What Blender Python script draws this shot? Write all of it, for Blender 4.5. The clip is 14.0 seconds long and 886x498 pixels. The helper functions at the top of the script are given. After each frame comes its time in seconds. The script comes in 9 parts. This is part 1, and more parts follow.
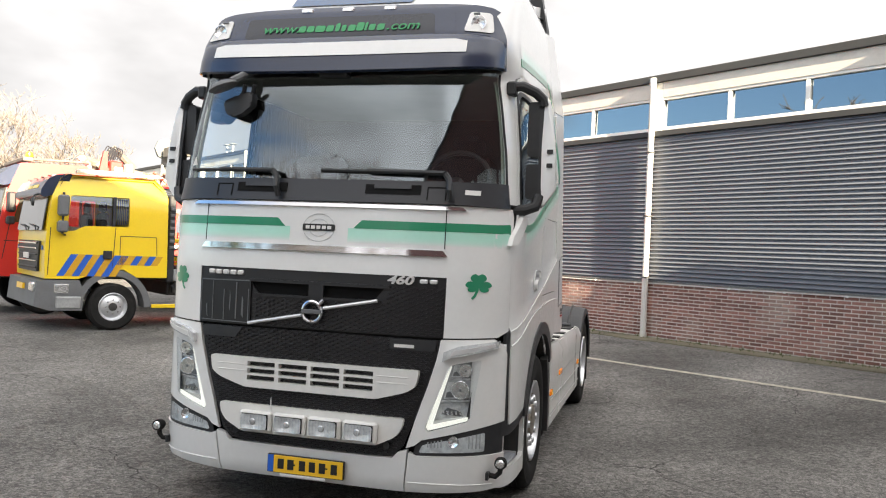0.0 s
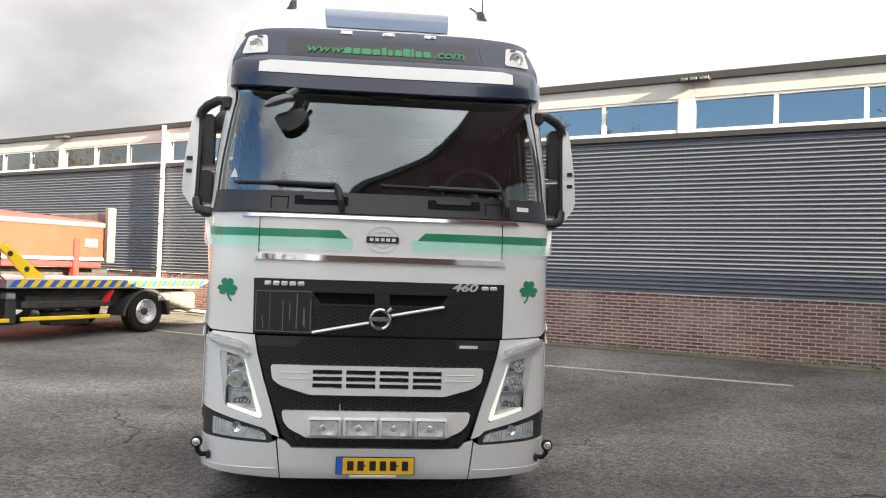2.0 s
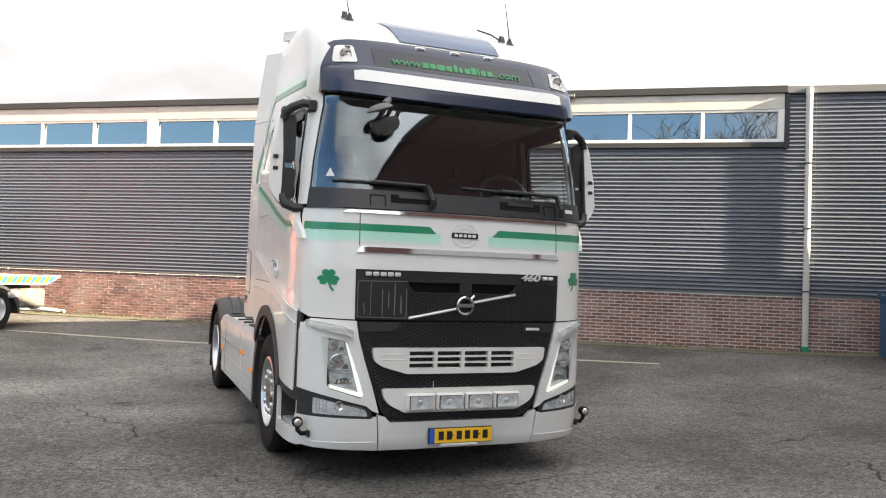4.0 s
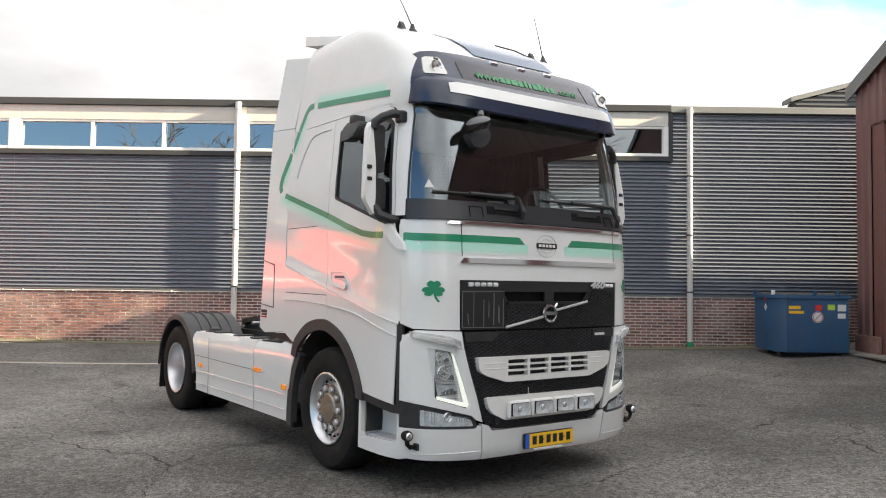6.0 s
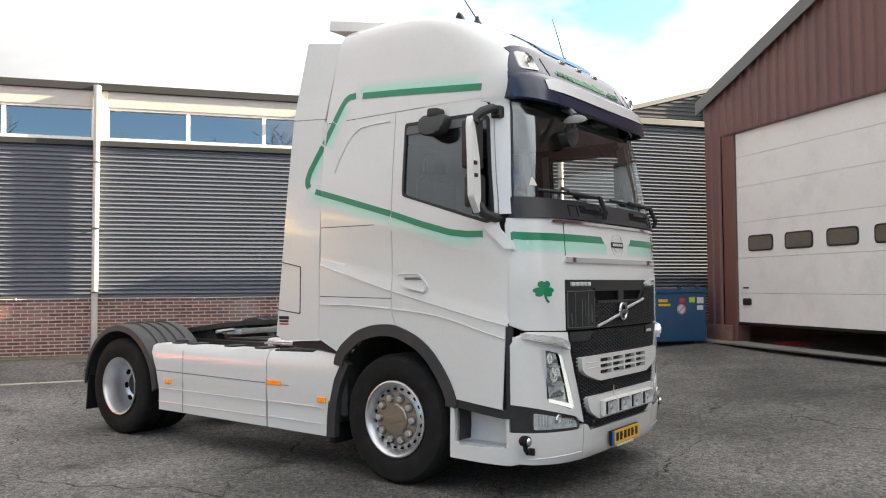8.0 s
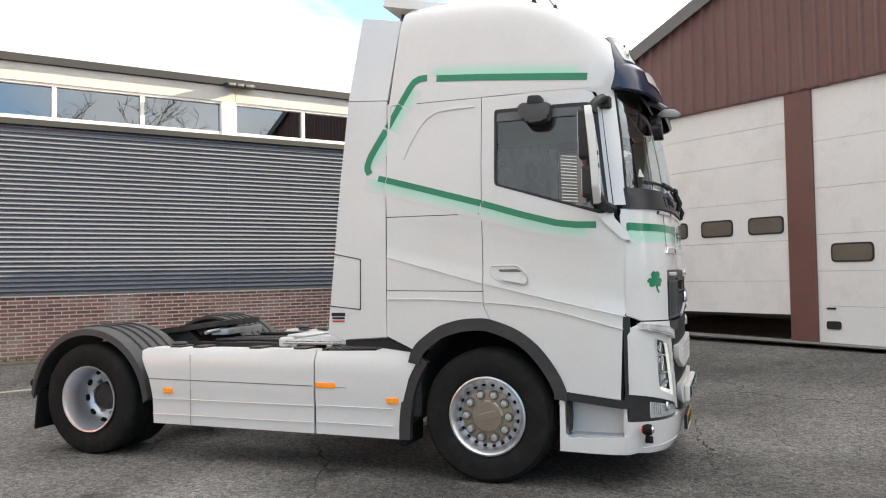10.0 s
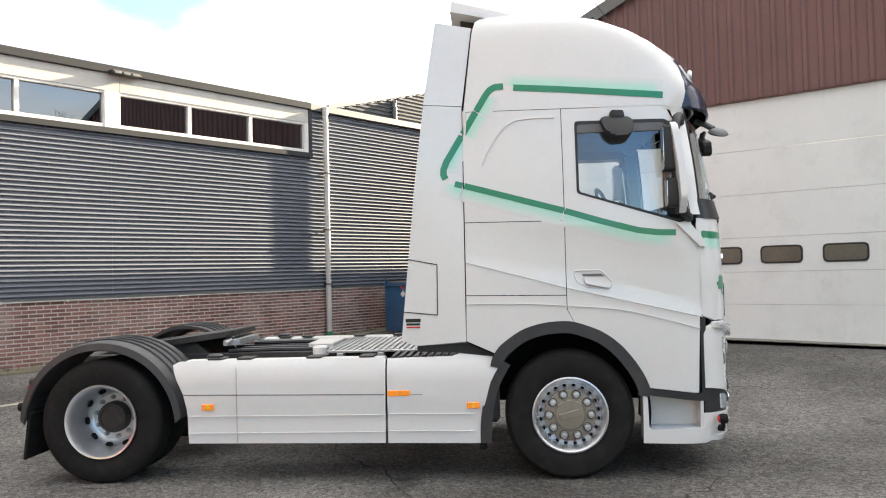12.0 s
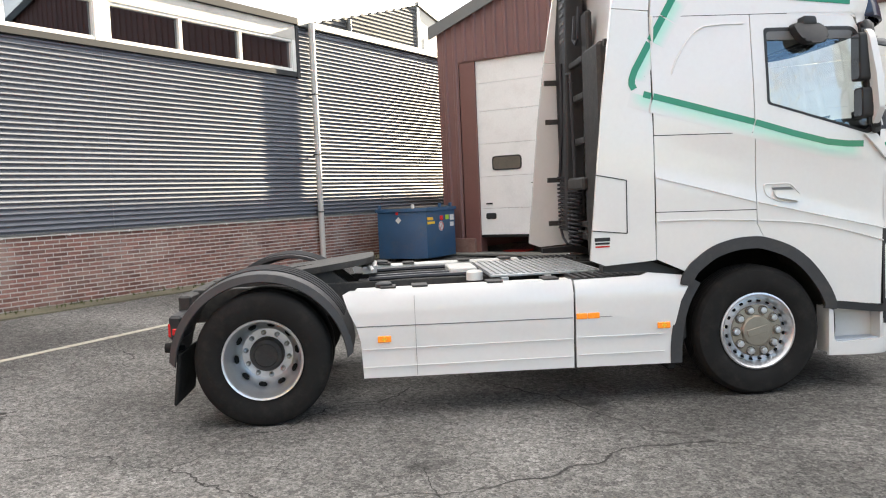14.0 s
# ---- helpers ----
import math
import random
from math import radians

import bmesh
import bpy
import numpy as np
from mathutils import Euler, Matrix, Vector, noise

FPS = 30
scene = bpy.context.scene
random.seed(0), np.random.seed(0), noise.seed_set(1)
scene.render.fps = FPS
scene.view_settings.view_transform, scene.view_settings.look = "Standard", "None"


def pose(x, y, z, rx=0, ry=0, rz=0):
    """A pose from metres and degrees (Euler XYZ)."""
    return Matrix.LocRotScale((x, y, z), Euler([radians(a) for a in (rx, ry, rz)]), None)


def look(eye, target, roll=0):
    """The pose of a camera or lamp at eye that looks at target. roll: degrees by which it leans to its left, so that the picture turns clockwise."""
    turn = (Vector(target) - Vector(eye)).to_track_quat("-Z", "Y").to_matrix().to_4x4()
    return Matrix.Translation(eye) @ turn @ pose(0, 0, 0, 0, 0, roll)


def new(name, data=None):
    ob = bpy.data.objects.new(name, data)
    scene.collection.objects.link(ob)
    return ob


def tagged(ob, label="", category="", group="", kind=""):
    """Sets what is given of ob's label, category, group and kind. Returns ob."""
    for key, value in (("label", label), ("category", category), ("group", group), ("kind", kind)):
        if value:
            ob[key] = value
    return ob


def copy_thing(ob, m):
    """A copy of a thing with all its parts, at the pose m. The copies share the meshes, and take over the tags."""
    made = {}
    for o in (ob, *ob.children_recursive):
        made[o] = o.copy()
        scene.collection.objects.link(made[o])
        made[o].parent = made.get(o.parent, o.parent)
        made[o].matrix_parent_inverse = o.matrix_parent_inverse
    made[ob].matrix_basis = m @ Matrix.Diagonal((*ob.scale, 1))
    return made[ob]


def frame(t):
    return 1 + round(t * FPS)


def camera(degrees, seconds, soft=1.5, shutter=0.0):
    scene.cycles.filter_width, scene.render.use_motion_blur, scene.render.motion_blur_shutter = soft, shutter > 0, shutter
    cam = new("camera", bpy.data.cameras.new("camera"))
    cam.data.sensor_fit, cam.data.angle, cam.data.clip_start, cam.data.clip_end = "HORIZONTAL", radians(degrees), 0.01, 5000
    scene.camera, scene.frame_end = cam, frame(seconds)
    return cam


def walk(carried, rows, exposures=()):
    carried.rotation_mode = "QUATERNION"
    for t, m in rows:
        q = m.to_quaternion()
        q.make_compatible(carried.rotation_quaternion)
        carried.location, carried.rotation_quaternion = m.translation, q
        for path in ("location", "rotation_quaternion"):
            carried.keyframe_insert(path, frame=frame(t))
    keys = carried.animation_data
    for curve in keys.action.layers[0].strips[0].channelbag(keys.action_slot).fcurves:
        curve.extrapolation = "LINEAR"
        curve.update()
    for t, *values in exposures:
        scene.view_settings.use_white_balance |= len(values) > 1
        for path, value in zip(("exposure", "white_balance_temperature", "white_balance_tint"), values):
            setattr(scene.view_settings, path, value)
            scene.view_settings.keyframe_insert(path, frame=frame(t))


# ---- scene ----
cam = camera(57.83, 14.0, soft=1.1)
# seconds, place, yaw, pitch, lean
ROWS = [
    (0.0, -6.058, -2.126, 1.730, -74.58, 0.37, 2.51),
    (0.5, -6.295, -1.561, 1.727, -80.08, 0.88, 2.51),
    (1.0, -6.490, -1.031, 1.714, -85.31, 1.90, 2.09),
    (1.5, -6.606, -0.471, 1.726, -90.33, 1.65, 1.79),
    (2.0, -6.791, 0.113, 1.689, -95.51, 1.36, 1.84),
    (2.5, -6.911, 0.714, 1.663, -100.38, 1.67, 2.00),
    (3.0, -7.083, 1.337, 1.637, -104.37, 1.47, 1.99),
    (5.5, -6.371, 4.002, 1.518, -123.23, 2.73, 1.19),
    (6.0, -5.989, 4.477, 1.547, -126.59, 2.56, 0.72),
    (6.5, -5.543, 4.924, 1.553, -130.84, 2.25, 0.15),
    (7.0, -5.106, 5.398, 1.582, -135.28, 2.31, -0.50),
    (7.5, -4.619, 5.763, 1.557, -139.40, 2.57, -0.56),
    (8.0, -4.073, 6.083, 1.549, -143.60, 2.60, -0.36),
    (10.5, -1.200, 7.237, 1.597, -164.56, 1.67, -1.18),
    (11.0, -0.619, 7.399, 1.618, -169.06, 1.69, -1.16),
    (11.5, -0.029, 7.509, 1.649, -172.93, 1.82, -1.34),
    (12.0, 0.583, 7.609, 1.656, -176.53, 1.64, -1.45),
    (12.5, 1.194, 7.628, 1.640, -180.17, 1.14, -1.49),
    (13.0, 1.792, 7.599, 1.648, -182.54, 0.04, -1.62),
    (13.5, 2.375, 7.488, 1.663, -183.60, -1.58, -2.13),
    (14.0, 2.897, 7.184, 1.650, -184.51, -3.70, -2.53),
]
EXPOSURES = [(0.0, 2.58), (3.0, 2.57), (5.5, 2.51), (6.5, 2.37), (8.0, 2.43), (10.5, 2.73), (11.0, 2.85), (11.5, 2.75), (12.5, 2.67), (13.0, 2.67), (14.0, 2.93)]
walk(cam, [(t, pose(x, y, z, 0, 0, yaw) @ pose(0, 0, 0, 90 + pitch) @ pose(0, 0, 0, 0, 0, lean)) for t, x, y, z, yaw, pitch, lean in ROWS], EXPOSURES)

# ---- world and sun ----
YARD = pose(0, 0, 0, 0, 0, 53.5)  # buildings: x along the long wall, y away from it
SUN_AZ, SUN_EL = -132.9, 18.6
world = bpy.data.worlds.new("sky")
scene.world = world
world.use_nodes = True
wn, wl = world.node_tree.nodes, world.node_tree.links
sky = wn.new("ShaderNodeTexSky")
sky.sky_type, sky.sun_disc = "NISHITA", False
sky.sun_elevation, sky.sun_rotation = radians(SUN_EL), radians(90 - SUN_AZ)
sky.air_density, sky.dust_density, sky.ozone_density = 1.0, 0.3, 2.5
coord = wn.new("ShaderNodeTexCoord")
stretch = wn.new("ShaderNodeMapping")
stretch.inputs["Scale"].default_value = (1.0, 1.0, 2.2)
stretch.inputs["Location"].default_value = (0.35, 0.2, 0.1)
cloud = wn.new("ShaderNodeTexNoise")
cloud.inputs["Scale"].default_value, cloud.inputs["Detail"].default_value, cloud.inputs["Roughness"].default_value = 1.5, 6.0, 0.55
cover = wn.new("ShaderNodeValToRGB")
cover.color_ramp.elements[0].position, cover.color_ramp.elements[1].position = 0.21, 0.34
mixsky = wn.new("ShaderNodeMix")
mixsky.data_type = "RGBA"
# cloud glows towards the sun and is duller away from it
_se, _sa = radians(SUN_EL), radians(SUN_AZ)
toward = wn.new("ShaderNodeVectorMath")
toward.operation = "DOT_PRODUCT"
toward.inputs[1].default_value = (math.cos(_sa) * math.cos(_se), math.sin(_sa) * math.cos(_se), math.sin(_se))
wl.new(coord.outputs["Generated"], toward.inputs[0])
glow = wn.new("ShaderNodeMapRange")
glow.inputs["From Min"].default_value, glow.inputs["From Max"].default_value = -1.0, 1.0
wl.new(toward.outputs["Value"], glow.inputs["Value"])
square_glow = wn.new("ShaderNodeMath")
square_glow.operation = "POWER"
square_glow.inputs[1].default_value = 2.0
wl.new(glow.outputs["Result"], square_glow.inputs[0])
bright = wn.new("ShaderNodeMath")
bright.operation = "MULTIPLY_ADD"
bright.inputs[1].default_value, bright.inputs[2].default_value = 1.48, 0.58
wl.new(square_glow.outputs[0], bright.inputs[0])
cloud_colour = wn.new("ShaderNodeVectorMath")
cloud_colour.operation = "SCALE"
cloud_colour.inputs[0].default_value = (6.34, 6.20, 6.14)
tone = wn.new("ShaderNodeTexNoise")
tone.inputs["Scale"].default_value, tone.inputs["Detail"].default_value, tone.inputs["Roughness"].default_value = 3.2, 5.0, 0.5
wl.new(stretch.outputs["Vector"], tone.inputs["Vector"])
tone_span = wn.new("ShaderNodeMapRange")
for k, v in (("From Min", 0.36), ("From Max", 0.64), ("To Min", 0.70), ("To Max", 1.16)):
    tone_span.inputs[k].default_value = v
wl.new(tone.outputs["Fac"], tone_span.inputs["Value"])
toned = wn.new("ShaderNodeMath")
toned.operation = "MULTIPLY"
wl.new(bright.outputs[0], toned.inputs[0])
wl.new(tone_span.outputs["Result"], toned.inputs[1])
# overcast is brighter overhead than at the horizon
height = wn.new("ShaderNodeSeparateXYZ")
wl.new(coord.outputs["Generated"], height.inputs[0])
overhead = wn.new("ShaderNodeMath")
overhead.operation = "MULTIPLY_ADD"
overhead.inputs[1].default_value, overhead.inputs[2].default_value = 0.32, 0.86
wl.new(height.outputs["Z"], overhead.inputs[0])
heaped = wn.new("ShaderNodeMath")
heaped.operation = "MULTIPLY"
wl.new(toned.outputs[0], heaped.inputs[0])
wl.new(overhead.outputs[0], heaped.inputs[1])
wl.new(heaped.outputs[0], cloud_colour.inputs["Scale"])
wl.new(cloud_colour.outputs[0], mixsky.inputs["B"])
back = wn["Background"]
back.inputs["Strength"].default_value = 0.045
wl.new(coord.outputs["Generated"], stretch.inputs["Vector"])
wl.new(stretch.outputs["Vector"], cloud.inputs["Vector"])
# the cloud opens towards two quarters of the sky
cover_value = cloud.outputs["Fac"]
for way, power, amount in (((-0.52, 0.83, 0.20), 9.0, 0.60), ((0.46, -0.83, 0.34), 20.0, 0.19)):
    lean = wn.new("ShaderNodeVectorMath")
    lean.operation = "DOT_PRODUCT"
    lean.inputs[1].default_value = way
    wl.new(coord.outputs["Generated"], lean.inputs[0])
    up = wn.new("ShaderNodeMath")
    up.operation = "MAXIMUM"
    up.inputs[1].default_value = 0.0
    wl.new(lean.outputs["Value"], up.inputs[0])
    narrow = wn.new("ShaderNodeMath")
    narrow.operation = "POWER"
    narrow.inputs[1].default_value = power
    wl.new(up.outputs[0], narrow.inputs[0])
    bank = wn.new("ShaderNodeMath")
    bank.operation = "MULTIPLY_ADD"
    bank.inputs[1].default_value = -amount
    wl.new(narrow.outputs[0], bank.inputs[0])
    wl.new(cover_value, bank.inputs[2])
    cover_value = bank.outputs[0]
wl.new(cover_value, cover.inputs["Fac"])
wl.new(cover.outputs["Color"], mixsky.inputs["Factor"])
clear_sky = wn.new("ShaderNodeVectorMath")
clear_sky.operation = "SCALE"
clear_sky.inputs["Scale"].default_value = 1.7
wl.new(sky.outputs["Color"], clear_sky.inputs[0])
wl.new(clear_sky.outputs[0], mixsky.inputs["A"])
wl.new(mixsky.outputs["Result"], back.inputs["Color"])
sun = new("sun", bpy.data.lights.new("sun", "SUN"))
sun.data.energy, sun.data.angle, sun.data.color = 6.6, radians(0.4), (1.0, 0.84, 0.61)
_e, _a = radians(SUN_EL), radians(SUN_AZ)
sun.matrix_world = look((math.cos(_a) * math.cos(_e) * 50, math.sin(_a) * math.cos(_e) * 50, math.sin(_e) * 50), (0, 0, 0))


# ---- materials ----
def material(name, base, rough=0.5, metal=0.0, vary=0.12, scale=3.0, fine=40.0, bump=0.0, coat=0.0, dirt=0.0, emit=0.0, random_tint=0.0):
    """A surface with variation at two scales, fine relief and optional dirt."""
    m = bpy.data.materials.new(name)
    m.use_nodes = True
    nd, lk = m.node_tree.nodes, m.node_tree.links
    b = nd["Principled BSDF"]
    b.inputs["Metallic"].default_value = metal
    b.inputs["Coat Weight"].default_value = coat
    b.inputs["Coat Roughness"].default_value = 0.04
    b.inputs["Specular IOR Level"].default_value = 0.2 if rough > 0.7 else 0.5
    co = nd.new("ShaderNodeTexCoord")
    big = nd.new("ShaderNodeTexNoise")
    big.inputs["Scale"].default_value, big.inputs["Detail"].default_value = scale, 5.0
    small = nd.new("ShaderNodeTexNoise")
    small.inputs["Scale"].default_value, small.inputs["Detail"].default_value = fine, 3.0
    lk.new(co.outputs["Object"], big.inputs["Vector"])
    lk.new(co.outputs["Object"], small.inputs["Vector"])
    add = nd.new("ShaderNodeMath")
    add.operation = "MULTIPLY_ADD"
    add.inputs[1].default_value = 0.6
    lk.new(big.outputs["Fac"], add.inputs[0])
    half = nd.new("ShaderNodeMath")
    half.operation = "MULTIPLY"
    half.inputs[1].default_value = 0.4
    lk.new(small.outputs["Fac"], half.inputs[0])
    lk.new(half.outputs[0], add.inputs[2])
    ramp = nd.new("ShaderNodeValToRGB")
    ramp.color_ramp.elements[0].position, ramp.color_ramp.elements[1].position = 0.3, 0.7
    lo, hi = [max(0, c * (1 - vary)) for c in base], [min(1, c * (1 + vary)) for c in base]
    ramp.color_ramp.elements[0].color, ramp.color_ramp.elements[1].color = (*lo, 1), (*hi, 1)
    lk.new(add.outputs[0], ramp.inputs["Fac"])
    colour = ramp.outputs["Color"]
    if random_tint:
        info = nd.new("ShaderNodeObjectInfo")
        geo = nd.new("ShaderNodeNewGeometry")
        both = nd.new("ShaderNodeMath")
        both.operation = "ADD"
        lk.new(info.outputs["Random"], both.inputs[0])
        lk.new(geo.outputs["Random Per Island"], both.inputs[1])
        wrap = nd.new("ShaderNodeMath")
        wrap.operation = "FRACT"
        lk.new(both.outputs[0], wrap.inputs[0])
        hsv = nd.new("ShaderNodeHueSaturation")
        rng = nd.new("ShaderNodeMapRange")
        rng.inputs["To Min"].default_value, rng.inputs["To Max"].default_value = 1 - random_tint, 1 + random_tint
        lk.new(wrap.outputs[0], rng.inputs["Value"])
        lk.new(rng.outputs["Result"], hsv.inputs["Value"])
        lk.new(colour, hsv.inputs["Color"])
        colour = hsv.outputs["Color"]
    if dirt:
        spot = nd.new("ShaderNodeTexNoise")
        spot.inputs["Scale"].default_value, spot.inputs["Detail"].default_value, spot.inputs["Roughness"].default_value = scale * 1.7, 8.0, 0.7
        lk.new(co.outputs["Object"], spot.inputs["Vector"])
        mask = nd.new("ShaderNodeMapRange")
        mask.inputs["From Min"].default_value, mask.inputs["From Max"].default_value, mask.inputs["To Max"].default_value = 0.5, 0.75, dirt
        lk.new(spot.outputs["Fac"], mask.inputs["Value"])
        mx = nd.new("ShaderNodeMix")
        mx.data_type = "RGBA"
        mx.inputs["B"].default_value = (0.11, 0.095, 0.075, 1)
        lk.new(mask.outputs["Result"], mx.inputs["Factor"])
        lk.new(colour, mx.inputs["A"])
        colour = mx.outputs["Result"]
    lk.new(colour, b.inputs["Base Color"])
    rr = nd.new("ShaderNodeMapRange")
    rr.inputs["To Min"].default_value, rr.inputs["To Max"].default_value = rough * 0.8, min(1, rough * 1.25)
    lk.new(small.outputs["Fac"], rr.inputs["Value"])
    lk.new(rr.outputs["Result"], b.inputs["Roughness"])
    if bump:
        bp = nd.new("ShaderNodeBump")
        bp.inputs["Strength"].default_value, bp.inputs["Distance"].default_value = 0.6, bump
        lk.new(add.outputs[0], bp.inputs["Height"])
        lk.new(bp.outputs["Normal"], b.inputs["Normal"])
    if emit:
        b.inputs["Emission Color"].default_value = (*base, 1)
        b.inputs["Emission Strength"].default_value = emit
    return m


def glass_material(name, tint, gloss=0.03, face_on=0.05):
    """A thin pane: clear with a tint, and a mirror that grows stronger at a slant."""
    m = bpy.data.materials.new(name)
    m.use_nodes = True
    nd, lk = m.node_tree.nodes, m.node_tree.links
    nd.remove(nd["Principled BSDF"])
    clear, shine, slant, mix = (nd.new(k) for k in ("ShaderNodeBsdfTransparent", "ShaderNodeBsdfGlossy", "ShaderNodeLayerWeight", "ShaderNodeMixShader"))
    clear.inputs["Color"].default_value = (*tint, 1)
    shine.inputs["Roughness"].default_value = gloss
    shine.inputs["Color"].default_value = (0.82, 0.91, 0.97, 1)
    slant.inputs["Blend"].default_value = 0.5
    fifth, lift = nd.new("ShaderNodeMath"), nd.new("ShaderNodeMath")
    fifth.operation, lift.operation = "POWER", "MULTIPLY_ADD"
    fifth.inputs[1].default_value = 4.0
    lift.inputs[1].default_value, lift.inputs[2].default_value = 1 - face_on, face_on
    lk.new(slant.outputs["Facing"], fifth.inputs[0])
    lk.new(fifth.outputs[0], lift.inputs[0])
    lk.new(lift.outputs[0], mix.inputs[0])
    lk.new(clear.outputs[0], mix.inputs[1])
    lk.new(shine.outputs[0], mix.inputs[2])
    lk.new(mix.outputs[0], nd["Material Output"].inputs["Surface"])
    return m


WHITE = material("white_paint", (0.73, 0.73, 0.715), 0.22, 0, 0.03, 0.8, 30, 0, 0.6, 0.05)
WHITE_MATT = material("white_plastic", (0.70, 0.69, 0.66), 0.35, 0, 0.04, 2, 40, 0, 0.1, 0.12)
GREEN = material("green_film", (0.008, 0.22, 0.105), 0.3, 0, 0.04, 2, 40, 0, 0.4)
def fading(name, film, ground):
    """A sprayed band: full colour where its "fade" is 1, the paint under it where 0."""
    m = material(name, film, 0.22, 0, 0.03, 0.8, 30, 0, 0.6, 0.05)
    nd, lk = m.node_tree.nodes, m.node_tree.links
    b = nd["Principled BSDF"]
    old = b.inputs["Base Color"].links[0].from_socket
    at = nd.new("ShaderNodeAttribute")
    at.attribute_name = "fade"
    mx = nd.new("ShaderNodeMix")
    mx.data_type = "RGBA"
    mx.inputs["A"].default_value = (*ground, 1)
    lk.new(at.outputs["Fac"], mx.inputs["Factor"])
    lk.new(old, mx.inputs["B"])
    lk.new(mx.outputs["Result"], b.inputs["Base Color"])
    return m


MINT_FADE = fading("mint_spray", (0.42, 0.74, 0.61), (0.705, 0.705, 0.69))
COWL = material("cowl_plastic", (0.016, 0.017, 0.021), 0.4, 0, 0.15, 3, 60, 0.0005)
SIGN_GREEN = material("sign_green_film", (0.015, 0.24, 0.075), 0.4)
BRIGHT = material("bright_silver_trim", (0.72, 0.72, 0.72), 0.30, 0.55, 0.03)
COMB = material("honeycomb_plastic", (0.022, 0.022, 0.025), 0.35, 0, 0.15, 4, 60)
LAMP_SILVER = material("lamp_silver", (0.66, 0.67, 0.68), 0.22, 0.6, 0.25, 14, 50, 0.004)
LAMP_GLASS = material("fluted_lamp_glass", (0.68, 0.70, 0.71), 0.16, 0.35, 0.35, 18, 45, 0.006, 0.6)
NAVY = material("navy_panel", (0.016, 0.025, 0.055), 0.24, 0, 0.1, 2, 40, 0, 0.15)
BLACK = material("black_plastic", (0.016, 0.017, 0.019), 0.5, 0, 0.2, 4, 60, 0.001, 0, 0.15)
GRILLE = material("grille_plastic", (0.014, 0.014, 0.016), 0.42, 0, 0.2, 4, 60)
# near-black, so the shade inside gaps and hollows is in the colour
DEEP = material("dark_cavity", (0.006, 0.006, 0.006), 0.9)
CHASSIS = material("chassis_paint", (0.025, 0.024, 0.023), 0.6, 0, 0.4, 5, 50, 0.002, 0, 0.5)
FENDER = material("fender_plastic", (0.035, 0.035, 0.037), 0.55, 0, 0.25, 4, 60, 0.001, 0, 0.3)
RUBBER = material("tyre_rubber", (0.013, 0.0128, 0.0125), 0.75, 0, 0.3, 5, 60, 0.002, 0, 0.14)
# opaque brown in place of the light that shows through the door panes
DOOR_WINDOW = material("door_window_brown", (0.13, 0.115, 0.09), 0.35, 0, 0.25, 2, 30)
CHROME = material("chrome", (0.64, 0.64, 0.66), 0.08, 1.0, 0.02)
ALLOY = material("wheel_alloy", (0.66, 0.67, 0.69), 0.34, 0.85, 0.08, 5, 60, 0, 0, 0.12)
HUBCAP = material("hub_bronze", (0.36, 0.32, 0.265), 0.40, 0.9, 0.1, 5, 60, 0, 0, 0.2)
TREAD = material("tread_plate", (0.50, 0.51, 0.52), 0.35, 1.0, 0.12, 5, 60, 0.001, 0, 0.3)
STEP_PLATE = material("step_plate", (0.50, 0.53, 0.57), 0.4, 0.3, 0.12, 5, 60, 0.001, 0, 0.2)
LENS = glass_material("lamp_lens", (0.93, 0.95, 0.96), 0.03, 0.04)
REFLECTOR = material("reflector", (0.86, 0.87, 0.88), 0.18, 1.0, 0.2, 26, 60, 0.010)
DRL = material("day_light_strip", (0.80, 0.79, 0.71), 0.3, 0, 0.02, 3, 40, 0, 0.3, 0, 0.14)
# both lens colours have a faint added glow, also on reflectors and stickers
AMBER = material("amber_lens", (0.80, 0.24, 0.015), 0.25, 0, 0.1, 8, 60, 0, 0.5, 0, 0.06)
RED_LENS = material("red_lens", (0.42, 0.012, 0.012), 0.25, 0, 0.1, 8, 60, 0, 0.5, 0, 0.04)
PLATE = material("plate_yellow", (0.85, 0.50, 0.02), 0.35, 0, 0.03, 4, 40, 0, 0.3)
PLATE_BLUE = material("plate_blue", (0.02, 0.12, 0.55), 0.35)
INK = material("black_ink", (0.01, 0.01, 0.01), 0.5)
SCREEN = glass_material("windscreen_glass", (0.92, 0.95, 0.93), 0.01, 0.145)
SIDE_GLASS = glass_material("side_glass", (0.92, 0.95, 0.93), 0.01, 0.15)
ROOF_GLASS = material("roof_hatch_glass", (0.035, 0.085, 0.18), 0.16, 0, 0.1, 2, 30, 0, 0.0)
CABIN = material("cabin_dark_trim", (0.034, 0.036, 0.038), 0.75, 0, 0.2, 4, 60)
CABIN_LIGHT = material("cabin_light_trim", (0.24, 0.25, 0.245), 0.8, 0, 0.1, 4, 60)
PILLAR_TRIM = material("pale_pillar_trim", (0.30, 0.36, 0.31), 0.8, 0, 0.1, 4, 60)
SEAT = material("seat_cloth", (0.018, 0.018, 0.021), 0.9, 0, 0.2, 5, 90, 0.002)
CURTAIN = material("curtain_cloth", (0.05, 0.05, 0.052), 0.9, 0, 0.1, 5, 90, 0.002)
HOSE = material("hose_rubber", (0.02, 0.02, 0.025), 0.45)

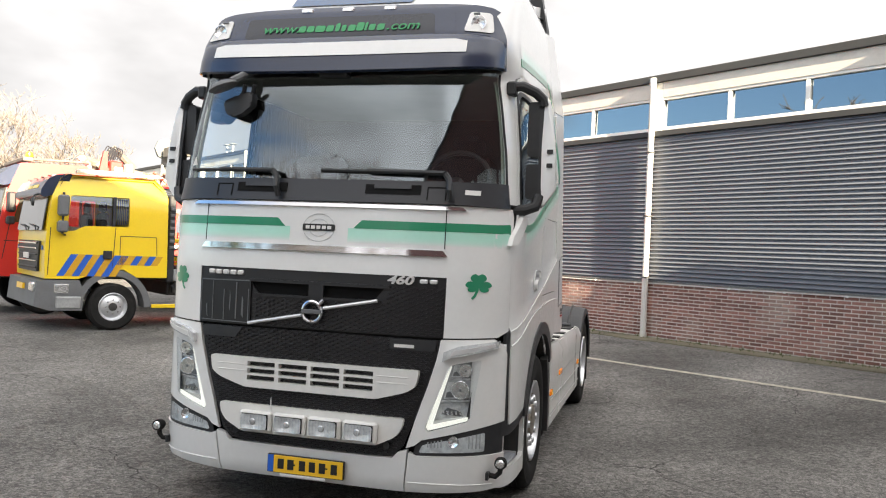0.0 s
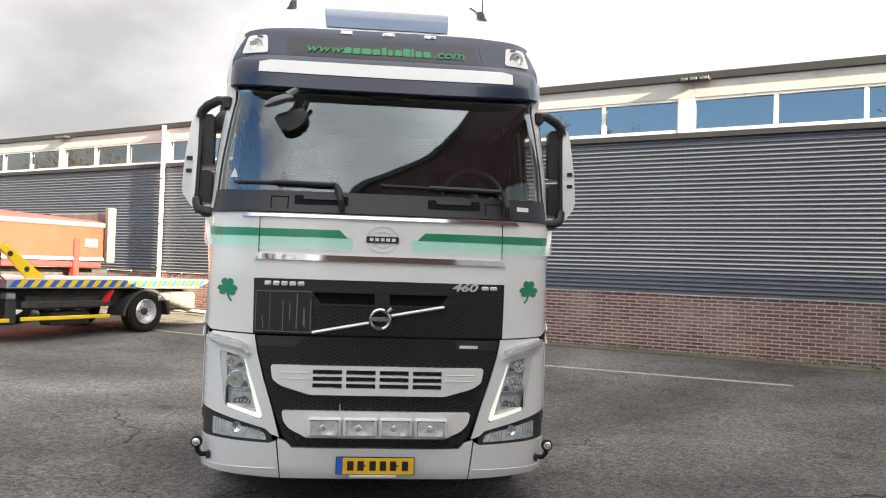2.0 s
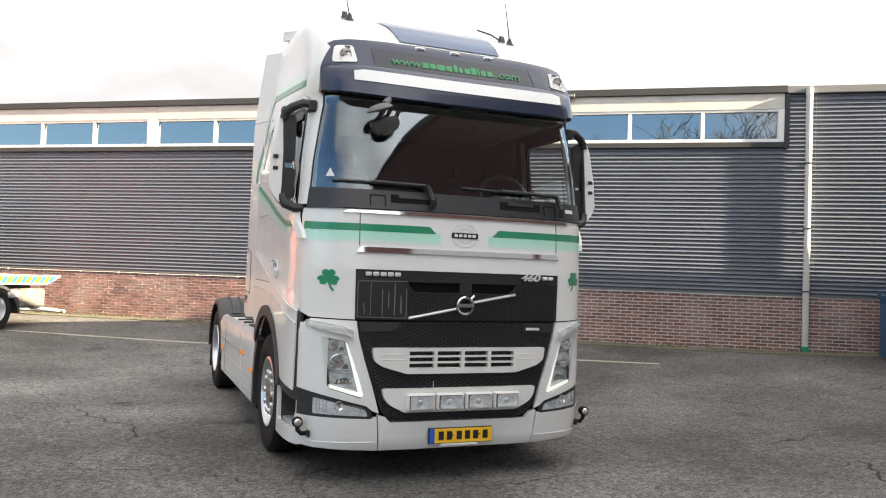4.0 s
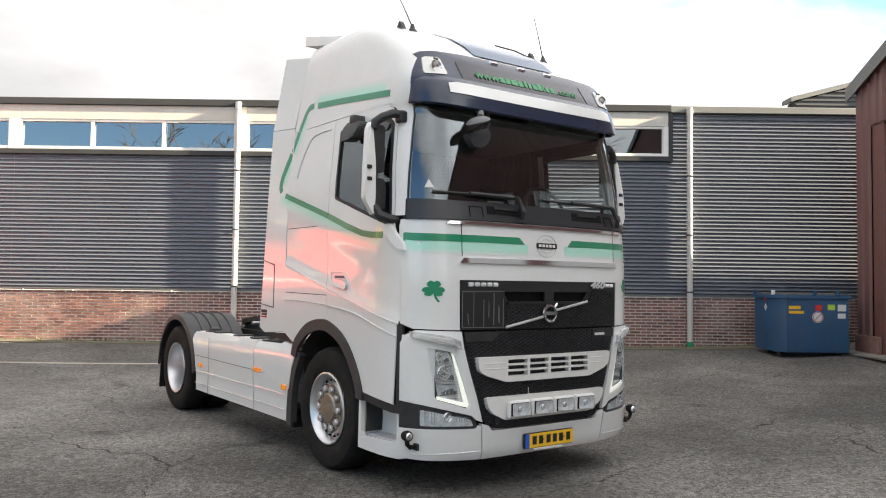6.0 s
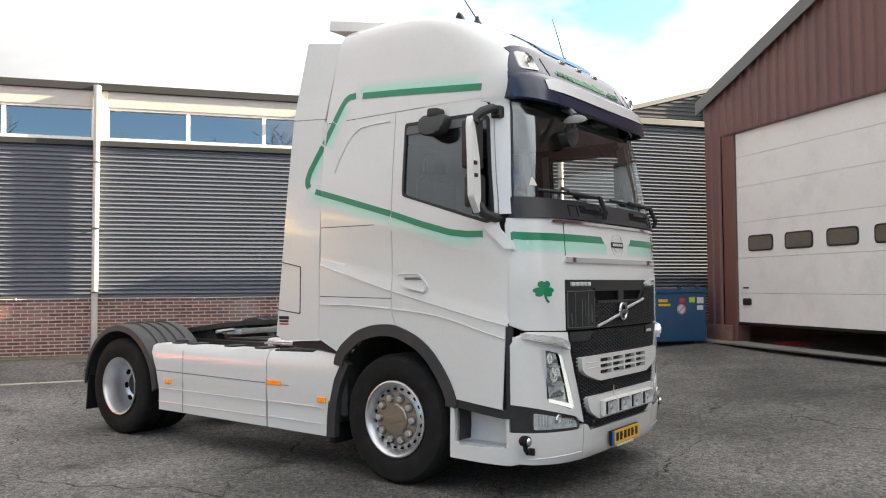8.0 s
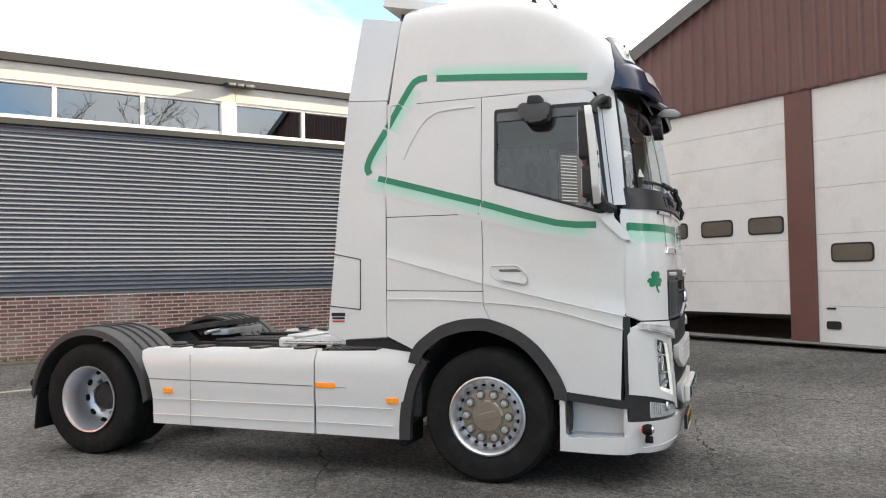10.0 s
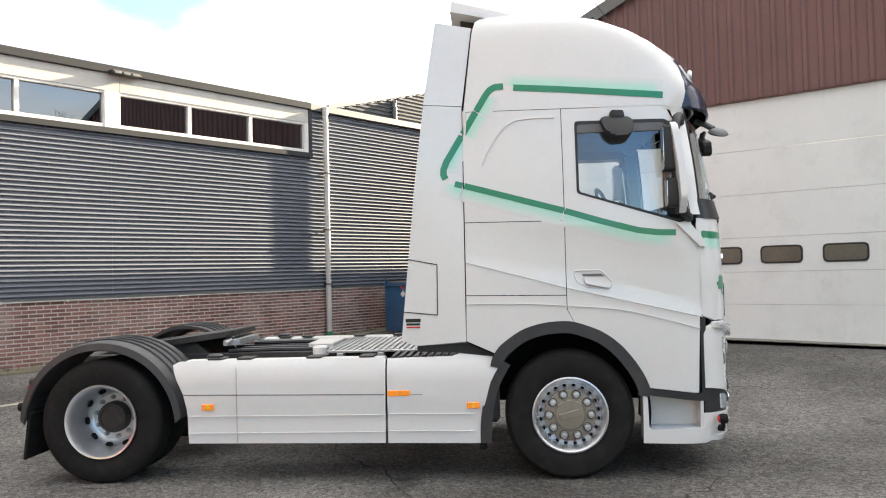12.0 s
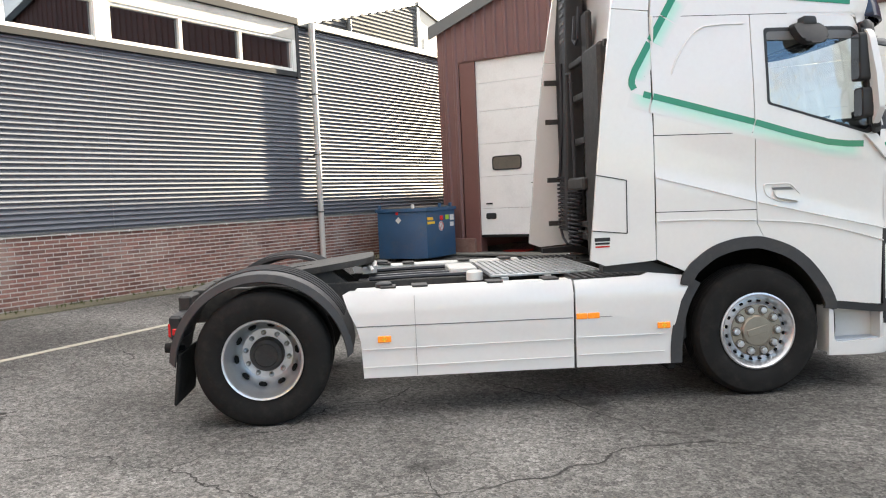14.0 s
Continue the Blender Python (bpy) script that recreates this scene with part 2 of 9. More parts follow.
CLADDING = material("blue_grey_steel", (0.108, 0.119, 0.142), 0.40, 0.0, 0.10, 0.7, 25, 0.0, 0.0, 0.10)
CREAM = material("cream_fascia", (0.56, 0.54, 0.49), 0.75, 0, 0.07, 0.8, 25, 0, 0, 0.22)
FRAME_WHITE = material("window_frame_white", (0.72, 0.71, 0.67), 0.4, 0, 0.05, 1.5, 30, 0, 0, 0.12)
ROOF_TRIM = material("roof_edge_dark", (0.050, 0.052, 0.054), 0.85, 0, 0.15, 1, 30, 0, 0, 0.15)
CAP_GREY = material("cap_grey", (0.16, 0.165, 0.16), 0.5, 0.2, 0.12, 1, 30, 0, 0, 0.15)
PANE = glass_material("building_glass", (0.10, 0.11, 0.12), 0.015, 0.24)
BRICK = material("red_brick", (0.215, 0.112, 0.090), 0.85, 0, 0.28, 3, 45, 0.004, 0, 0.25, 0, 0.35)
MORTAR = material("mortar", (0.62, 0.59, 0.55), 0.95, 0, 0.12, 2, 45, 0.004, 0, 0.2)
PIPE = material("downpipe_zinc", (0.55, 0.54, 0.51), 0.45, 0.1, 0.08, 2, 30, 0, 0, 0.15)
RED_POST = material("bright_oxide_red_paint", (0.165, 0.076, 0.066), 0.45, 0, 0.12, 1.5, 25, 0, 0, 0.2)
RED_CLAD = material("oxide_red_steel", (0.175, 0.088, 0.080), 0.5, 0, 0.15, 0.8, 25, 0, 0, 0.2)
DOOR_WHITE = material("sectional_door_white", (0.82, 0.82, 0.80), 0.45, 0, 0.05, 0.8, 30, 0, 0, 0.15)
DOOR_PANE = material("door_window_dark", (0.03, 0.032, 0.03), 0.12, 0, 0.2, 2, 30, 0, 0.5)
VERGE = material("mossy_dirt", (0.150, 0.138, 0.098), 0.95, 0, 0.4, 1.5, 40, 0.008, 0, 0.5)
KERB = material("worn_kerb", (0.23, 0.22, 0.195), 0.9, 0, 0.3, 2, 40, 0.005, 0, 0.5)
CONCRETE = material("concrete", (0.36, 0.34, 0.31), 0.9, 0, 0.18, 2, 40, 0.004, 0, 0.45)
BLUE_STEEL = material("blue_container_paint", (0.018, 0.070, 0.150), 0.45, 0, 0.2, 2, 40, 0.001, 0, 0.35)
# rear hall steel, its colour darkened to hold the shade on that face
SHADE_STEEL = material("shaded_grey_steel", (0.060, 0.064, 0.070), 0.7, 0, 0.12, 0.8, 25, 0, 0, 0.1)
LINE = material("worn_road_paint", (0.42, 0.39, 0.32), 0.85, 0, 0.2, 6, 60, 0.001, 0, 0.75)
YELLOW = material("signal_yellow_paint", (0.80, 0.56, 0.012), 0.3, 0, 0.05, 1, 30, 0, 0.4, 0.08)
BLUE = material("signal_blue_film", (0.02, 0.10, 0.46), 0.35)
GREY_PLASTIC = material("grey_plastic", (0.12, 0.124, 0.128), 0.55, 0, 0.15, 3, 40, 0, 0, 0.25)
STEEL = material("galvanised_steel", (0.42, 0.43, 0.43), 0.5, 0.7, 0.18, 4, 40, 0, 0, 0.35)
RED = material("red_truck_paint", (0.52, 0.026, 0.02), 0.4, 0, 0.08, 1, 30, 0, 0.1, 0.1)
GOLD = material("gold_film", (0.56, 0.30, 0.012), 0.35)
ORANGE_RED = material("orange_red_tipper_paint", (0.55, 0.036, 0.017), 0.4, 0, 0.12, 1, 30, 0, 0.2, 0.2)
TARP = material("faded_red_tarpaulin", (0.55, 0.050, 0.050), 0.6, 0, 0.12, 1, 30, 0.003, 0, 0.2)
WORN = material("worn_grey_steel", (0.15, 0.135, 0.115), 0.7, 0.2, 0.45, 5, 40, 0.002, 0, 0.6)
BARK = material("bark", (0.15, 0.13, 0.115), 0.9, 0, 0.25, 3, 40, 0.01)
LEAF = material("evergreen_leaves", (0.045, 0.07, 0.03), 0.7, 0, 0.4, 2, 30)
GRASS = material("weeds", (0.10, 0.115, 0.045), 0.85, 0, 0.4, 2, 30)


def asphalt_material():
    m = material("asphalt", (0.128, 0.123, 0.115), 0.88, 0, 0.3, 0.5, 90, 0.0035, 0, 0.0)
    nd, lk = m.node_tree.nodes, m.node_tree.links
    b = nd["Principled BSDF"]
    old = b.inputs["Base Color"].links[0].from_socket
    co = nd.new("ShaderNodeTexCoord")
    grit = nd.new("ShaderNodeTexVoronoi")
    grit.inputs["Scale"].default_value = 85
    lk.new(co.outputs["Object"], grit.inputs["Vector"])
    speck = nd.new("ShaderNodeMapRange")
    speck.inputs["From Min"].default_value, speck.inputs["From Max"].default_value = 0.0, 1.0
    speck.inputs["To Min"].default_value, speck.inputs["To Max"].default_value = 0.35, 1.75
    lk.new(grit.outputs["Color"], speck.inputs["Value"])
    mul = nd.new("ShaderNodeMix")
    mul.data_type, mul.blend_type = "RGBA", "MULTIPLY"
    mul.inputs["Factor"].default_value = 0.9
    clump = nd.new("ShaderNodeTexVoronoi")
    clump.inputs["Scale"].default_value = 32
    lk.new(co.outputs["Object"], clump.inputs["Vector"])
    coarse = nd.new("ShaderNodeMapRange")
    coarse.inputs["To Min"].default_value, coarse.inputs["To Max"].default_value = 0.55, 1.50
    lk.new(clump.outputs["Color"], coarse.inputs["Value"])
    mul0 = nd.new("ShaderNodeMix")
    mul0.data_type, mul0.blend_type = "RGBA", "MULTIPLY"
    mul0.inputs["Factor"].default_value = 1.0
    lk.new(old, mul0.inputs["A"])
    lk.new(coarse.outputs["Result"], mul0.inputs["B"])
    lk.new(mul0.outputs["Result"], mul.inputs["A"])
    lk.new(speck.outputs["Result"], mul.inputs["B"])
    stone = nd.new("ShaderNodeTexVoronoi")
    stone.inputs["Scale"].default_value = 55
    lk.new(co.outputs["Object"], stone.inputs["Vector"])
    few = nd.new("ShaderNodeMapRange")
    few.inputs["From Min"].default_value, few.inputs["From Max"].default_value = 0.20, 0.10
    lk.new(stone.outputs["Distance"], few.inputs["Value"])
    pick = nd.new("ShaderNodeMapRange")
    pick.inputs["From Min"].default_value, pick.inputs["From Max"].default_value, pick.inputs["To Max"].default_value = 0.60, 0.75, 0.75
    lk.new(stone.outputs["Color"], pick.inputs["Value"])
    both_stone = nd.new("ShaderNodeMath")
    both_stone.operation = "MULTIPLY"
    lk.new(few.outputs["Result"], both_stone.inputs[0])
    lk.new(pick.outputs["Result"], both_stone.inputs[1])
    stones = nd.new("ShaderNodeMix")
    stones.data_type = "RGBA"
    stones.inputs["B"].default_value = (0.30, 0.28, 0.25, 1)
    lk.new(both_stone.outputs[0], stones.inputs["Factor"])
    lk.new(mul.outputs["Result"], stones.inputs["A"])
    # wide stains and paler, dusty stretches
    stain = nd.new("ShaderNodeTexNoise")
    stain.inputs["Scale"].default_value, stain.inputs["Detail"].default_value, stain.inputs["Roughness"].default_value = 0.28, 7, 0.65
    lk.new(co.outputs["Object"], stain.inputs["Vector"])
    pale = nd.new("ShaderNodeMapRange")
    pale.inputs["From Min"].default_value, pale.inputs["From Max"].default_value = 0.35, 0.7
    pale.inputs["To Min"].default_value, pale.inputs["To Max"].default_value = 0.62, 1.55
    lk.new(stain.outputs["Fac"], pale.inputs["Value"])
    mul2 = nd.new("ShaderNodeMix")
    mul2.data_type, mul2.blend_type = "RGBA", "MULTIPLY"
    mul2.inputs["Factor"].default_value = 1.0
    lk.new(stones.outputs["Result"], mul2.inputs["A"])
    lk.new(pale.outputs["Result"], mul2.inputs["B"])
    # cracks: wavering edges of large cells, broken up
    warp = nd.new("ShaderNodeTexNoise")
    warp.inputs["Scale"].default_value, warp.inputs["Detail"].default_value = 1.3, 5
    lk.new(co.outputs["Object"], warp.inputs["Vector"])
    shift = nd.new("ShaderNodeVectorMath")
    shift.operation = "MULTIPLY_ADD"
    shift.inputs[1].default_value = (0.9, 0.9, 0)
    lk.new(warp.outputs["Color"], shift.inputs[0])
    lk.new(co.outputs["Object"], shift.inputs[2])
    flat = nd.new("ShaderNodeMapping")
    flat.inputs["Scale"].default_value = (1, 1, 0)
    lk.new(shift.outputs[0], flat.inputs["Vector"])
    dark = None
    for size, wide in ((0.33, 0.0026), (1.1, 0.0027)):
        cell = nd.new("ShaderNodeTexVoronoi")
        cell.feature = "DISTANCE_TO_EDGE"
        cell.inputs["Scale"].default_value = size
        lk.new(flat.outputs["Vector"], cell.inputs["Vector"])
        line = nd.new("ShaderNodeMapRange")
        line.inputs["From Min"].default_value, line.inputs["From Max"].default_value = wide * 0.35, wide
        line.inputs["To Min"].default_value, line.inputs["To Max"].default_value = 1.0, 0.0
        lk.new(cell.outputs["Distance"], line.inputs["Value"])
        gap = nd.new("ShaderNodeTexNoise")
        gap.inputs["Scale"].default_value, gap.inputs["Detail"].default_value = 0.55 if size < 1 else 0.35, 3
        lk.new(co.outputs["Object"], gap.inputs["Vector"])
        some = nd.new("ShaderNodeMapRange")
        some.inputs["From Min"].default_value, some.inputs["From Max"].default_value = (0.42, 0.52) if size < 1 else (0.54, 0.62)
        lk.new(gap.outputs["Fac"], some.inputs["Value"])
        both = nd.new("ShaderNodeMath")
        both.operation = "MULTIPLY"
        lk.new(line.outputs["Result"], both.inputs[0])
        lk.new(some.outputs["Result"], both.inputs[1])
        if dark is None:
            dark = both.outputs[0]
        else:
            top = nd.new("ShaderNodeMath")
            top.operation = "MAXIMUM"
            lk.new(dark, top.inputs[0])
            lk.new(both.outputs[0], top.inputs[1])
            dark = top.outputs[0]
    crack = nd.new("ShaderNodeMix")
    crack.data_type = "RGBA"
    crack.inputs["B"].default_value = (0.040, 0.038, 0.035, 1)
    lk.new(dark, crack.inputs["Factor"])
    lk.new(mul2.outputs["Result"], crack.inputs["A"])
    # oil spots
    oil = nd.new("ShaderNodeTexNoise")
    oil.inputs["Scale"].default_value, oil.inputs["Detail"].default_value, oil.inputs["Roughness"].default_value = 0.8, 6, 0.6
    lk.new(co.outputs["Object"], oil.inputs["Vector"])
    wet = nd.new("ShaderNodeMapRange")
    wet.inputs["From Min"].default_value, wet.inputs["From Max"].default_value, wet.inputs["To Max"].default_value = 0.63, 0.72, 0.7
    lk.new(oil.outputs["Fac"], wet.inputs["Value"])
    oily = nd.new("ShaderNodeMix")
    oily.data_type = "RGBA"
    oily.inputs["B"].default_value = (0.022, 0.021, 0.02, 1)
    lk.new(wet.outputs["Result"], oily.inputs["Factor"])
    lk.new(crack.outputs["Result"], oily.inputs["A"])
    lk.new(oily.outputs["Result"], b.inputs["Base Color"])
    # relief from the grit
    bp = next(k for k in nd if k.type == "BUMP")
    hsum = nd.new("ShaderNodeMath")
    hsum.operation = "SUBTRACT"
    lk.new(grit.outputs["Distance"], hsum.inputs[0])
    lk.new(dark, hsum.inputs[1])
    lk.new(hsum.outputs[0], bp.inputs["Height"])
    bp.inputs["Strength"].default_value, bp.inputs["Distance"].default_value = 0.8, 0.010
    return m


ASPHALT = asphalt_material()


def bloom(m, pale, amount):
    """Cloudy lime bloom over old brickwork, running on from brick to brick."""
    nd, lk = m.node_tree.nodes, m.node_tree.links
    b = nd["Principled BSDF"]
    old = b.inputs["Base Color"].links[0].from_socket
    geo = nd.new("ShaderNodeNewGeometry")
    cloud = nd.new("ShaderNodeTexNoise")
    cloud.inputs["Scale"].default_value, cloud.inputs["Detail"].default_value, cloud.inputs["Roughness"].default_value = 1.1, 7.0, 0.68
    lk.new(geo.outputs["Position"], cloud.inputs["Vector"])
    mask = nd.new("ShaderNodeMapRange")
    mask.inputs["From Min"].default_value, mask.inputs["From Max"].default_value, mask.inputs["To Max"].default_value = 0.48, 0.70, amount
    lk.new(cloud.outputs["Fac"], mask.inputs["Value"])
    mx = nd.new("ShaderNodeMix")
    mx.data_type = "RGBA"
    mx.inputs["B"].default_value = (*pale, 1)
    lk.new(mask.outputs["Result"], mx.inputs["Factor"])
    lk.new(old, mx.inputs["A"])
    lk.new(mx.outputs["Result"], b.inputs["Base Color"])


bloom(BRICK, (0.42, 0.34, 0.29), 0.5)


# ---- mesh helpers ----
def finish(name, bm, mat, angle=35.0):
    bmesh.ops.recalc_face_normals(bm, faces=bm.faces)
    me = bpy.data.meshes.new(name)
    bm.to_mesh(me)
    bm.free()
    me.materials.append(mat)
    me.shade_smooth()
    me.set_sharp_from_angle(angle=radians(angle))
    return me


def part(name, bm, mat, parent, label="", angle=35.0, kind=""):
    ob = new(name, finish(name, bm, mat, angle))
    ob.parent = parent
    if label or kind:
        tagged(ob, label, kind=kind)
    return ob


def thing(name, label, category, m=None, group="", kind=""):
    ob = new(name)
    ob.empty_display_size = 0.1
    ob.matrix_world = m if m is not None else Matrix()
    return tagged(ob, label, category, group, kind)


def solid(name, bm, mat, label, category, m=None, group="", kind="", angle=35.0):
    ob = new(name, finish(name, bm, mat, angle))
    ob.matrix_world = m if m is not None else Matrix()
    return tagged(ob, label, category, group, kind)


def box(bm, x0, x1, y0, y1, z0, z1, bevel=0.0, m=None):
    vs = [bm.verts.new((x, y, z)) for x in (x0, x1) for y in (y0, y1) for z in (z0, z1)]
    fs = [bm.faces.new([vs[i] for i in f]) for f in ((0, 1, 3, 2), (4, 6, 7, 5), (0, 4, 5, 1), (2, 3, 7, 6), (0, 2, 6, 4), (1, 5, 7, 3))]
    if bevel:
        es = list({e for f in fs for e in f.edges})
        got = bmesh.ops.bevel(bm, geom=es, offset=bevel, segments=1, profile=0.5, affect="EDGES")
        vs = list({v for f in got["faces"] for v in f.verts} | {v for v in vs if v.is_valid})
    if m is not None:
        bmesh.ops.transform(bm, matrix=m, verts=[v for v in vs if v.is_valid])
    return bm


def prism(bm, poly, place, d0, d1, bevel=0.0):
    """A flat outline given depth: place(u, v, d) puts a point of it."""
    a = [bm.verts.new(place(u, v, d0)) for u, v in poly]
    b = [bm.verts.new(place(u, v, d1)) for u, v in poly]
    fs = [bm.faces.new(a), bm.faces.new(list(reversed(b)))]
    k = len(poly)
    for i in range(k):
        fs.append(bm.faces.new((a[i], b[i], b[(i + 1) % k], a[(i + 1) % k])))
    if bevel:
        es = [e for e in fs[1].edges]
        bmesh.ops.bevel(bm, geom=es, offset=bevel, segments=2, profile=0.5, affect="EDGES")
    return bm


def lathe(bm, profile, centre, axis="y", steps=48, sign=1):
    """A ring of (radius, along) points turned about an axis."""
    rings = []
    for r, h in profile:
        ring = []
        for i in range(steps):
            a = 2 * math.pi * i / steps
            c, s = r * math.cos(a), r * math.sin(a)
            p = {"y": (c, sign * h, s), "z": (c, s, h), "x": (sign * h, c, s)}[axis]
            ring.append(bm.verts.new([p[k] + centre[k] for k in range(3)]))
        rings.append(ring)
    for a, b in zip(rings, rings[1:]):
        for i in range(steps):
            bm.faces.new((a[i], a[(i + 1) % steps], b[(i + 1) % steps], b[i]))
    for ring, (r, _) in ((rings[0], profile[0]), (rings[-1], profile[-1])):
        if r <= 0.13:
            bm.faces.new(ring)
    return bm


def tube(bm, pts, r, sides=8, r1=None):
    """A pipe along points."""
    pts = [Vector(p) for p in pts]
    rings = []
    side = None
    for i, p in enumerate(pts):
        way = (pts[min(i + 1, len(pts) - 1)] - pts[max(i - 1, 0)]).normalized()
        if side is None or abs(side.dot(way)) > 0.95:
            side = way.orthogonal()
        side = (side - way * side.dot(way)).normalized()
        other = way.cross(side)
        rad = r if r1 is None else r + (r1 - r) * i / (len(pts) - 1)
        rings.append([bm.verts.new(p + rad * (math.cos(2 * math.pi * k / sides) * side + math.sin(2 * math.pi * k / sides) * other)) for k in range(sides)])
    for a, b in zip(rings, rings[1:]):
        for k in range(sides):
            bm.faces.new((a[k], a[(k + 1) % sides], b[(k + 1) % sides], b[k]))
    bm.faces.new(rings[0])
    bm.faces.new(list(reversed(rings[-1])))
    return bm


def inside(p, poly):
    hit, j = False, len(poly) - 1
    for i in range(len(poly)):
        (xi, yi), (xj, yj) = poly[i], poly[j]
        if (yi > p[1]) != (yj > p[1]) and p[0] < (xj - xi) * (p[1] - yi) / (yj - yi) + xi:
            hit = not hit
        j = i
    return hit


def rounded(poly, r, n=4):
    """The outline with its corners rounded by r."""
    out = []
    for i, p in enumerate(poly):
        p, a, b = Vector(p), Vector(poly[i - 1]), Vector(poly[(i + 1) % len(poly)])
        u, v = a - p, b - p
        k = min(r, u.length * 0.45, v.length * 0.45)
        s, e = p + u.normalized() * k, p + v.normalized() * k
        for j in range(n + 1):
            t = j / n
            q = s * (1 - t) ** 2 + p * 2 * t * (1 - t) + e * t * t
            out.append((q.x, q.y))
    return out


from mathutils.geometry import delaunay_2d_cdt


def patch(bm, outer, place, thick=0.012, holes=(), step=0.06):
    """A panel: a flat outline with holes, laid on a curved surface. place(u, v, off) puts a point, off metres proud of it."""
    pts, edges = [], []

    def loop(poly):
        dense = []
        for i, p in enumerate(poly):
            q = poly[(i + 1) % len(poly)]
            k = max(1, int(math.ceil(math.dist(p, q) / step)))
            dense += [(p[0] + (q[0] - p[0]) * j / k, p[1] + (q[1] - p[1]) * j / k) for j in range(k)]
        base = len(pts)
        pts.extend(dense)
        edges.extend((base + i, base + (i + 1) % len(dense)) for i in range(len(dense)))

    loop(outer)
    for h in holes:
        loop(h)
    us, vs = [p[0] for p in outer], [p[1] for p in outer]
    rim = np.array(pts)
    for i in range(int((max(us) - min(us)) / step) + 1):
        for j in range(int((max(vs) - min(vs)) / step) + 1):
            p = (min(us) + (i + 0.5 * (j % 2)) * step, min(vs) + j * step)
            if inside(p, outer) and not any(inside(p, h) for h in holes) and ((rim - p) ** 2).sum(1).min() > (0.45 * step) ** 2:
                pts.append(p)
    co, _, faces, *_ = delaunay_2d_cdt([Vector(p) for p in pts], edges, [], 0, 1e-6)
    keep = []
    for f in faces:
        c = (sum(co[i].x for i in f) / 3, sum(co[i].y for i in f) / 3)
        if inside(c, outer) and not any(inside(c, h) for h in holes):
            keep.append(f)
    used = sorted({i for f in keep for i in f})
    top = {i: bm.verts.new(place(co[i].x, co[i].y, 0.0)) for i in used}
    count = {}
    for f in keep:
        bm.faces.new([top[i] for i in f])
        for a, b in ((f[0], f[1]), (f[1], f[2]), (f[2], f[0])):
            key = (min(a, b), max(a, b))
            count[key] = count.get(key, 0) + 1
    if thick:
        low = {i: bm.verts.new(place(co[i].x, co[i].y, -thick)) for i in used}
        for f in keep:
            bm.faces.new([low[i] for i in reversed(f)])
        for (a, b), k in count.items():
            if k == 1:
                bm.faces.new((top[a], low[a], low[b], top[b]))
    return bm


def B():
    return bmesh.new()


# ---- ground ----
def smooth(a, b, v):
    t = min(1.0, max(0.0, (v - a) / (b - a)))
    return t * t * (3 - 2 * t)


def ground_z(s, n):
    """The yard: level round the lorry, rising gently towards the buildings."""
    f = 0.34 * smooth(-2.5, -9.0, s)
    g = 0.34 * smooth(-3.0, -9.5, n)
    return math.sqrt(f * f + g * g) + 0.12 * smooth(5.0, 11.0, s) * (1 - smooth(-4.0, -9.0, n))


def lines(lo, hi, fine_lo, fine_hi, step):
    out = [fine_lo + i * step for i in range(int((fine_hi - fine_lo) / step) + 1)]
    k, p = step, fine_hi
    while p < hi:
        k *= 1.5
        p = min(hi, p + k)
        out.append(p)
    k, p = step, fine_lo
    while p > lo:
        k *= 1.5
        p = max(lo, p - k)
        out.append(p)
    return sorted(set(out))


bm = B()
gx, gy = lines(-900, 900, -14, 30, 0.5), lines(-900, 900, -12, 20, 0.5)
grid = [[bm.verts.new((s, n, ground_z(s, n))) for n in gy] for s in gx]
for i in range(len(gx) - 1):
    for j in range(len(gy) - 1):
        bm.faces.new((grid[i][j], grid[i + 1][j], grid[i + 1][j + 1], grid[i][j + 1]))
solid("ground", bm, ASPHALT, "worn grey asphalt yard with cracks and oil stains", "ground", YARD, kind="structure", angle=60)


def strip(bm, s0, s1, n0, n1, lift, wob=0.0, step=0.5, n_of=None):
    """A thin band that follows the ground."""
    rows, k = [], max(1, int((s1 - s0) / step))
    for i in range(k + 1):
        s = s0 + (s1 - s0) * i / k
        o = n_of(s) if n_of else 0.0
        w0, w1 = wob * (noise.noise((s * 1.7, 3, 0))), wob * (noise.noise((s * 1.3, 9, 0)))
        rows.append([bm.verts.new((s, n + o, ground_z(s, n + o) + h)) for n, h in ((n0 + w0, -0.01), (n0 + w0, lift), ((n0 + n1) / 2, lift), (n1 + w1, lift), (n1 + w1, -0.01))])
    for a, b in zip(rows, rows[1:]):
        for j in range(4):
            bm.faces.new((a[j], b[j], b[j + 1], a[j + 1]))
    for r in (rows[0], rows[-1]):
        bm.faces.new(r)


bm = B()
strip(bm, -2.4, 11.5, -6.70, -6.615, 0.005, 0.015, 0.25, lambda s: 0.075 * (s + 2.4))
solid("painted_line", bm, LINE, "faded cream painted line on the asphalt", "road marking", YARD, kind="structure")
bm = B()
strip(bm, -7.8, 30.0, -8.80, -8.35, 0.02, 0.10, 0.25)
solid("wall_verge", bm, VERGE, "mossy dirt-covered strip along the foot of the wall", "kerb strip", YARD, kind="structure")
bm = B()
strip(bm, -7.85, -7.36, -7.6, 10.0, 0.018)
solid("door_kerb", bm, KERB, "worn concrete threshold before the workshop doors", "kerb", YARD, kind="structure")

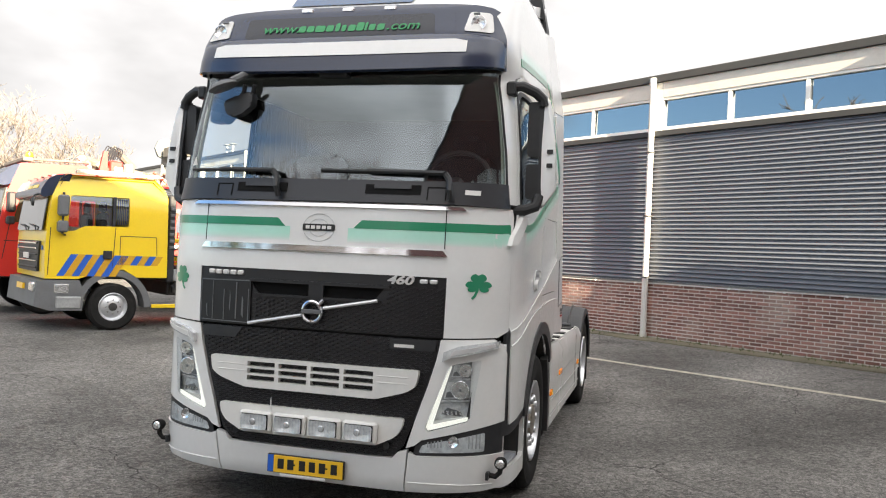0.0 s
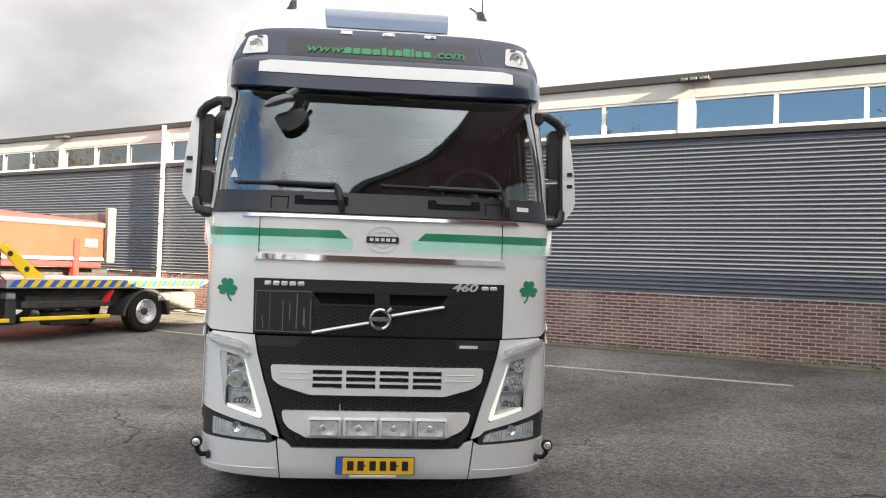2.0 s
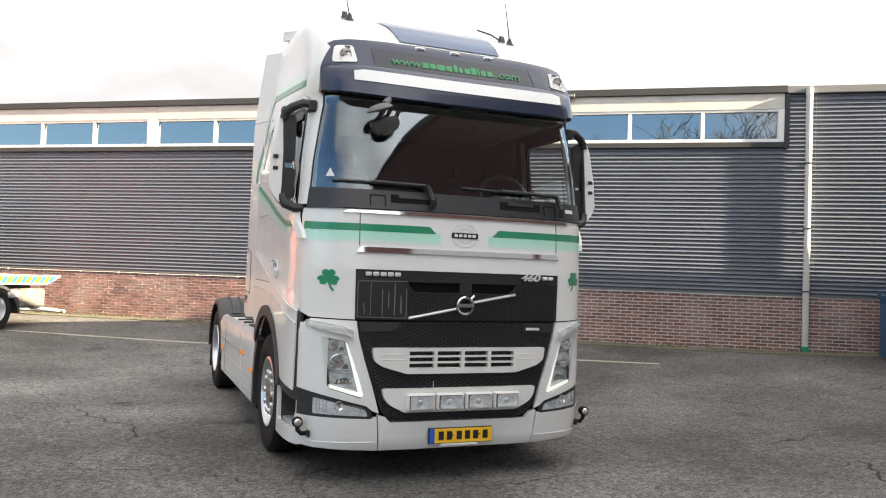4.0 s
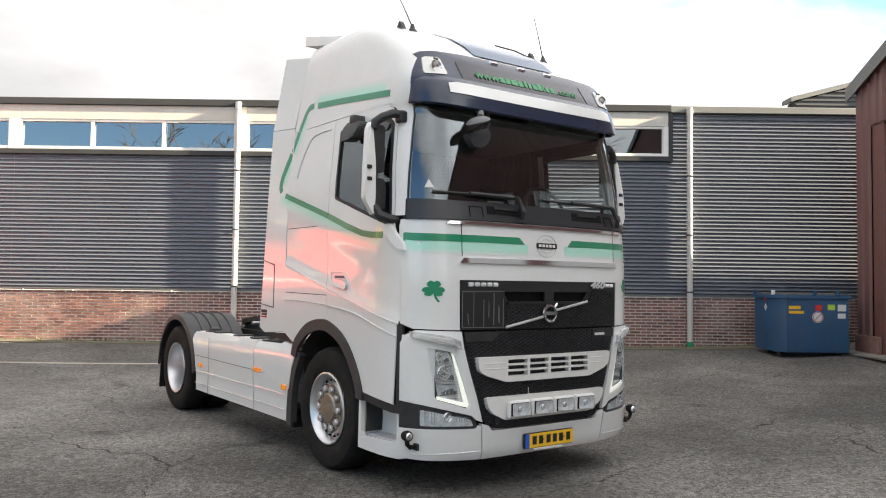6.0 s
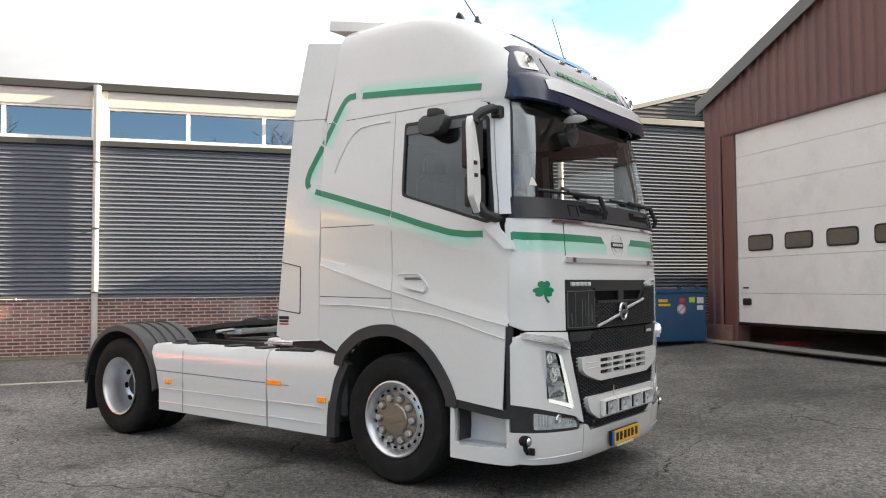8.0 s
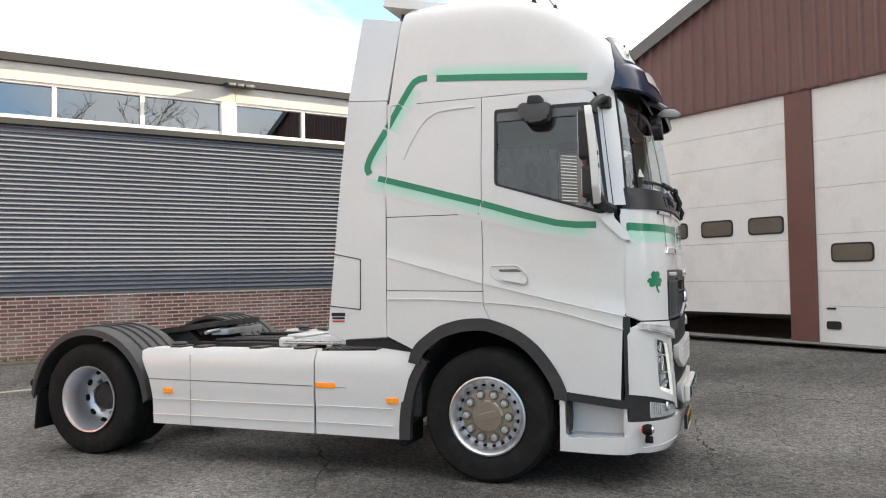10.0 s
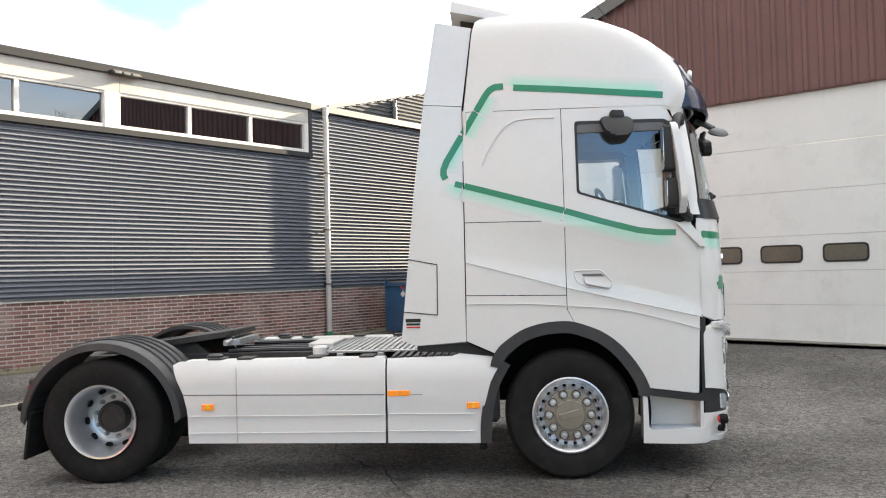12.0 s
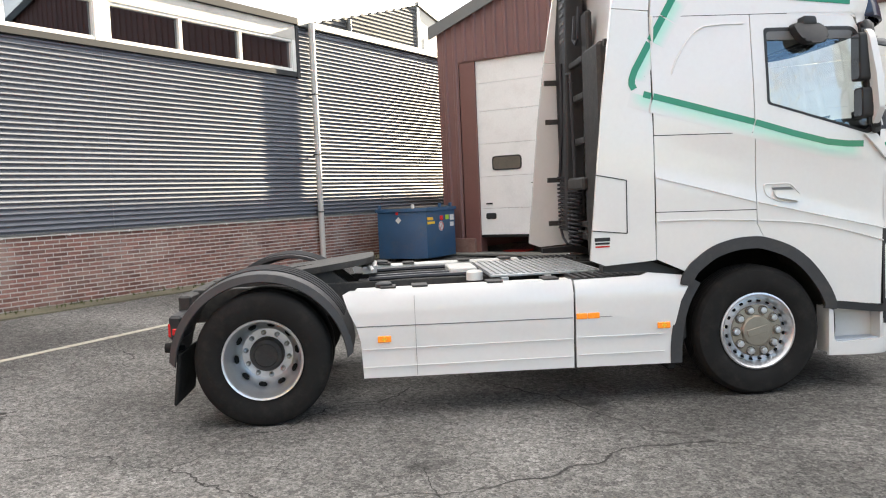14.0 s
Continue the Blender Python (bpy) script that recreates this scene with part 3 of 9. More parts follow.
# weeds at the foot of the wall
bm = B()
rnd = random.Random(4)
for k in range(900):
    s = rnd.uniform(-7.5, 22.0)
    if rnd.random() > 0.35 + 0.65 * max(0, noise.noise((s * 0.6, 2.0, 0.0)) + 0.35):
        continue
    n = -8.74 + abs(rnd.gauss(0, 0.13))
    for j in range(5):
        a, h, w = rnd.uniform(0, 6.28), rnd.uniform(0.02, 0.075), rnd.uniform(0.004, 0.010)
        c, q = math.cos(a), math.sin(a)
        z = ground_z(s, n) + 0.015
        p = [(s - q * w, n + c * w, z), (s + q * w, n - c * w, z), (s + c * h * 0.5, n + q * h * 0.5, z + h)]
        bm.faces.new([bm.verts.new(v) for v in p])
solid("weeds", bm, GRASS, "low weeds and moss growing along the wall foot", "weeds", YARD, kind="stuff")

# ---- the long wall ----
WALL_N, BRICK_TOP, SILL, WIN0, WIN1, ROOF = -8.80, 1.37, 4.12, 4.28, 4.79, 5.27
S_END, S_FAR = -4.57, 49.3
bm = B()
box(bm, -24, S_FAR, WALL_N - 0.42, WALL_N - 0.06, -0.3, SILL + 0.1)
box(bm, -24, S_END, WALL_N - 0.42, WALL_N - 0.06, SILL + 0.1, 5.1)
wall = solid("wall_long", bm, MORTAR, "long workshop wall, brick below and steel above", "wall", YARD, kind="structure")
bm = B()
box(bm, -24, S_FAR, WALL_N - 12.0, WALL_N - 0.02, 5.10, 5.16)
solid("roof_flat", bm, ROOF_TRIM, "flat dark workshop roof", "roof", YARD, kind="structure")
bm = B()
box(bm, -24, S_FAR, WALL_N - 12.2, WALL_N - 12.0, -0.3, 5.1)
box(bm, S_FAR - 0.2, S_FAR, WALL_N - 12.0, WALL_N - 0.42, -0.3, 5.1)
box(bm, -24, -23.8, WALL_N - 12.0, WALL_N - 0.42, -0.3, 5.1)
solid("wall_back", bm, CLADDING, "plain closing walls of the workshop", "wall", YARD, kind="structure")


def ribbed(bm, s0, s1, z0, z1, pitch=0.0775, deep=0.027, n0=WALL_N):
    """Horizontal corrugated sheet: rounded ribs along the wall."""
    k = int(round((z1 - z0) / pitch))
    p = (z1 - z0) / k
    # flat recess, undercut, rounded nose, long slope facing up
    wave = ((0.0, 0.0), (0.20, 0.0), (0.30, 0.12), (0.40, 0.80), (0.46, 0.97), (0.51, 1.0), (0.57, 0.94), (0.70, 0.62), (0.85, 0.24), (0.95, 0.04))
    prof = [(z0 + (i + f) * p, n0 - 0.034 + deep * e) for i in range(k) for f, e in wave] + [(z1, n0 - 0.034)]
    rows = [[bm.verts.new((s, n, z)) for z, n in prof] for s in (s0, s1)]
    for j in range(len(prof) - 1):
        bm.faces.new((rows[0][j], rows[1][j], rows[1][j + 1], rows[0][j + 1]))


for a, b in ((-24, -5.12), (-5.12, -0.28), (-0.28, 4.2), (4.2, 8.78), (8.78, 13.3), (13.3, 22.3), (22.3, 31.3), (31.3, 40.3), (40.3, S_FAR)):
    bm = B()
    if b <= -5.1:
        ribbed(bm, a + 0.002, b, BRICK_TOP + 0.03, 5.12)
    elif a < -5.0:
        ribbed(bm, a + 0.002, S_END - 0.02, BRICK_TOP + 0.03, 5.12)
        ribbed(bm, S_END - 0.02, b, BRICK_TOP + 0.03, SILL)
    else:
        ribbed(bm, a + 0.002, b, BRICK_TOP + 0.03, SILL)
    part("cladding_sheet", bm, CLADDING, wall, "dark blue-grey corrugated steel", angle=60)
bm = B()
box(bm, -24, S_FAR, WALL_N - 0.06, WALL_N + 0.010, BRICK_TOP + 0.004, BRICK_TOP + 0.028)
part("drip_flashing", bm, CAP_GREY, wall)
conduit = thing("cable_conduit", "thin pale cable conduit clipped along the top of the brickwork", "cable", YARD)
bm = B()
tube(bm, [(s_, WALL_N + 0.010, BRICK_TOP - 0.022 + 0.004 * math.sin(s_ * 2.1)) for s_ in [-4.8 + 0.4 * i for i in range(68)]], 0.009, 6)
part("tube", bm, PIPE, conduit)
for i in range(27):
    bm = B()
    box(bm, -4.52 + i, -4.49 + i, WALL_N - 0.012, WALL_N + 0.022, BRICK_TOP - 0.038, BRICK_TOP - 0.006, 0.004)
    part("clip", bm, FRAME_WHITE, conduit)
bm = B()
box(bm, S_END, S_FAR, WALL_N - 0.08, WALL_N + 0.03, SILL, WIN0 - 0.06, 0.006)
part("sill_flashing", bm, ROOF_TRIM, wall)
bm = B()
box(bm, S_END - 0.05, S_FAR, WALL_N - 0.4, WALL_N + 0.07, 5.13, ROOF, 0.01)
part("roof_edge", bm, ROOF_TRIM, wall, "dark roof edge trim")
bm = B()
box(bm, -24, S_END - 0.05, WALL_N - 0.4, WALL_N + 0.05, 5.12, ROOF - 0.01, 0.01)
part("roof_cap", bm, CAP_GREY, wall, "pale grey wall cap")
bm = B()
box(bm, S_END - 0.09, S_END, WALL_N - 0.06, WALL_N + 0.035, SILL - 0.02, 5.12, 0.006)
part("corner_trim", bm, ROOF_TRIM, wall)

# fascia boards and ribbon windows, bay by bay
posts = [(-4.57, -4.47), (-0.42, -0.15), (4.03, 4.29), (8.66, 8.90), (13.16, 13.42), (17.68, 17.92), (22.2, 22.44), (26.7, 26.94), (31.2, 31.44), (35.7, 35.94), (40.2, 40.44), (44.7, 44.94), (49.1, 49.3)]
for i in range(len(posts) - 1):
    a, b = posts[i][0], posts[i + 1][0]
    bm = B()
    box(bm, a + 0.004, b, WALL_N - 0.1, WALL_N + 0.02, WIN1 + 0.045, 5.13, 0.004)
    part("fascia_board", bm, CREAM, wall, "cream fascia board with rain streaks")
win_i = 0
for i in range(len(posts) - 1):
    a0, a1, b0 = posts[i][0], posts[i][1], posts[i + 1][0]
    win_i += 1
    win = thing("window_%d" % win_i, "ribbon window of three white-framed panes under the roof", "window", YARD, "ribbon windows", "structure")
    bm = B()
    box(bm, a0, a1, WALL_N - 0.1, WALL_N + 0.02, WIN0 - 0.06, WIN1 + 0.045, 0.004)
    part("post", bm, FRAME_WHITE, win)
    bm = B()
    box(bm, a1, b0, WALL_N - 0.1, WALL_N + 0.008, WIN1, WIN1 + 0.045, 0.004)
    box(bm, a1, b0, WALL_N - 0.1, WALL_N + 0.014, WIN0 - 0.06, WIN0, 0.004)
    wid = (b0 - a1) / 3
    for k in (1, 2):
        box(bm, a1 + k * wid - 0.035, a1 + k * wid + 0.035, WALL_N - 0.1, WALL_N + 0.004, WIN0, WIN1, 0.004)
    box(bm, a1, a1 + 0.02, WALL_N - 0.1, WALL_N + 0.002, WIN0, WIN1)
    box(bm, b0 - 0.02, b0, WALL_N - 0.1, WALL_N + 0.002, WIN0, WIN1)
    part("window_frame", bm, FRAME_WHITE, win, "white painted frame")
    for k in range(3):
        bm = B()
        lo = a1 + k * wid + (0.035 if k else 0.02)
        hi = a1 + (k + 1) * wid - (0.035 if k < 2 else 0.02)
        tilt = rnd.uniform(-0.004, 0.004)
        vs = [bm.verts.new(p) for p in ((lo, WALL_N - 0.05, WIN0), (hi, WALL_N - 0.05 + tilt, WIN0), (hi, WALL_N - 0.052 + tilt, WIN1), (lo, WALL_N - 0.052, WIN1))]
        bm.faces.new(vs)
        part("pane", bm, PANE, win, "dark glass pane")

# inside the workshop: a dim back wall and ceiling
bm = B()
box(bm, -23.7, S_FAR - 0.3, WALL_N - 4.3, WALL_N - 4.2, 0, 5.08)
solid("wall_inner", bm, CABIN_LIGHT, "dim inner wall of the workshop", "wall", YARD, kind="structure")

# downpipes
def downpipe(s, bottom=0.2):
    g0 = ground_z(s, WALL_N + 0.09)
    dp = thing("downpipe", "pale zinc rainwater pipe fixed to the wall", "downpipe", YARD, "downpipes")
    n = WALL_N + 0.086
    bm = B()
    tube(bm, [(s, n, g0), (s, n, 5.0), (s, n, 5.17)], 0.058, 14)
    part("pipe", bm, PIPE, dp)
    bm = B()
    lathe(bm, [(0.066, 0), (0.066, 0.16)], (s, n, 5.05), "z", 14)
    part("collar", bm, PIPE, dp)
    bm = B()
    lathe(bm, [(0.064, 0), (0.064, 0.12)], (s, n, g0), "z", 14)
    part("foot", bm, GREEN if s < -4 else PIPE, dp, "moss-green pipe foot" if s < -4 else "")
    for z in (1.45, 2.6, 3.8):
        bm = B()
        box(bm, s - 0.062, s + 0.062, n - 0.062, n + 0.062, z, z + 0.025)
        box(bm, s - 0.012, s + 0.012, WALL_N - 0.03, n - 0.05, z, z + 0.02)
        part("bracket", bm, ROOF_TRIM, dp)


for s in (-4.98, 4.21, 13.3, 22.35, 31.35):
    downpipe(s)


def floodlight(s):
    fl = thing("floodlight", "dark box floodlight fixed under the roof edge", "floodlight", YARD, "roof floodlights")
    bm = B()
    box(bm, s - 0.26, s + 0.26, WALL_N + 0.06, WALL_N + 0.22, 5.10, 5.17, 0.012)
    part("housing", bm, BLACK, fl)
    bm = B()
    for k in range(3):
        box(bm, s - 0.22 + k * 0.16, s - 0.10 + k * 0.16, WALL_N + 0.08, WALL_N + 0.225, 5.105, 5.15, 0.006)
    part("lens", bm, CAP_GREY, fl)
    bm = B()
    box(bm, s - 0.04, s + 0.04, WALL_N + 0.0, WALL_N + 0.12, 5.15, 5.20)
    part("bracket", bm, ROOF_TRIM, fl)


for s in (-0.45, 17.6):
    floodlight(s)

# ---- the workshop with the gable ----
GS, G0, EAVE, SLOPE, RIDGE_N = -7.70, -7.50, 5.29, 0.365, 3.0


def gable_z(n):
    return EAVE + SLOPE * (n - G0) if n < RIDGE_N else EAVE + SLOPE * (2 * RIDGE_N - n - G0)


doors = [(-6.60, -2.43), (-1.95, 2.17), (2.65, 6.77)]
G1 = 13.6
hall = thing("workshop_hall", "gabled workshop clad in oxide-red ribbed steel", "building", YARD, kind="structure")


def ribbed_up(bm, n0, n1, z_lo, z_hi, pitch=0.25, deep=0.035):
    """Upright ribs; z_lo and z_hi are functions of n."""
    pts, n = [], n0
    while n < n1 - 0.01:
        for f, dd in ((0.0, 0.0), (0.55, 0.0), (0.66, 1.0), (0.88, 1.0)):
            if n + f * pitch < n1:
                pts.append((n + f * pitch, GS - 0.04 + deep * dd))
        n += pitch
    pts.append((n1, GS - 0.04))
    lo = [bm.verts.new((s, n, z_lo(n))) for n, s in pts]
    hi = [bm.verts.new((s, n, z_hi(n))) for n, s in pts]
    for j in range(len(pts) - 1):
        bm.faces.new((lo[j], lo[j + 1], hi[j + 1], hi[j]))


HEAD = 4.55
bm = B()
ribbed_up(bm, G0, RIDGE_N, lambda n: HEAD, gable_z)
ribbed_up(bm, RIDGE_N, G1, lambda n: HEAD, gable_z)
part("gable_cladding", bm, RED_CLAD, hall, angle=25)
bm = B()
ribbed_up(bm, G0, -6.98, lambda n: 0.1, lambda n: HEAD)
part("corner_cladding", bm, RED_CLAD, hall, angle=25)
bm = B()
ribbed_up(bm, 7.17, G1, lambda n: 0.1, lambda n: HEAD)
part("end_cladding", bm, RED_CLAD, hall, angle=25)
bm = B()
box(bm, GS - 0.35, GS - 0.05, -6.98, 7.17, HEAD - 0.02, HEAD + 0.25)
part("lintel", bm, RED_CLAD, hall)
for a, b in ((-6.98, -6.60), (-2.43, -1.95), (2.17, 2.65), (6.77, 7.17)):
    bm = B()
    box(bm, GS - 0.35, GS - 0.06, a, b, -0.1, HEAD - 0.02, 0.01)
    part("door_post", bm, RED_POST, hall, "oxide-red steel door post")
bm = B()
box(bm, GS - 0.05, GS + 0.03, G0 + 0.02, -6.70, 0.1, 0.72, 0.008)
part("plinth", bm, BRICK, hall, "weathered brick plinth at the corner")
bm = B()
box(bm, GS - 14, GS - 0.06, G0 - 0.0, G0 + 0.15, 0.0, EAVE - 0.1)
part("side_wall", bm, RED_CLAD, hall)
bm = B()
box(bm, GS - 14, GS - 0.06, G1 - 0.15, G1, 0.0, EAVE - 0.1)
box(bm, GS - 14.2, GS - 14, G0, G1, 0.0, 5.3)
part("back_wall", bm, RED_CLAD, hall)
bm = B()
for a, b in ((G0 - 0.12, RIDGE_N), (RIDGE_N, G1 + 0.12)):
    prism(bm, [(a, gable_z(a) + 0.02), (b, gable_z(b) + 0.02), (b, gable_z(b) + 0.12), (a, gable_z(a) + 0.12)], lambda u, v, w: (w, u, v), GS - 14.3, GS + 0.06)
part("roof", bm, CAP_GREY, hall, "grey roof with a plain metal edge")
bm = B()
for a, b in ((G0 - 0.14, RIDGE_N), (RIDGE_N, G1 + 0.14)):
    prism(bm, [(a, gable_z(a) - 0.14), (b, gable_z(b) - 0.14), (b, gable_z(b) + 0.13), (a, gable_z(a) + 0.13)], lambda u, v, w: (w, u, v), GS + 0.065, GS + 0.09)
part("verge_trim", bm, CAP_GREY, hall)
bm = B()
box(bm, GS - 6.0, GS - 0.5, -7.2, 12.0, 0.02, 0.06)
box(bm, GS - 5.0, GS - 4.9, -7.4, 13.0, 0.0, 5.2)
part("inner_wall", bm, CONCRETE, hall)


def sectional_door(i, n0, n1, z0, top, win_z, first, rows):
    dr = thing("door_%d" % i, "white sectional overhead door with a row of small windows", "door", YARD, "workshop doors", "structure")
    s = GS - 0.11
    zs = [z0] + rows + [top]
    for k, (a, b) in enumerate(zip(zs, zs[1:])):
        bm = B()
        box(bm, s - 0.04, s, n0, n1, a + 0.002, b - 0.002, 0.004)
        part("panel", bm, DOOR_WHITE, dr)
    n, k = n0 + first, 0
    while n + 0.7 < n1:
        bm = B()
        prism(bm, rounded([(n, win_z), (n + 0.70, win_z), (n + 0.70, win_z + 0.31), (n, win_z + 0.31)], 0.09), lambda u, v, w: (w, u, v), s - 0.02, s + 0.012)
        pane = part("window_frame", bm, BLACK, dr, "black rubber window rim")
        bm = B()
        prism(bm, rounded([(n + 0.03, win_z + 0.03), (n + 0.67, win_z + 0.03), (n + 0.67, win_z + 0.28), (n + 0.03, win_z + 0.28)], 0.07), lambda u, v, w: (w, u, v), s + 0.012, s + 0.016)
        part("pane", bm, DOOR_WINDOW, pane)
        n += 1.015
        k += 1
    bm = B()
    prism(bm, rounded([(n0 + 0.14, z0 + 0.34), (n0 + 0.38, z0 + 0.34), (n0 + 0.38, z0 + 0.47), (n0 + 0.14, z0 + 0.47)], 0.04), lambda u, v, w: (w, u, v), s, s + 0.02)
    part("handle", bm, BLACK, dr, "black recessed handle")
    bm = B()
    box(bm, s, s + 0.015, n0 + 0.15, n0 + 0.3, z0 + 0.66, z0 + 0.69)
    part("latch", bm, BLACK, dr)
    bm = B()
    box(bm, s - 0.05, s + 0.01, n0, n1, z0 - 0.05, z0 + 0.004, 0.01)
    part("bottom_seal", bm, RUBBER, dr)


sectional_door(1, -6.60, -2.43, 0.79, 4.57, 2.17, 0.33, [1.36, 2.05, 2.75, 3.45, 4.05])
sectional_door(2, -1.95, 2.17, 0.24, 4.57, 1.66, 0.25, [0.95, 1.52, 2.12, 2.88, 3.66])
sectional_door(3, 2.65, 6.77, 0.24, 4.57, 1.66, 0.25, [0.95, 1.52, 2.12, 2.88, 3.66])

# lamps and clutter under the half-raised door
bm = B()
box(bm, GS - 1.2, GS - 0.7, -6.45, -5.85, 0.2, 0.40, 0.04)
solid("floor_jack", bm, RED, "red workshop jack on the floor behind the door", "jack", YARD)

# stepped hall behind the long wall
hb = thing("rear_hall", "grey ribbed steel hall with a sloping roof edge", "building", YARD)
bm = B()
prism(bm, [(-9.0, 4.9), (-9.0, 6.37), (-15.35, 8.05), (-15.35, 4.9)], lambda u, v, w: (u, w, v), -13.4, -13.0)
part("wall", bm, SHADE_STEEL, hb)
bm = B()
for k in range(27):
    z = 5.0 + k * 0.117
    a = -9.0 if z < 6.33 else -9.0 - (z - 6.37) / 1.68 * 6.35
    if a > -15.1:
        box(bm, -15.30, a - 0.03, -13.0, -12.97, z, z + 0.05)
part("rib", bm, SHADE_STEEL, hb)
bm = B()
prism(bm, [(-8.9, 6.37), (-8.9, 6.49), (-15.4, 8.21), (-15.4, 8.09)], lambda u, v, w: (u, w, v), -13.5, -12.92)
part("roof_edge", bm, CAP_GREY, hb)
bm = B()
prism(bm, [(-15.36, 4.9), (-15.36, 8.06), (-21.0, 6.5), (-21.0, 4.9)], lambda u, v, w: (u, w, v), -13.4, -12.98)
part("end_wall", bm, CREAM, hb, "cream-painted gable half")
bm = B()
prism(bm, [(-15.40, 8.08), (-15.40, 8.20), (-21.1, 6.62), (-21.1, 6.50)], lambda u, v, w: (u, w, v), -13.5, -12.90)
part("roof_edge", bm, CAP_GREY, hb)
bm = B()
box(bm, -15.50, -15.36, -13.0, -12.94, 5.0, 8.02)
part("corner_trim", bm, FRAME_WHITE, hb)
bm = B()
box(bm, -17.2, -15.75, -12.99, -12.95, 5.6, 7.05, 0.01)
part("window", bm, FRAME_WHITE, hb, "white panel in the gable")
bm = B()
tube(bm, [(-11.6, -12.9, 5.0), (-11.6, -12.9, 7.0)], 0.07)
part("downpipe", bm, CAP_GREY, hb)


# ---- the white tractor unit: x towards its tail, y to its near side, front axle at x = 0 ----
truck = thing("tractor_unit", "white two-axle lorry tractor with green stripes and a sleeper cab", "lorry")
KZ = [0.22, 0.30, 0.50, 1.20, 1.60, 2.00, 2.17, 2.30, 2.42, 2.54, 2.66, 2.78, 2.90, 3.13, 3.36, 3.50, 3.60, 3.70, 3.78, 3.82]
KX = [-1.29, -1.335, -1.36, -1.36, -1.36, -1.335, -1.29, -1.2755, -1.2590, -1.2395, -1.2175, -1.1925, -1.165, -1.145, -1.01, -0.84, -0.68, -0.45, -0.15, 0.15]
WZ = [0.0, 2.00, 2.40, 3.00, 3.30, 3.50, 3.62, 3.72, 3.79, 3.83]
WY = [1.245, 1.245, 1.226, 1.172, 1.135, 1.110, 1.090, 1.050, 0.93, 0.50]
CZ, CX = [-1.07, 0.0, 0.8], [1.28, 1.55, 1.73]


def nose(z):
    return float(np.interp(z, KZ, KX))


def half(z):
    return float(np.interp(z, WZ, WY))


def square(z):
    """How boxy the plan of the cab is: more so towards the roof."""
    return float(np.interp(z, [2.05, 2.88, 3.08], [4.0, 3.9, 6.0]))


def front_x(y, z):
    r, e = min(0.9998, abs(y) / half(z)), square(z)
    return nose(z) + 0.76 * (1 - (1 - r ** e) ** (1 / e))


def side_y(x, z):
    k = (nose(z) + 0.76 - x) / 0.76
    e = square(z)
    y = half(z) * (1 - max(0.0, min(0.999, k)) ** e) ** (1 / e)
    if z < 2.3:  # the lower body stands a little proud below a slanting crease
        zc = float(np.interp(x, CZ, CX))
        y -= 0.013 * smooth(-0.03, 0.06, z - zc) * (1 - smooth(0.25, 0.5, z - zc))
    return y


def on_front(lift=0.0):
    return lambda y, z, o: (front_x(y, z) - lift - o, y, z)


def on_side(sg, lift=0.0):
    return lambda x, z, o: (x, sg * (side_y(x, z) + lift + o), z)


def fairing(sg, lift=0.0):
    """The side deflector flares a little towards its rear edge."""
    def place(x, z, o):
        xf, xr = float(np.interp(z, [1.1, 3.0, 3.66], [0.81, 0.77, 0.69])), float(np.interp(z, [1.1, 3.0, 3.66], [1.31, 1.10, 1.0]))
        f = max(0.0, min(1.0, (x - xf) / (xr - xf)))
        a = float(np.interp(z, [1.0, 2.0, 3.0, 3.66], [1.243, 1.238, 1.172, 1.062]))
        b = float(np.interp(z, [1.0, 3.0, 3.66], [1.252, 1.250, 1.182] if sg > 0 else [1.252, 1.215, 1.115]))
        return (x, sg * (a + (b - a) * f + lift + o), z)
    return place


def flowing(pts, n=4):
    """A bent line made smooth through its points."""
    out = []
    for i in range(len(pts) - 1):
        a, b, c, d = (Vector(pts[max(0, min(len(pts) - 1, i + k))]) for k in (-1, 0, 1, 2))
        for j in range(n):
            t = j / n
            q = 0.5 * (2 * b + (c - a) * t + (2 * a - 5 * b + 4 * c - d) * t * t + (3 * b - a - 3 * c + d) * t ** 3)
            out.append((q.x, q.y))
    return out + [tuple(pts[-1])]


def flowing3(pts, n=4):
    """The same in space."""
    out = []
    for i in range(len(pts) - 1):
        a, b, c, d = (Vector(pts[max(0, min(len(pts) - 1, i + k))]) for k in (-1, 0, 1, 2))
        for j in range(n):
            t = j / n
            out.append(0.5 * (2 * b + (c - a) * t + (2 * a - 5 * b + 4 * c - d) * t * t + (3 * b - a - 3 * c + d) * t ** 3))
    return out + [Vector(pts[-1])]


def band(pts, w0, w1):
    """An outline along a bent centre line, from w0 to w1 aside."""
    up, down = [], []
    for i, p in enumerate(pts):
        a, b = Vector(pts[max(i - 1, 0)]), Vector(pts[min(i + 1, len(pts) - 1)])
        n = Vector((-(b - a).y, (b - a).x)).normalized()
        up.append((p[0] + n.x * w1, p[1] + n.y * w1))
        down.append((p[0] + n.x * w0, p[1] + n.y * w0))
    return down + up[::-1]


def cut(line, axis, lo, hi):
    """The stretch of a bent line whose x or z lies between lo and hi."""
    k, out = (0 if axis == "x" else 1), []
    for a, b in zip(line, line[1:]):
        for i in range(100):
            q = (a[0] + (b[0] - a[0]) * i / 100, a[1] + (b[1] - a[1]) * i / 100)
            if lo <= q[k] <= hi:
                out.append(q)
    if lo <= line[-1][k] <= hi:
        out.append(line[-1])
    return out[::20] + ([out[-1]] if len(out) % 20 != 1 else [])


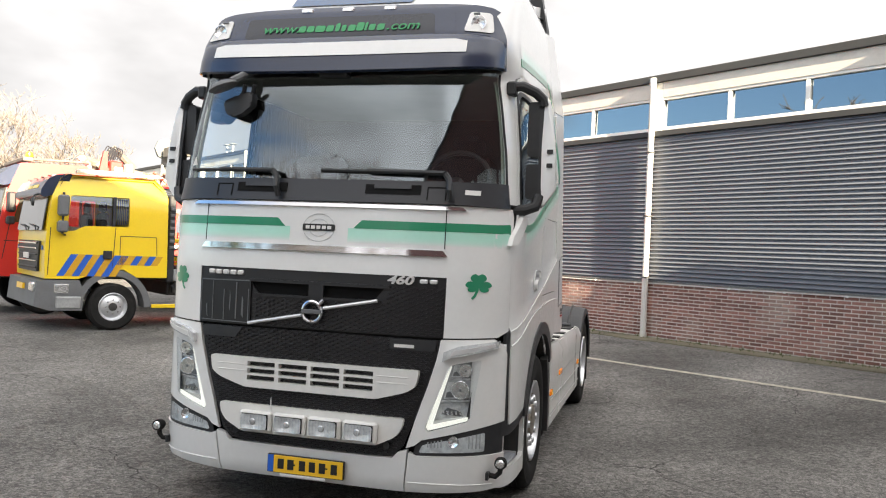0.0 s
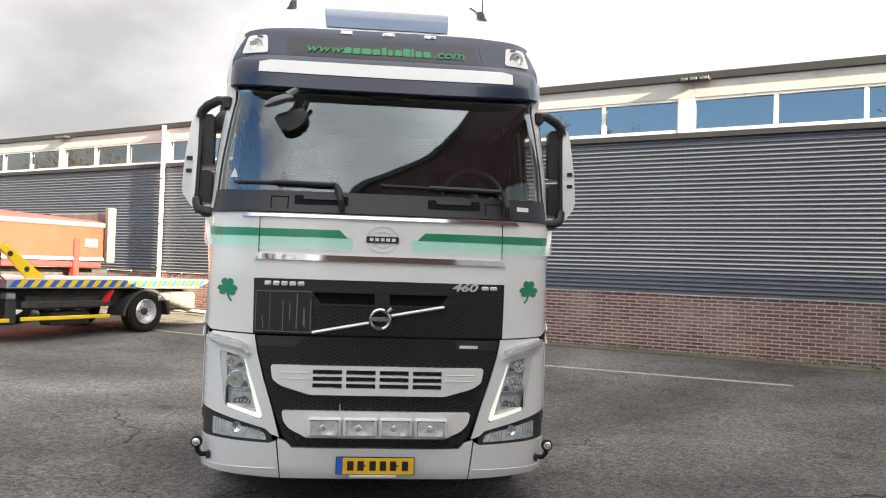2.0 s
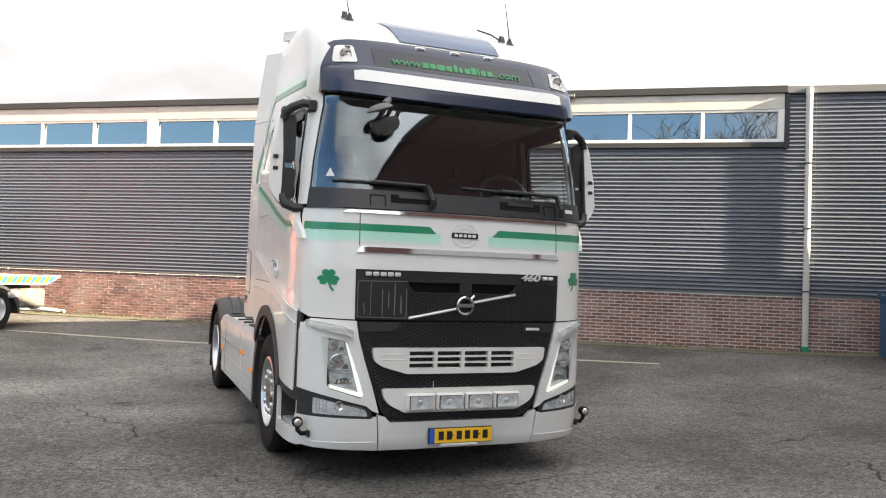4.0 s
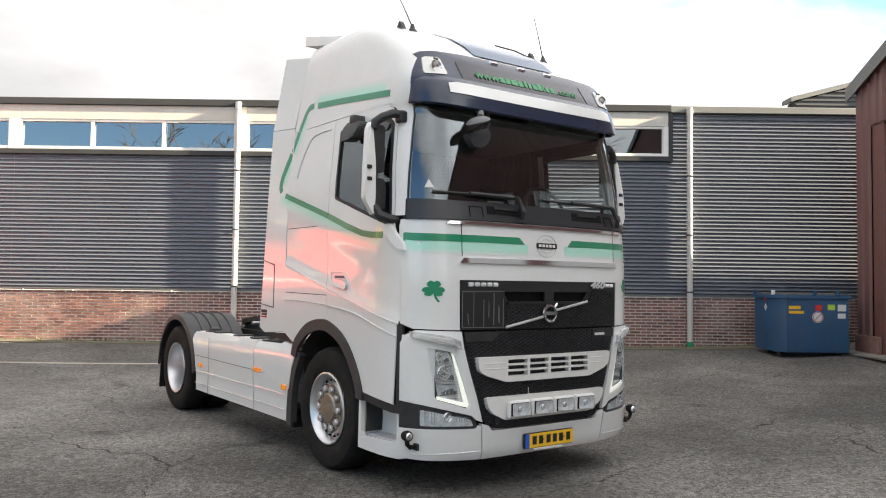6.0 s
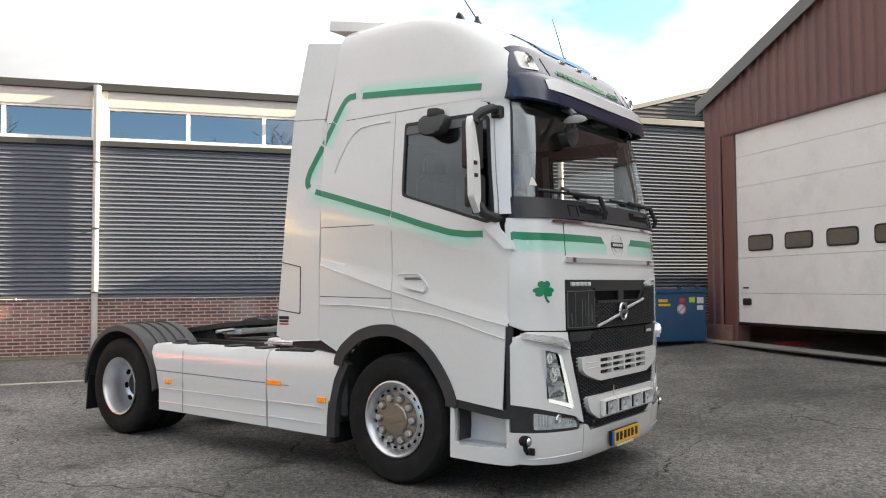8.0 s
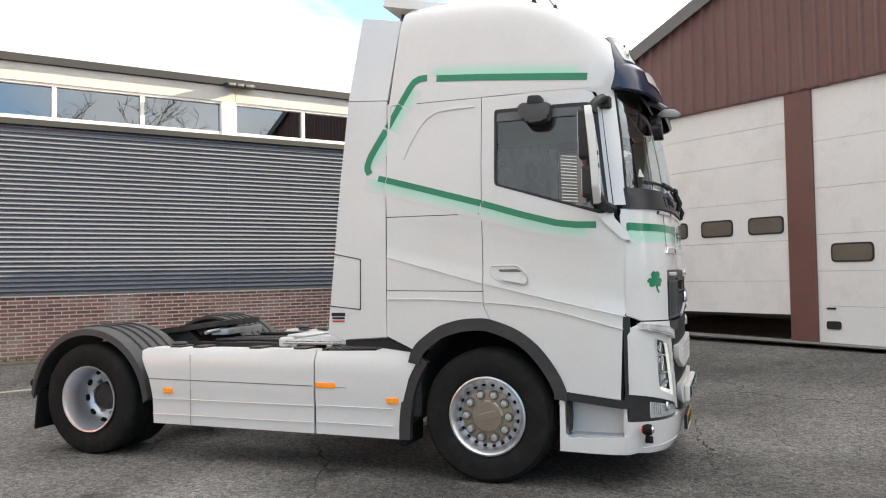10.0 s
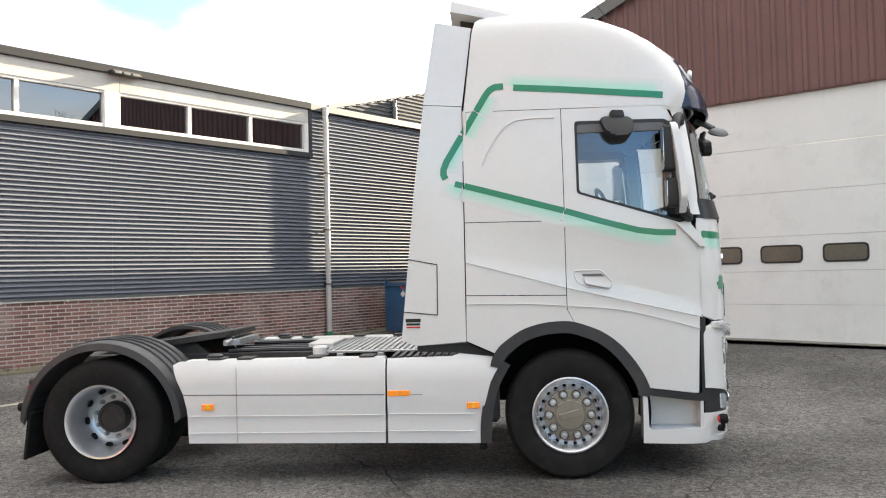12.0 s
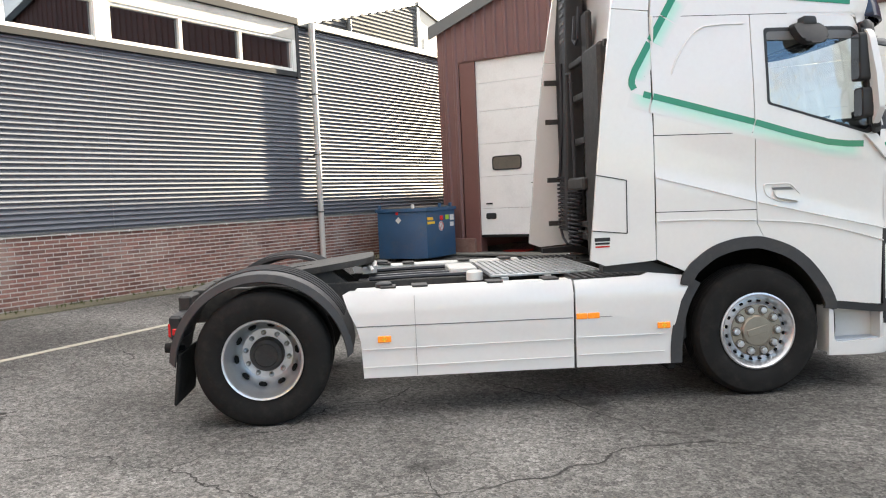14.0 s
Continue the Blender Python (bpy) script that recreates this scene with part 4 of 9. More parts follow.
SLANT_G = [(0.935, 2.395), (0.952, 2.43), (0.950, 2.47), (0.925, 2.535), (0.785, 2.765), (0.70, 2.905), (0.60, 3.07), (0.565, 3.115), (0.52, 3.138), (0.455, 3.140)]
SOFT, SOLID = (1.0, 0.95, 0.66, 0.25, 0.0), (1.0, 1.0, 0.95, 0.7, 0.0)


def ribbon(bm, pts, w0, w1, place, fades, ends=(0.0, 0.0)):
    """A film laid along a bent line from w0 to w1 aside of it, whose colour fades across its width."""
    fade = bm.verts.layers.float.new("fade")
    dense = [tuple(pts[0])]
    for a, b in zip(pts, pts[1:]):
        k = max(1, int(math.dist(a, b) / 0.04))
        dense += [(a[0] + (b[0] - a[0]) * j / k, a[1] + (b[1] - a[1]) * j / k) for j in range(1, k + 1)]
    pts = dense
    edge0, edge1 = band(pts, w0, w1)[:len(pts)], band(pts, w0, w1)[len(pts):][::-1]
    rows, run = [], [0.0]
    for a, b in zip(pts, pts[1:]):
        run.append(run[-1] + math.dist(a, b))
    for i, (a, b) in enumerate(zip(edge0, edge1)):
        row = []
        soft = (smooth(0, ends[0], run[i]) if ends[0] else 1.0) * (smooth(0, ends[1], run[-1] - run[i]) if ends[1] else 1.0)
        for k, f in enumerate(fades):
            t = k / (len(fades) - 1)
            v = bm.verts.new(place(a[0] + (b[0] - a[0]) * t, a[1] + (b[1] - a[1]) * t, 0.0))
            v[fade] = f * soft
            row.append(v)
        rows.append(row)
    for a, b in zip(rows, rows[1:]):
        for k in range(len(fades) - 1):
            bm.faces.new((a[k], a[k + 1], b[k + 1], b[k]))
    return bm


cab = new("cab")
cab.parent = truck

ARCH = [(-0.07, 1.215), (-0.24, 1.15), (-0.37, 1.06), (-0.47, 0.95), (-0.55, 0.83), (-0.60, 0.715)]
ARCH_B = [(0.57, 1.0), (0.50, 1.07), (0.36, 1.165), (0.20, 1.215), (0.06, 1.228), (-0.055, 1.218)]
DOOR = [(0.0, 2.935), (0.0, 1.34), (-0.065, 1.205)] + ARCH[1:] + [(-1.0, 0.665), (-1.028, 1.25), (-1.06, 1.295), (-1.062, 1.78), (-0.985, 1.98), (-0.90, 2.80), (-0.84, 2.905), (-0.76, 2.935)]
DOOR_WIN = rounded([(-0.10, 2.83), (-0.10, 2.25), (-0.90, 1.995), (-0.955, 2.02), (-0.875, 2.79), (-0.82, 2.83)], 0.028)

for sg in (1, -1):
    near = sg > 0
    # dark lining under the panel gaps
    bm = B()
    patch(bm, [(0.80, 2.95), (0.80, 1.09), (0.57, 0.99)] + ARCH_B[1:] + ARCH[1:] + [(-1.02, 0.66), (-1.05, 1.25), (-1.075, 1.78), (-1.0, 1.99), (-0.91, 2.80), (-0.85, 2.93)], on_side(sg, -0.013), 0.01, [DOOR_WIN], 0.07)
    part("side_lining", bm, DEEP, cab)
    bm = B()
    patch(bm, DOOR, on_side(sg), 0.012, [DOOR_WIN], 0.045)
    door = part("door", bm, WHITE, cab, "white cab door with a slanting window line")
    bm = B()
    patch(bm, DOOR_WIN, on_side(sg, -0.012), 0, (), 0.08)
    part("door_window", bm, SIDE_GLASS, door)
    rim = [(p[0] * 1.0, p[1]) for p in DOOR_WIN]
    inner = [((p[0] + 0.47) * 0.945 - 0.47, (p[1] - 2.42) * 0.93 + 2.42) for p in DOOR_WIN]
    bm = B()
    patch(bm, rim, on_side(sg, 0.003), 0.014, [inner], 0.06)
    part("window_rubber", bm, BLACK, door)
    if near:
        bm = B()
        patch(bm, [(-0.115, 2.815), (-0.115, 2.735), (-0.80, 2.735), (-0.84, 2.815)], on_side(sg, 0.002), 0.006, (), 0.06)
        part("window_header", bm, GREY_PLASTIC, door, "grey strip along the top of the door window")
    bm = B()
    patch(bm, [(-0.015, 2.86), (-0.015, 2.18), (-0.085, 2.20), (-0.085, 2.86)], on_side(sg, -0.03), 0.008, (), 0.08)
    part("door_post_trim", bm, CABIN_LIGHT, door, "pale trim on the rear door post")
    # door handle
    bm = B()
    loop = rounded([(-0.055, 1.640), (-0.075, 1.555), (-0.16, 1.510), (-0.335, 1.490), (-0.355, 1.55), (-0.27, 1.640)], 0.03)
    patch(bm, loop, on_side(sg, -0.002), 0.006, (), 0.03)
    rec = part("handle_recess", bm, WHITE_MATT, door)
    bm = B()
    ring = loop + loop[:1]
    tube(bm, [(x, sg * (side_y(x, z) + 0.004), z) for x, z in ring], 0.0055, 6)
    part("recess_edge", bm, WHITE, rec)
    bm = B()
    hand = rounded([(-0.13, 1.590), (-0.145, 1.535), (-0.335, 1.497), (-0.345, 1.545), (-0.30, 1.575)], 0.02)
    patch(bm, hand, on_side(sg, 0.030), 0.022, (), 0.03)
    part("door_handle", bm, WHITE, door)
    bm = B()
    patch(bm, [(-0.12, 1.612), (-0.27, 1.612), (-0.30, 1.590), (-0.13, 1.594)], on_side(sg, 0.005), 0.002, (), 0.03)
    part("finger_gap", bm, GREY_PLASTIC, door)
    # pressed creases along the lower body
    for pts in ([(0.785, 1.725), (0.40, 1.620), (0.012, 1.510)], [(-0.012, 1.505), (-0.55, 1.375), (-1.05, 1.258)], [(0.785, 1.395), (0.40, 1.392), (0.012, 1.368)], [(-0.012, 1.366), (-0.476, 1.315), (-1.03, 1.165)]):
        bm = B()
        line = flowing(pts, 6)
        tube(bm, [(x, sg * (side_y(x, z) + 0.0075), z) for x, z in line], 0.0045, 6)
        part("pressed_crease", bm, WHITE, cab)
    for nm, poly in (("sleeper_panel", [(0.006, 2.935), (0.006, 2.040), (0.791, 2.045), (0.789, 2.935)]),
                     ("locker_door", [(0.006, 2.034), (0.006, 1.452), (0.793, 1.466), (0.791, 2.039)]),
                     ("rear_wing_panel", [(0.006, 1.446), (0.006, 1.34), (-0.056, 1.218)] + ARCH_B[-2::-1] + [(0.80, 1.105), (0.793, 1.460)])):
        bm = B()
        patch(bm, poly, on_side(sg), 0.012, (), 0.045)
        part(nm, bm, WHITE, cab)
    bm = B()
    pts = [(0.64, 2.50), (0.60, 2.60), (0.52, 2.73), (0.45, 2.81), (0.37, 2.855), (0.22, 2.868), (0.06, 2.868)]
    tube(bm, [(x, sg * (side_y(x, z) + 0.002), z) for x, z in pts], 0.007, 6)
    part("pressed_ridge", bm, WHITE, cab)
    bm = B()
    patch(bm, [(-0.30, 2.922), (-0.30, 2.956), (-0.80, 2.956), (-0.985, 2.956), (-0.985, 2.90), (-0.87, 2.90), (-0.80, 2.922)], on_side(sg, -0.004), 0.004, (), 0.04)
    part("roof_joint", bm, WHITE, cab)
    bm = B()
    patch(bm, [(-1.035, 2.18), (-0.94, 2.18), (-0.865, 2.84), (-0.975, 2.86)], on_side(sg, -0.05), 0.012, (), 0.06)
    part("pillar_trim", bm, PILLAR_TRIM, cab, "pale green-grey pillar trim")
    # wheel arch lip
    bm = B()
    arch = [(0.60, 0.90), (0.585, 0.96), (0.55, 1.02)] + ARCH_B[1:] + ARCH[1:] + [(-0.60, 0.65)]
    patch(bm, band(flowing(arch), -0.018, 0.075), on_side(sg, 0.014), 0.03, (), 0.05)
    part("arch_lip", bm, FENDER, cab, "matt black wheel-arch lip")
    # inner wheel house
    bm = B()
    for i in range(24):
        a0, a1 = math.pi * (i / 24) * 1.1 - 0.15, math.pi * ((i + 1) / 24) * 1.1 - 0.15
        v = [(0.63 * math.cos(a), sg * y, 0.52 + 0.685 * math.sin(a)) for a, y in ((a0, 1.215), (a1, 1.215), (a1, 0.66), (a0, 0.66))]
        bm.faces.new([bm.verts.new(p) for p in v])
    bmesh.ops.remove_doubles(bm, verts=bm.verts, dist=0.0001)
    part("wheel_house", bm, CHASSIS, cab)
    bm = B()
    patch(bm, [(-0.595, 0.72), (-0.60, 0.655), (-1.0, 0.60), (-1.075, 0.60), (-1.075, 1.30), (-1.03, 1.285), (-1.03, 0.665), (-0.99, 0.655)], on_side(sg, -0.004), 0.02, (), 0.05)
    part("black_trim", bm, BLACK, cab, "black strip between door and bumper")
    # stripes of film
    low = [(0.885, 2.365), (0.60, 2.285), (0.30, 2.20), (0.0, 2.115), (-0.30, 2.02), (-0.57, 1.945), (-0.72, 1.925), (-0.86, 1.920)]
    top_run = [(0.375, 3.127), (0.0, 3.098), (-0.40, 3.06), (-0.81, 3.022)]
    corner_run = [(-1.075, 1.905), (-1.13, 1.900), (-1.19, 1.897)]
    near_run, door_run = [(0.788, 2.337)] + low[1:3] + [(0.008, 2.117)], [(-0.003, 2.114)] + low[4:]
    for line, w, spray in ((near_run, 0.024, 0.125), (door_run, 0.024, 0.125), (top_run, 0.026, -0.125), (corner_run, 0.027, 0.115)):
        bm = B()
        patch(bm, band(line, -w, w), on_side(sg, 0.004), 0.003, (), 0.05)
        part("green_stripe", bm, GREEN, cab)
        bm = B()
        reach = [(0.475, 3.134)] + line if line is top_run else line
        ribbon(bm, reach, math.copysign(w * 0.5, spray), spray, on_side(sg, 0.0016), SOLID if line is corner_run else SOFT, (0.12, 0.10) if line is top_run else (0.0, 0.10 if line is door_run else 0.0))
        part("mint_stripe", bm, MINT_FADE, cab, "mint band fading into the white paint")
    # the slanting run of the stripes, cut at the panel gaps
    for lo, hi in ((2.941, 9), (0, 2.934)):
        line = cut(cut(SLANT_G, "z", lo, hi), "x", -9, 0.789)
        bm = B()
        patch(bm, band(line, -0.026, 0.026), on_side(sg, 0.004), 0.003, (), 0.05)
        part("green_stripe", bm, GREEN, cab)
        bm = B()
        inner = [q for q in line if q[1] < 3.105]
        ribbon(bm, inner, 0.015, 0.12, on_side(sg, 0.0016), SOFT, (0.0, 0.07 if lo > 1 else 0.0))
        part("mint_stripe", bm, MINT_FADE, cab)

    # side deflector behind the cab
    fair = new("side_deflector")
    fair.parent = truck
    bm = B()
    patch(bm, [(0.804, 1.10), (1.20, 1.075), (1.315, 1.12), (1.185, 2.35), (1.10, 2.988), (0.796, 2.980)], fairing(sg), 0.03, (), 0.08)
    part("lower_panel", bm, WHITE, fair)
    bm = B()
    patch(bm, [(0.793, 2.987), (1.10, 2.995), (0.995, 3.675), (0.705, 3.65)], fairing(sg), 0.03, (), 0.08)
    part("upper_panel", bm, WHITE, fair)
    bm = B()
    patch(bm, [(0.74, 1.15), (0.86, 1.15), (0.85, 2.98), (0.76, 3.64), (0.64, 3.64), (0.74, 2.98)], fairing(sg, -0.034), 0.008, (), 0.1)
    part("seam_lining", bm, DEEP, fair)
    bm = B()
    hatch = [(1.262, 1.765), (1.02, 1.715), (1.025, 1.315), (1.295, 1.345)]
    for i in range(3):
        patch(bm, band([hatch[i], hatch[i + 1]], -0.0035, 0.0035), fairing(sg, 0.004), 0.004, (), 0.1)
    part("hatch_gap", bm, BLACK, fair)
    for (z0, z1, x0, x1, mat) in ((1.262, 1.290, 1.16, 1.28, INK), (1.238, 1.254, 1.165, 1.275, INK), (1.216, 1.228, 1.165, 1.275, RED_LENS)):
        bm = B()
        patch(bm, [(x0, z0), (x1, z0), (x1, z1), (x0, z1)], fairing(sg, 0.004), 0.003, (), 0.1)
        part("dealer_mark", bm, mat, fair)
    line = cut(SLANT_G, "x", 0.798, 9)
    bm = B()
    patch(bm, band(line, -0.026, 0.026), fairing(sg, 0.004), 0.003, (), 0.04)
    part("green_stripe", bm, GREEN, fair)
    bm = B()
    ribbon(bm, [p for p in line if p[1] > 2.45], 0.015, 0.11, fairing(sg, 0.0016), SOFT, (0.06, 0.0))
    part("mint_stripe", bm, MINT_FADE, fair)
    line = [(0.862, 2.357), (0.83, 2.348), (0.802, 2.340)]
    bm = B()
    patch(bm, band(line, -0.024, 0.024), fairing(sg, 0.004), 0.003, (), 0.05)
    part("green_stripe", bm, GREEN, fair)
    bm = B()
    ribbon(bm, [(0.96, 2.386), (0.90, 2.368)] + line, 0.012, 0.125, fairing(sg, 0.0016), SOFT, (0.12, 0.0))
    part("mint_stripe", bm, MINT_FADE, fair)
    for z in (1.3, 1.75, 2.35, 2.75):
        bm = B()
        box(bm, 0.78, 1.12, sg * 1.09 - 0.02, sg * 1.09 + 0.02, z, z + 0.05)
        part("stay", bm, CHASSIS, fair)

# roof shell
bm = B()
rings = []
zs = [2.940, 3.0, 3.06, 3.13, 3.2, 3.28, 3.36, 3.43, 3.5, 3.55, 3.6, 3.65, 3.7, 3.74, 3.78, 3.805, 3.82]
for z in zs:
    ring, xr = [], float(np.interp(z, [2.9, 3.6, 3.72, 3.82], [0.790, 0.703, 0.67, 0.50]))
    n0, w = nose(z), half(z)
    for k in range(41):
        a = math.pi * (k / 40) - math.pi / 2
        y = w * math.copysign(abs(math.sin(a)) ** 0.5, math.sin(a))
        ring.append((front_x(y, z) if abs(y) < w * 0.9995 else n0 + 0.76, y, z))
    rear = [(n0 + 0.76 + (xr - n0 - 0.76) * f, w, z) for f in (0.5, 0.995)] + [(xr, w * f, z) for f in (0.99, 0.6, 0.2, -0.2, -0.6, -0.99)] + [(n0 + 0.76 + (xr - n0 - 0.76) * f, -w, z) for f in (0.995, 0.5)]
    rings.append([bm.verts.new(p) for p in ring + rear])
k = len(rings[0])
for a, b in zip(rings, rings[1:]):
    for i in range(k):
        bm.faces.new((a[i], a[(i + 1) % k], b[(i + 1) % k], b[i]))
bm.faces.new(rings[-1])
part("roof_shell", bm, WHITE, cab, "tall white cab roof", angle=50)

# cab back wall, floor and dark engine bay
bm = B()
box(bm, 0.76, 0.79, -1.20, 1.20, 1.15, 2.95, 0.01)
prism(bm, [(-1.12, 2.95), (1.12, 2.95), (1.06, 3.5), (0.95, 3.68), (-0.95, 3.68), (-1.06, 3.5)], lambda u, v, w: (w, u, v), 0.66, 0.70)
part("back_wall", bm, WHITE_MATT, cab)
bm = B()
box(bm, 0.735, 0.752, -1.16, 1.16, 1.30, 2.93, 0.01)
part("rear_lining", bm, CABIN, cab, "dark lining behind the bunk")
bm = B()
box(bm, -1.03, 0.78, -1.15, 1.15, 1.24, 1.30)
box(bm, -1.0, 0.6, -0.70, 0.70, 0.55, 1.24)
box(bm, -1.20, -0.98, -0.95, 0.95, 0.45, 1.9)
part("floor_and_engine_bay", bm, DEEP, cab)

# windscreen, pillars, cowl
EDGE_Z, EDGE_X = [2.0, 2.17, 2.52, 2.83, 2.95], [-1.09, -1.065, -1.04, -1.005, -0.99]


def edge_y(z, inset=0.0):
    """Half width of the glass, where it meets the pillar."""
    return side_y(float(np.interp(z, EDGE_Z, EDGE_X)), z) - inset


zz = [2.17 + 0.73 * i / 10 for i in range(11)]
ws = [(-edge_y(2.17, 0.006), 2.17)] + [(edge_y(z, 0.006), z) for z in zz] + [(-edge_y(z, 0.006), z) for z in zz[::-1][:-1]]
bm = B()
patch(bm, ws, on_front(0.002), 0, (), 0.05)
part("windscreen", bm, SCREEN, cab, "large tinted windscreen reflecting the sky")
for sg in (1, -1):
    bm = B()
    tube(bm, [(front_x(edge_y(z), z) - 0.001, sg * edge_y(z), z) for z in zz], 0.0075, 6)
    part("screen_band", bm, BLACK, cab)
    bm = B()
    ex = lambda z: float(np.interp(z, EDGE_Z, EDGE_X)) + 0.008
    patch(bm, [(-1.03, 2.06), (-0.985, 2.06), (-0.905, 2.80), (-0.86, 2.925), (-0.80, 2.948), (ex(2.95), 2.948)] + [(ex(z), z) for z in (2.85, 2.75, 2.65, 2.55, 2.45, 2.35, 2.25, 2.17, 2.06)], on_side(sg, 0.0), 0.02, (), 0.03)
    part("pillar", bm, WHITE, cab)
bm = B()
cow = [(-side_y(-1.07, 2.03), 2.03), (-0.9, 2.035), (0.9, 2.035), (side_y(-1.07, 2.03), 2.03), (side_y(-1.05, 2.185), 2.185), (0.9, 2.178), (-0.9, 2.178), (-side_y(-1.05, 2.185), 2.185)]
patch(bm, cow, on_front(0.025), 0.05, (), 0.05)
part("cowl", bm, COWL, cab, "dark scuttle panel under the windscreen")
for y0, y1 in ((0.24, 0.60), (-0.66, -0.30)):
    bm = B()
    patch(bm, [(y0, 2.09), (y1, 2.09), (y1, 2.15), (y0, 2.15)], on_front(0.030), 0.01, (), 0.08)
    # a black patch laid on the cowl paints the shade of the recess
    part("step_recess", bm, DEEP, cab)
    bm = B()
    patch(bm, [(y0 + 0.06, 2.125), (y1 - 0.06, 2.125), (y1 - 0.06, 2.15), (y0 + 0.06, 2.15)], on_front(0.038), 0.01, (), 0.08)
    part("step_grip", bm, COWL, cab)
for y in (0.70, -0.76):
    bm = B()
    for a, b, c, dd in ((y - 0.06, y + 0.06, 2.135, 2.142), (y - 0.06, y - 0.053, 2.06, 2.14), (y + 0.053, y + 0.06, 2.06, 2.14)):
        patch(bm, [(a, c), (b, c), (b, dd), (a, dd)], on_front(0.029), 0.004, (), 0.1)
    part("flap_gap", bm, DEEP, cab)
bm = B()
patch(bm, [(-1.02, 2.10), (-0.93, 2.10), (-0.93, 2.13), (-1.02, 2.13)], on_front(0.029), 0.003, (), 0.1)
part("service_label", bm, WHITE_MATT, cab, "small white printed label")
bm = B()
patch(bm, rounded([(1.0, 2.27), (1.06, 2.27), (1.03, 2.335)], 0.006), on_front(0.006), 0.002, (), 0.1)
part("triangle_sticker", bm, WHITE_MATT, cab)
# wipers
for y0, yt in ((0.28, 1.02), (-0.86, 0.02)):
    bm = B()
    base = (front_x(y0, 2.06) - 0.05, y0, 2.06)
    elbow = (front_x(y0, 2.22) - 0.075, y0 + 0.05, 2.225)
    tube(bm, [base, (base[0] - 0.02, y0 + 0.01, 2.12), (elbow[0], y0 + 0.025, 2.19), elbow], 0.020, 8)
    mid = [(front_x(y0 + 0.06 + (yt - y0 - 0.06) * f, 2.235) - 0.05 + 0.015 * f, y0 + 0.06 + (yt - y0 - 0.06) * f, 2.228 + 0.01 * f) for f in (0, 0.2, 0.4, 0.6)]
    tube(bm, [elbow] + mid, 0.016, 8)
    wiper = part("wiper_arm", bm, BLACK, cab)
    bm = B()
    pts = [(front_x(y0 + 0.10 + (yt - y0 - 0.10) * f, 2.235) - 0.02, y0 + 0.10 + (yt - y0 - 0.10) * f, 2.225 + 0.012 * f) for f in (0, 0.2, 0.4, 0.6, 0.8, 1)]
    tube(bm, pts, 0.011, 6)
    part("wiper_blade", bm, BLACK, wiper)

# white front panel
bm = B()
face = [(-1.198, 1.98), (-1.198, 1.26), (-1.15, 1.225), (-0.845, 1.215), (-0.85, 1.585), (0.85, 1.585), (0.845, 1.215), (1.15, 1.225), (1.198, 1.26), (1.198, 1.98), (1.19, 2.03), (-1.19, 2.03)]
patch(bm, face, on_front(), 0.02, (), 0.04)
part("front_panel", bm, WHITE, cab, "white front panel with green and mint bands")
bm = B()
patch(bm, [(-1.15, 1.2), (1.15, 1.2), (1.19, 2.04), (-1.19, 2.04)], on_front(-0.03), 0.01, (), 0.1)
part("front_lining", bm, DEEP, cab)
for sg in (1, -1):
    for poly in ([(sg * 1.19, 1.925), (sg * 0.829, 1.921), (sg * 0.829, 1.868), (sg * 1.19, 1.87)], [(sg * 0.825, 1.921), (sg * 0.29, 1.921), (sg * 0.235, 1.868), (sg * 0.825, 1.868)]):
        bm = B()
        patch(bm, poly, on_front(0.004), 0.003, (), 0.05)
        part("green_stripe", bm, GREEN, cab)
    for ends in ((1.19, 1.0, 0.829), (0.825, 0.6, 0.4, 0.20)):
        bm = B()
        line = [(sg * y, 1.868) for y in ends]
        ribbon(bm, line, 0.0, sg * 0.092, on_front(0.0016), SOLID)
        part("mint_stripe", bm, MINT_FADE, cab)
    bm = B()
    patch(bm, [(sg * 0.824, 1.76), (sg * 0.830, 1.76), (sg * 0.830, 2.0), (sg * 0.824, 2.0)], on_front(0.003), 0.002, (), 0.1)
    part("panel_gap", bm, DEEP, cab)
    # clover leaf
    bm = B()
    cy, cz = sg * 1.035, 1.50 if sg > 0 else 1.54
    leaf = []
    for i in range(120):
        a = 2 * math.pi * i / 120
        r = 0.011
        for mid, big in ((math.pi / 2, 0.070), (math.radians(204), 0.064), (math.radians(336), 0.064)):
            d = (a - mid + math.pi) % (2 * math.pi) - math.pi
            r = max(r, big * (max(0, 1 - (d / 1.04) ** 2) ** 0.34 - 0.20 * math.exp(-(d / 0.17) ** 2)))
        leaf.append((cy + 1.2 * r * math.cos(a), cz + 0.012 + r * math.sin(a)))
    patch(bm, leaf, on_front(0.0045), 0.003, (), 0.03)
    stem = [(cy, cz + 0.012), (cy - sg * 0.006, cz - 0.03), (cy - sg * 0.017, cz - 0.058), (cy - sg * 0.034, cz - 0.078)]
    patch(bm, band(stem, -0.007, 0.007), on_front(0.005), 0.003, (), 0.03)
    part("clover_sticker", bm, GREEN, cab, "green three-leaf clover sticker")
for z0, z1, w, nm in ((2.0, 2.022, 0.95, "chrome_strip"), (1.712, 1.75, 0.85, "chrome_strip")):
    bm = B()
    patch(bm, [(-w, z0), (w, z0), (w - 0.03, z1), (-w + 0.03, z1)], on_front(0.016), 0.02, (), 0.06)
    bmesh.ops.bevel(bm, geom=[e for e in bm.edges if len(e.link_faces) == 2 and e.calc_face_angle(0) > 0.8], offset=0.006, segments=2, affect="EDGES")
    part(nm, bm, CHROME, cab, "polished chrome strip")
bm = B()
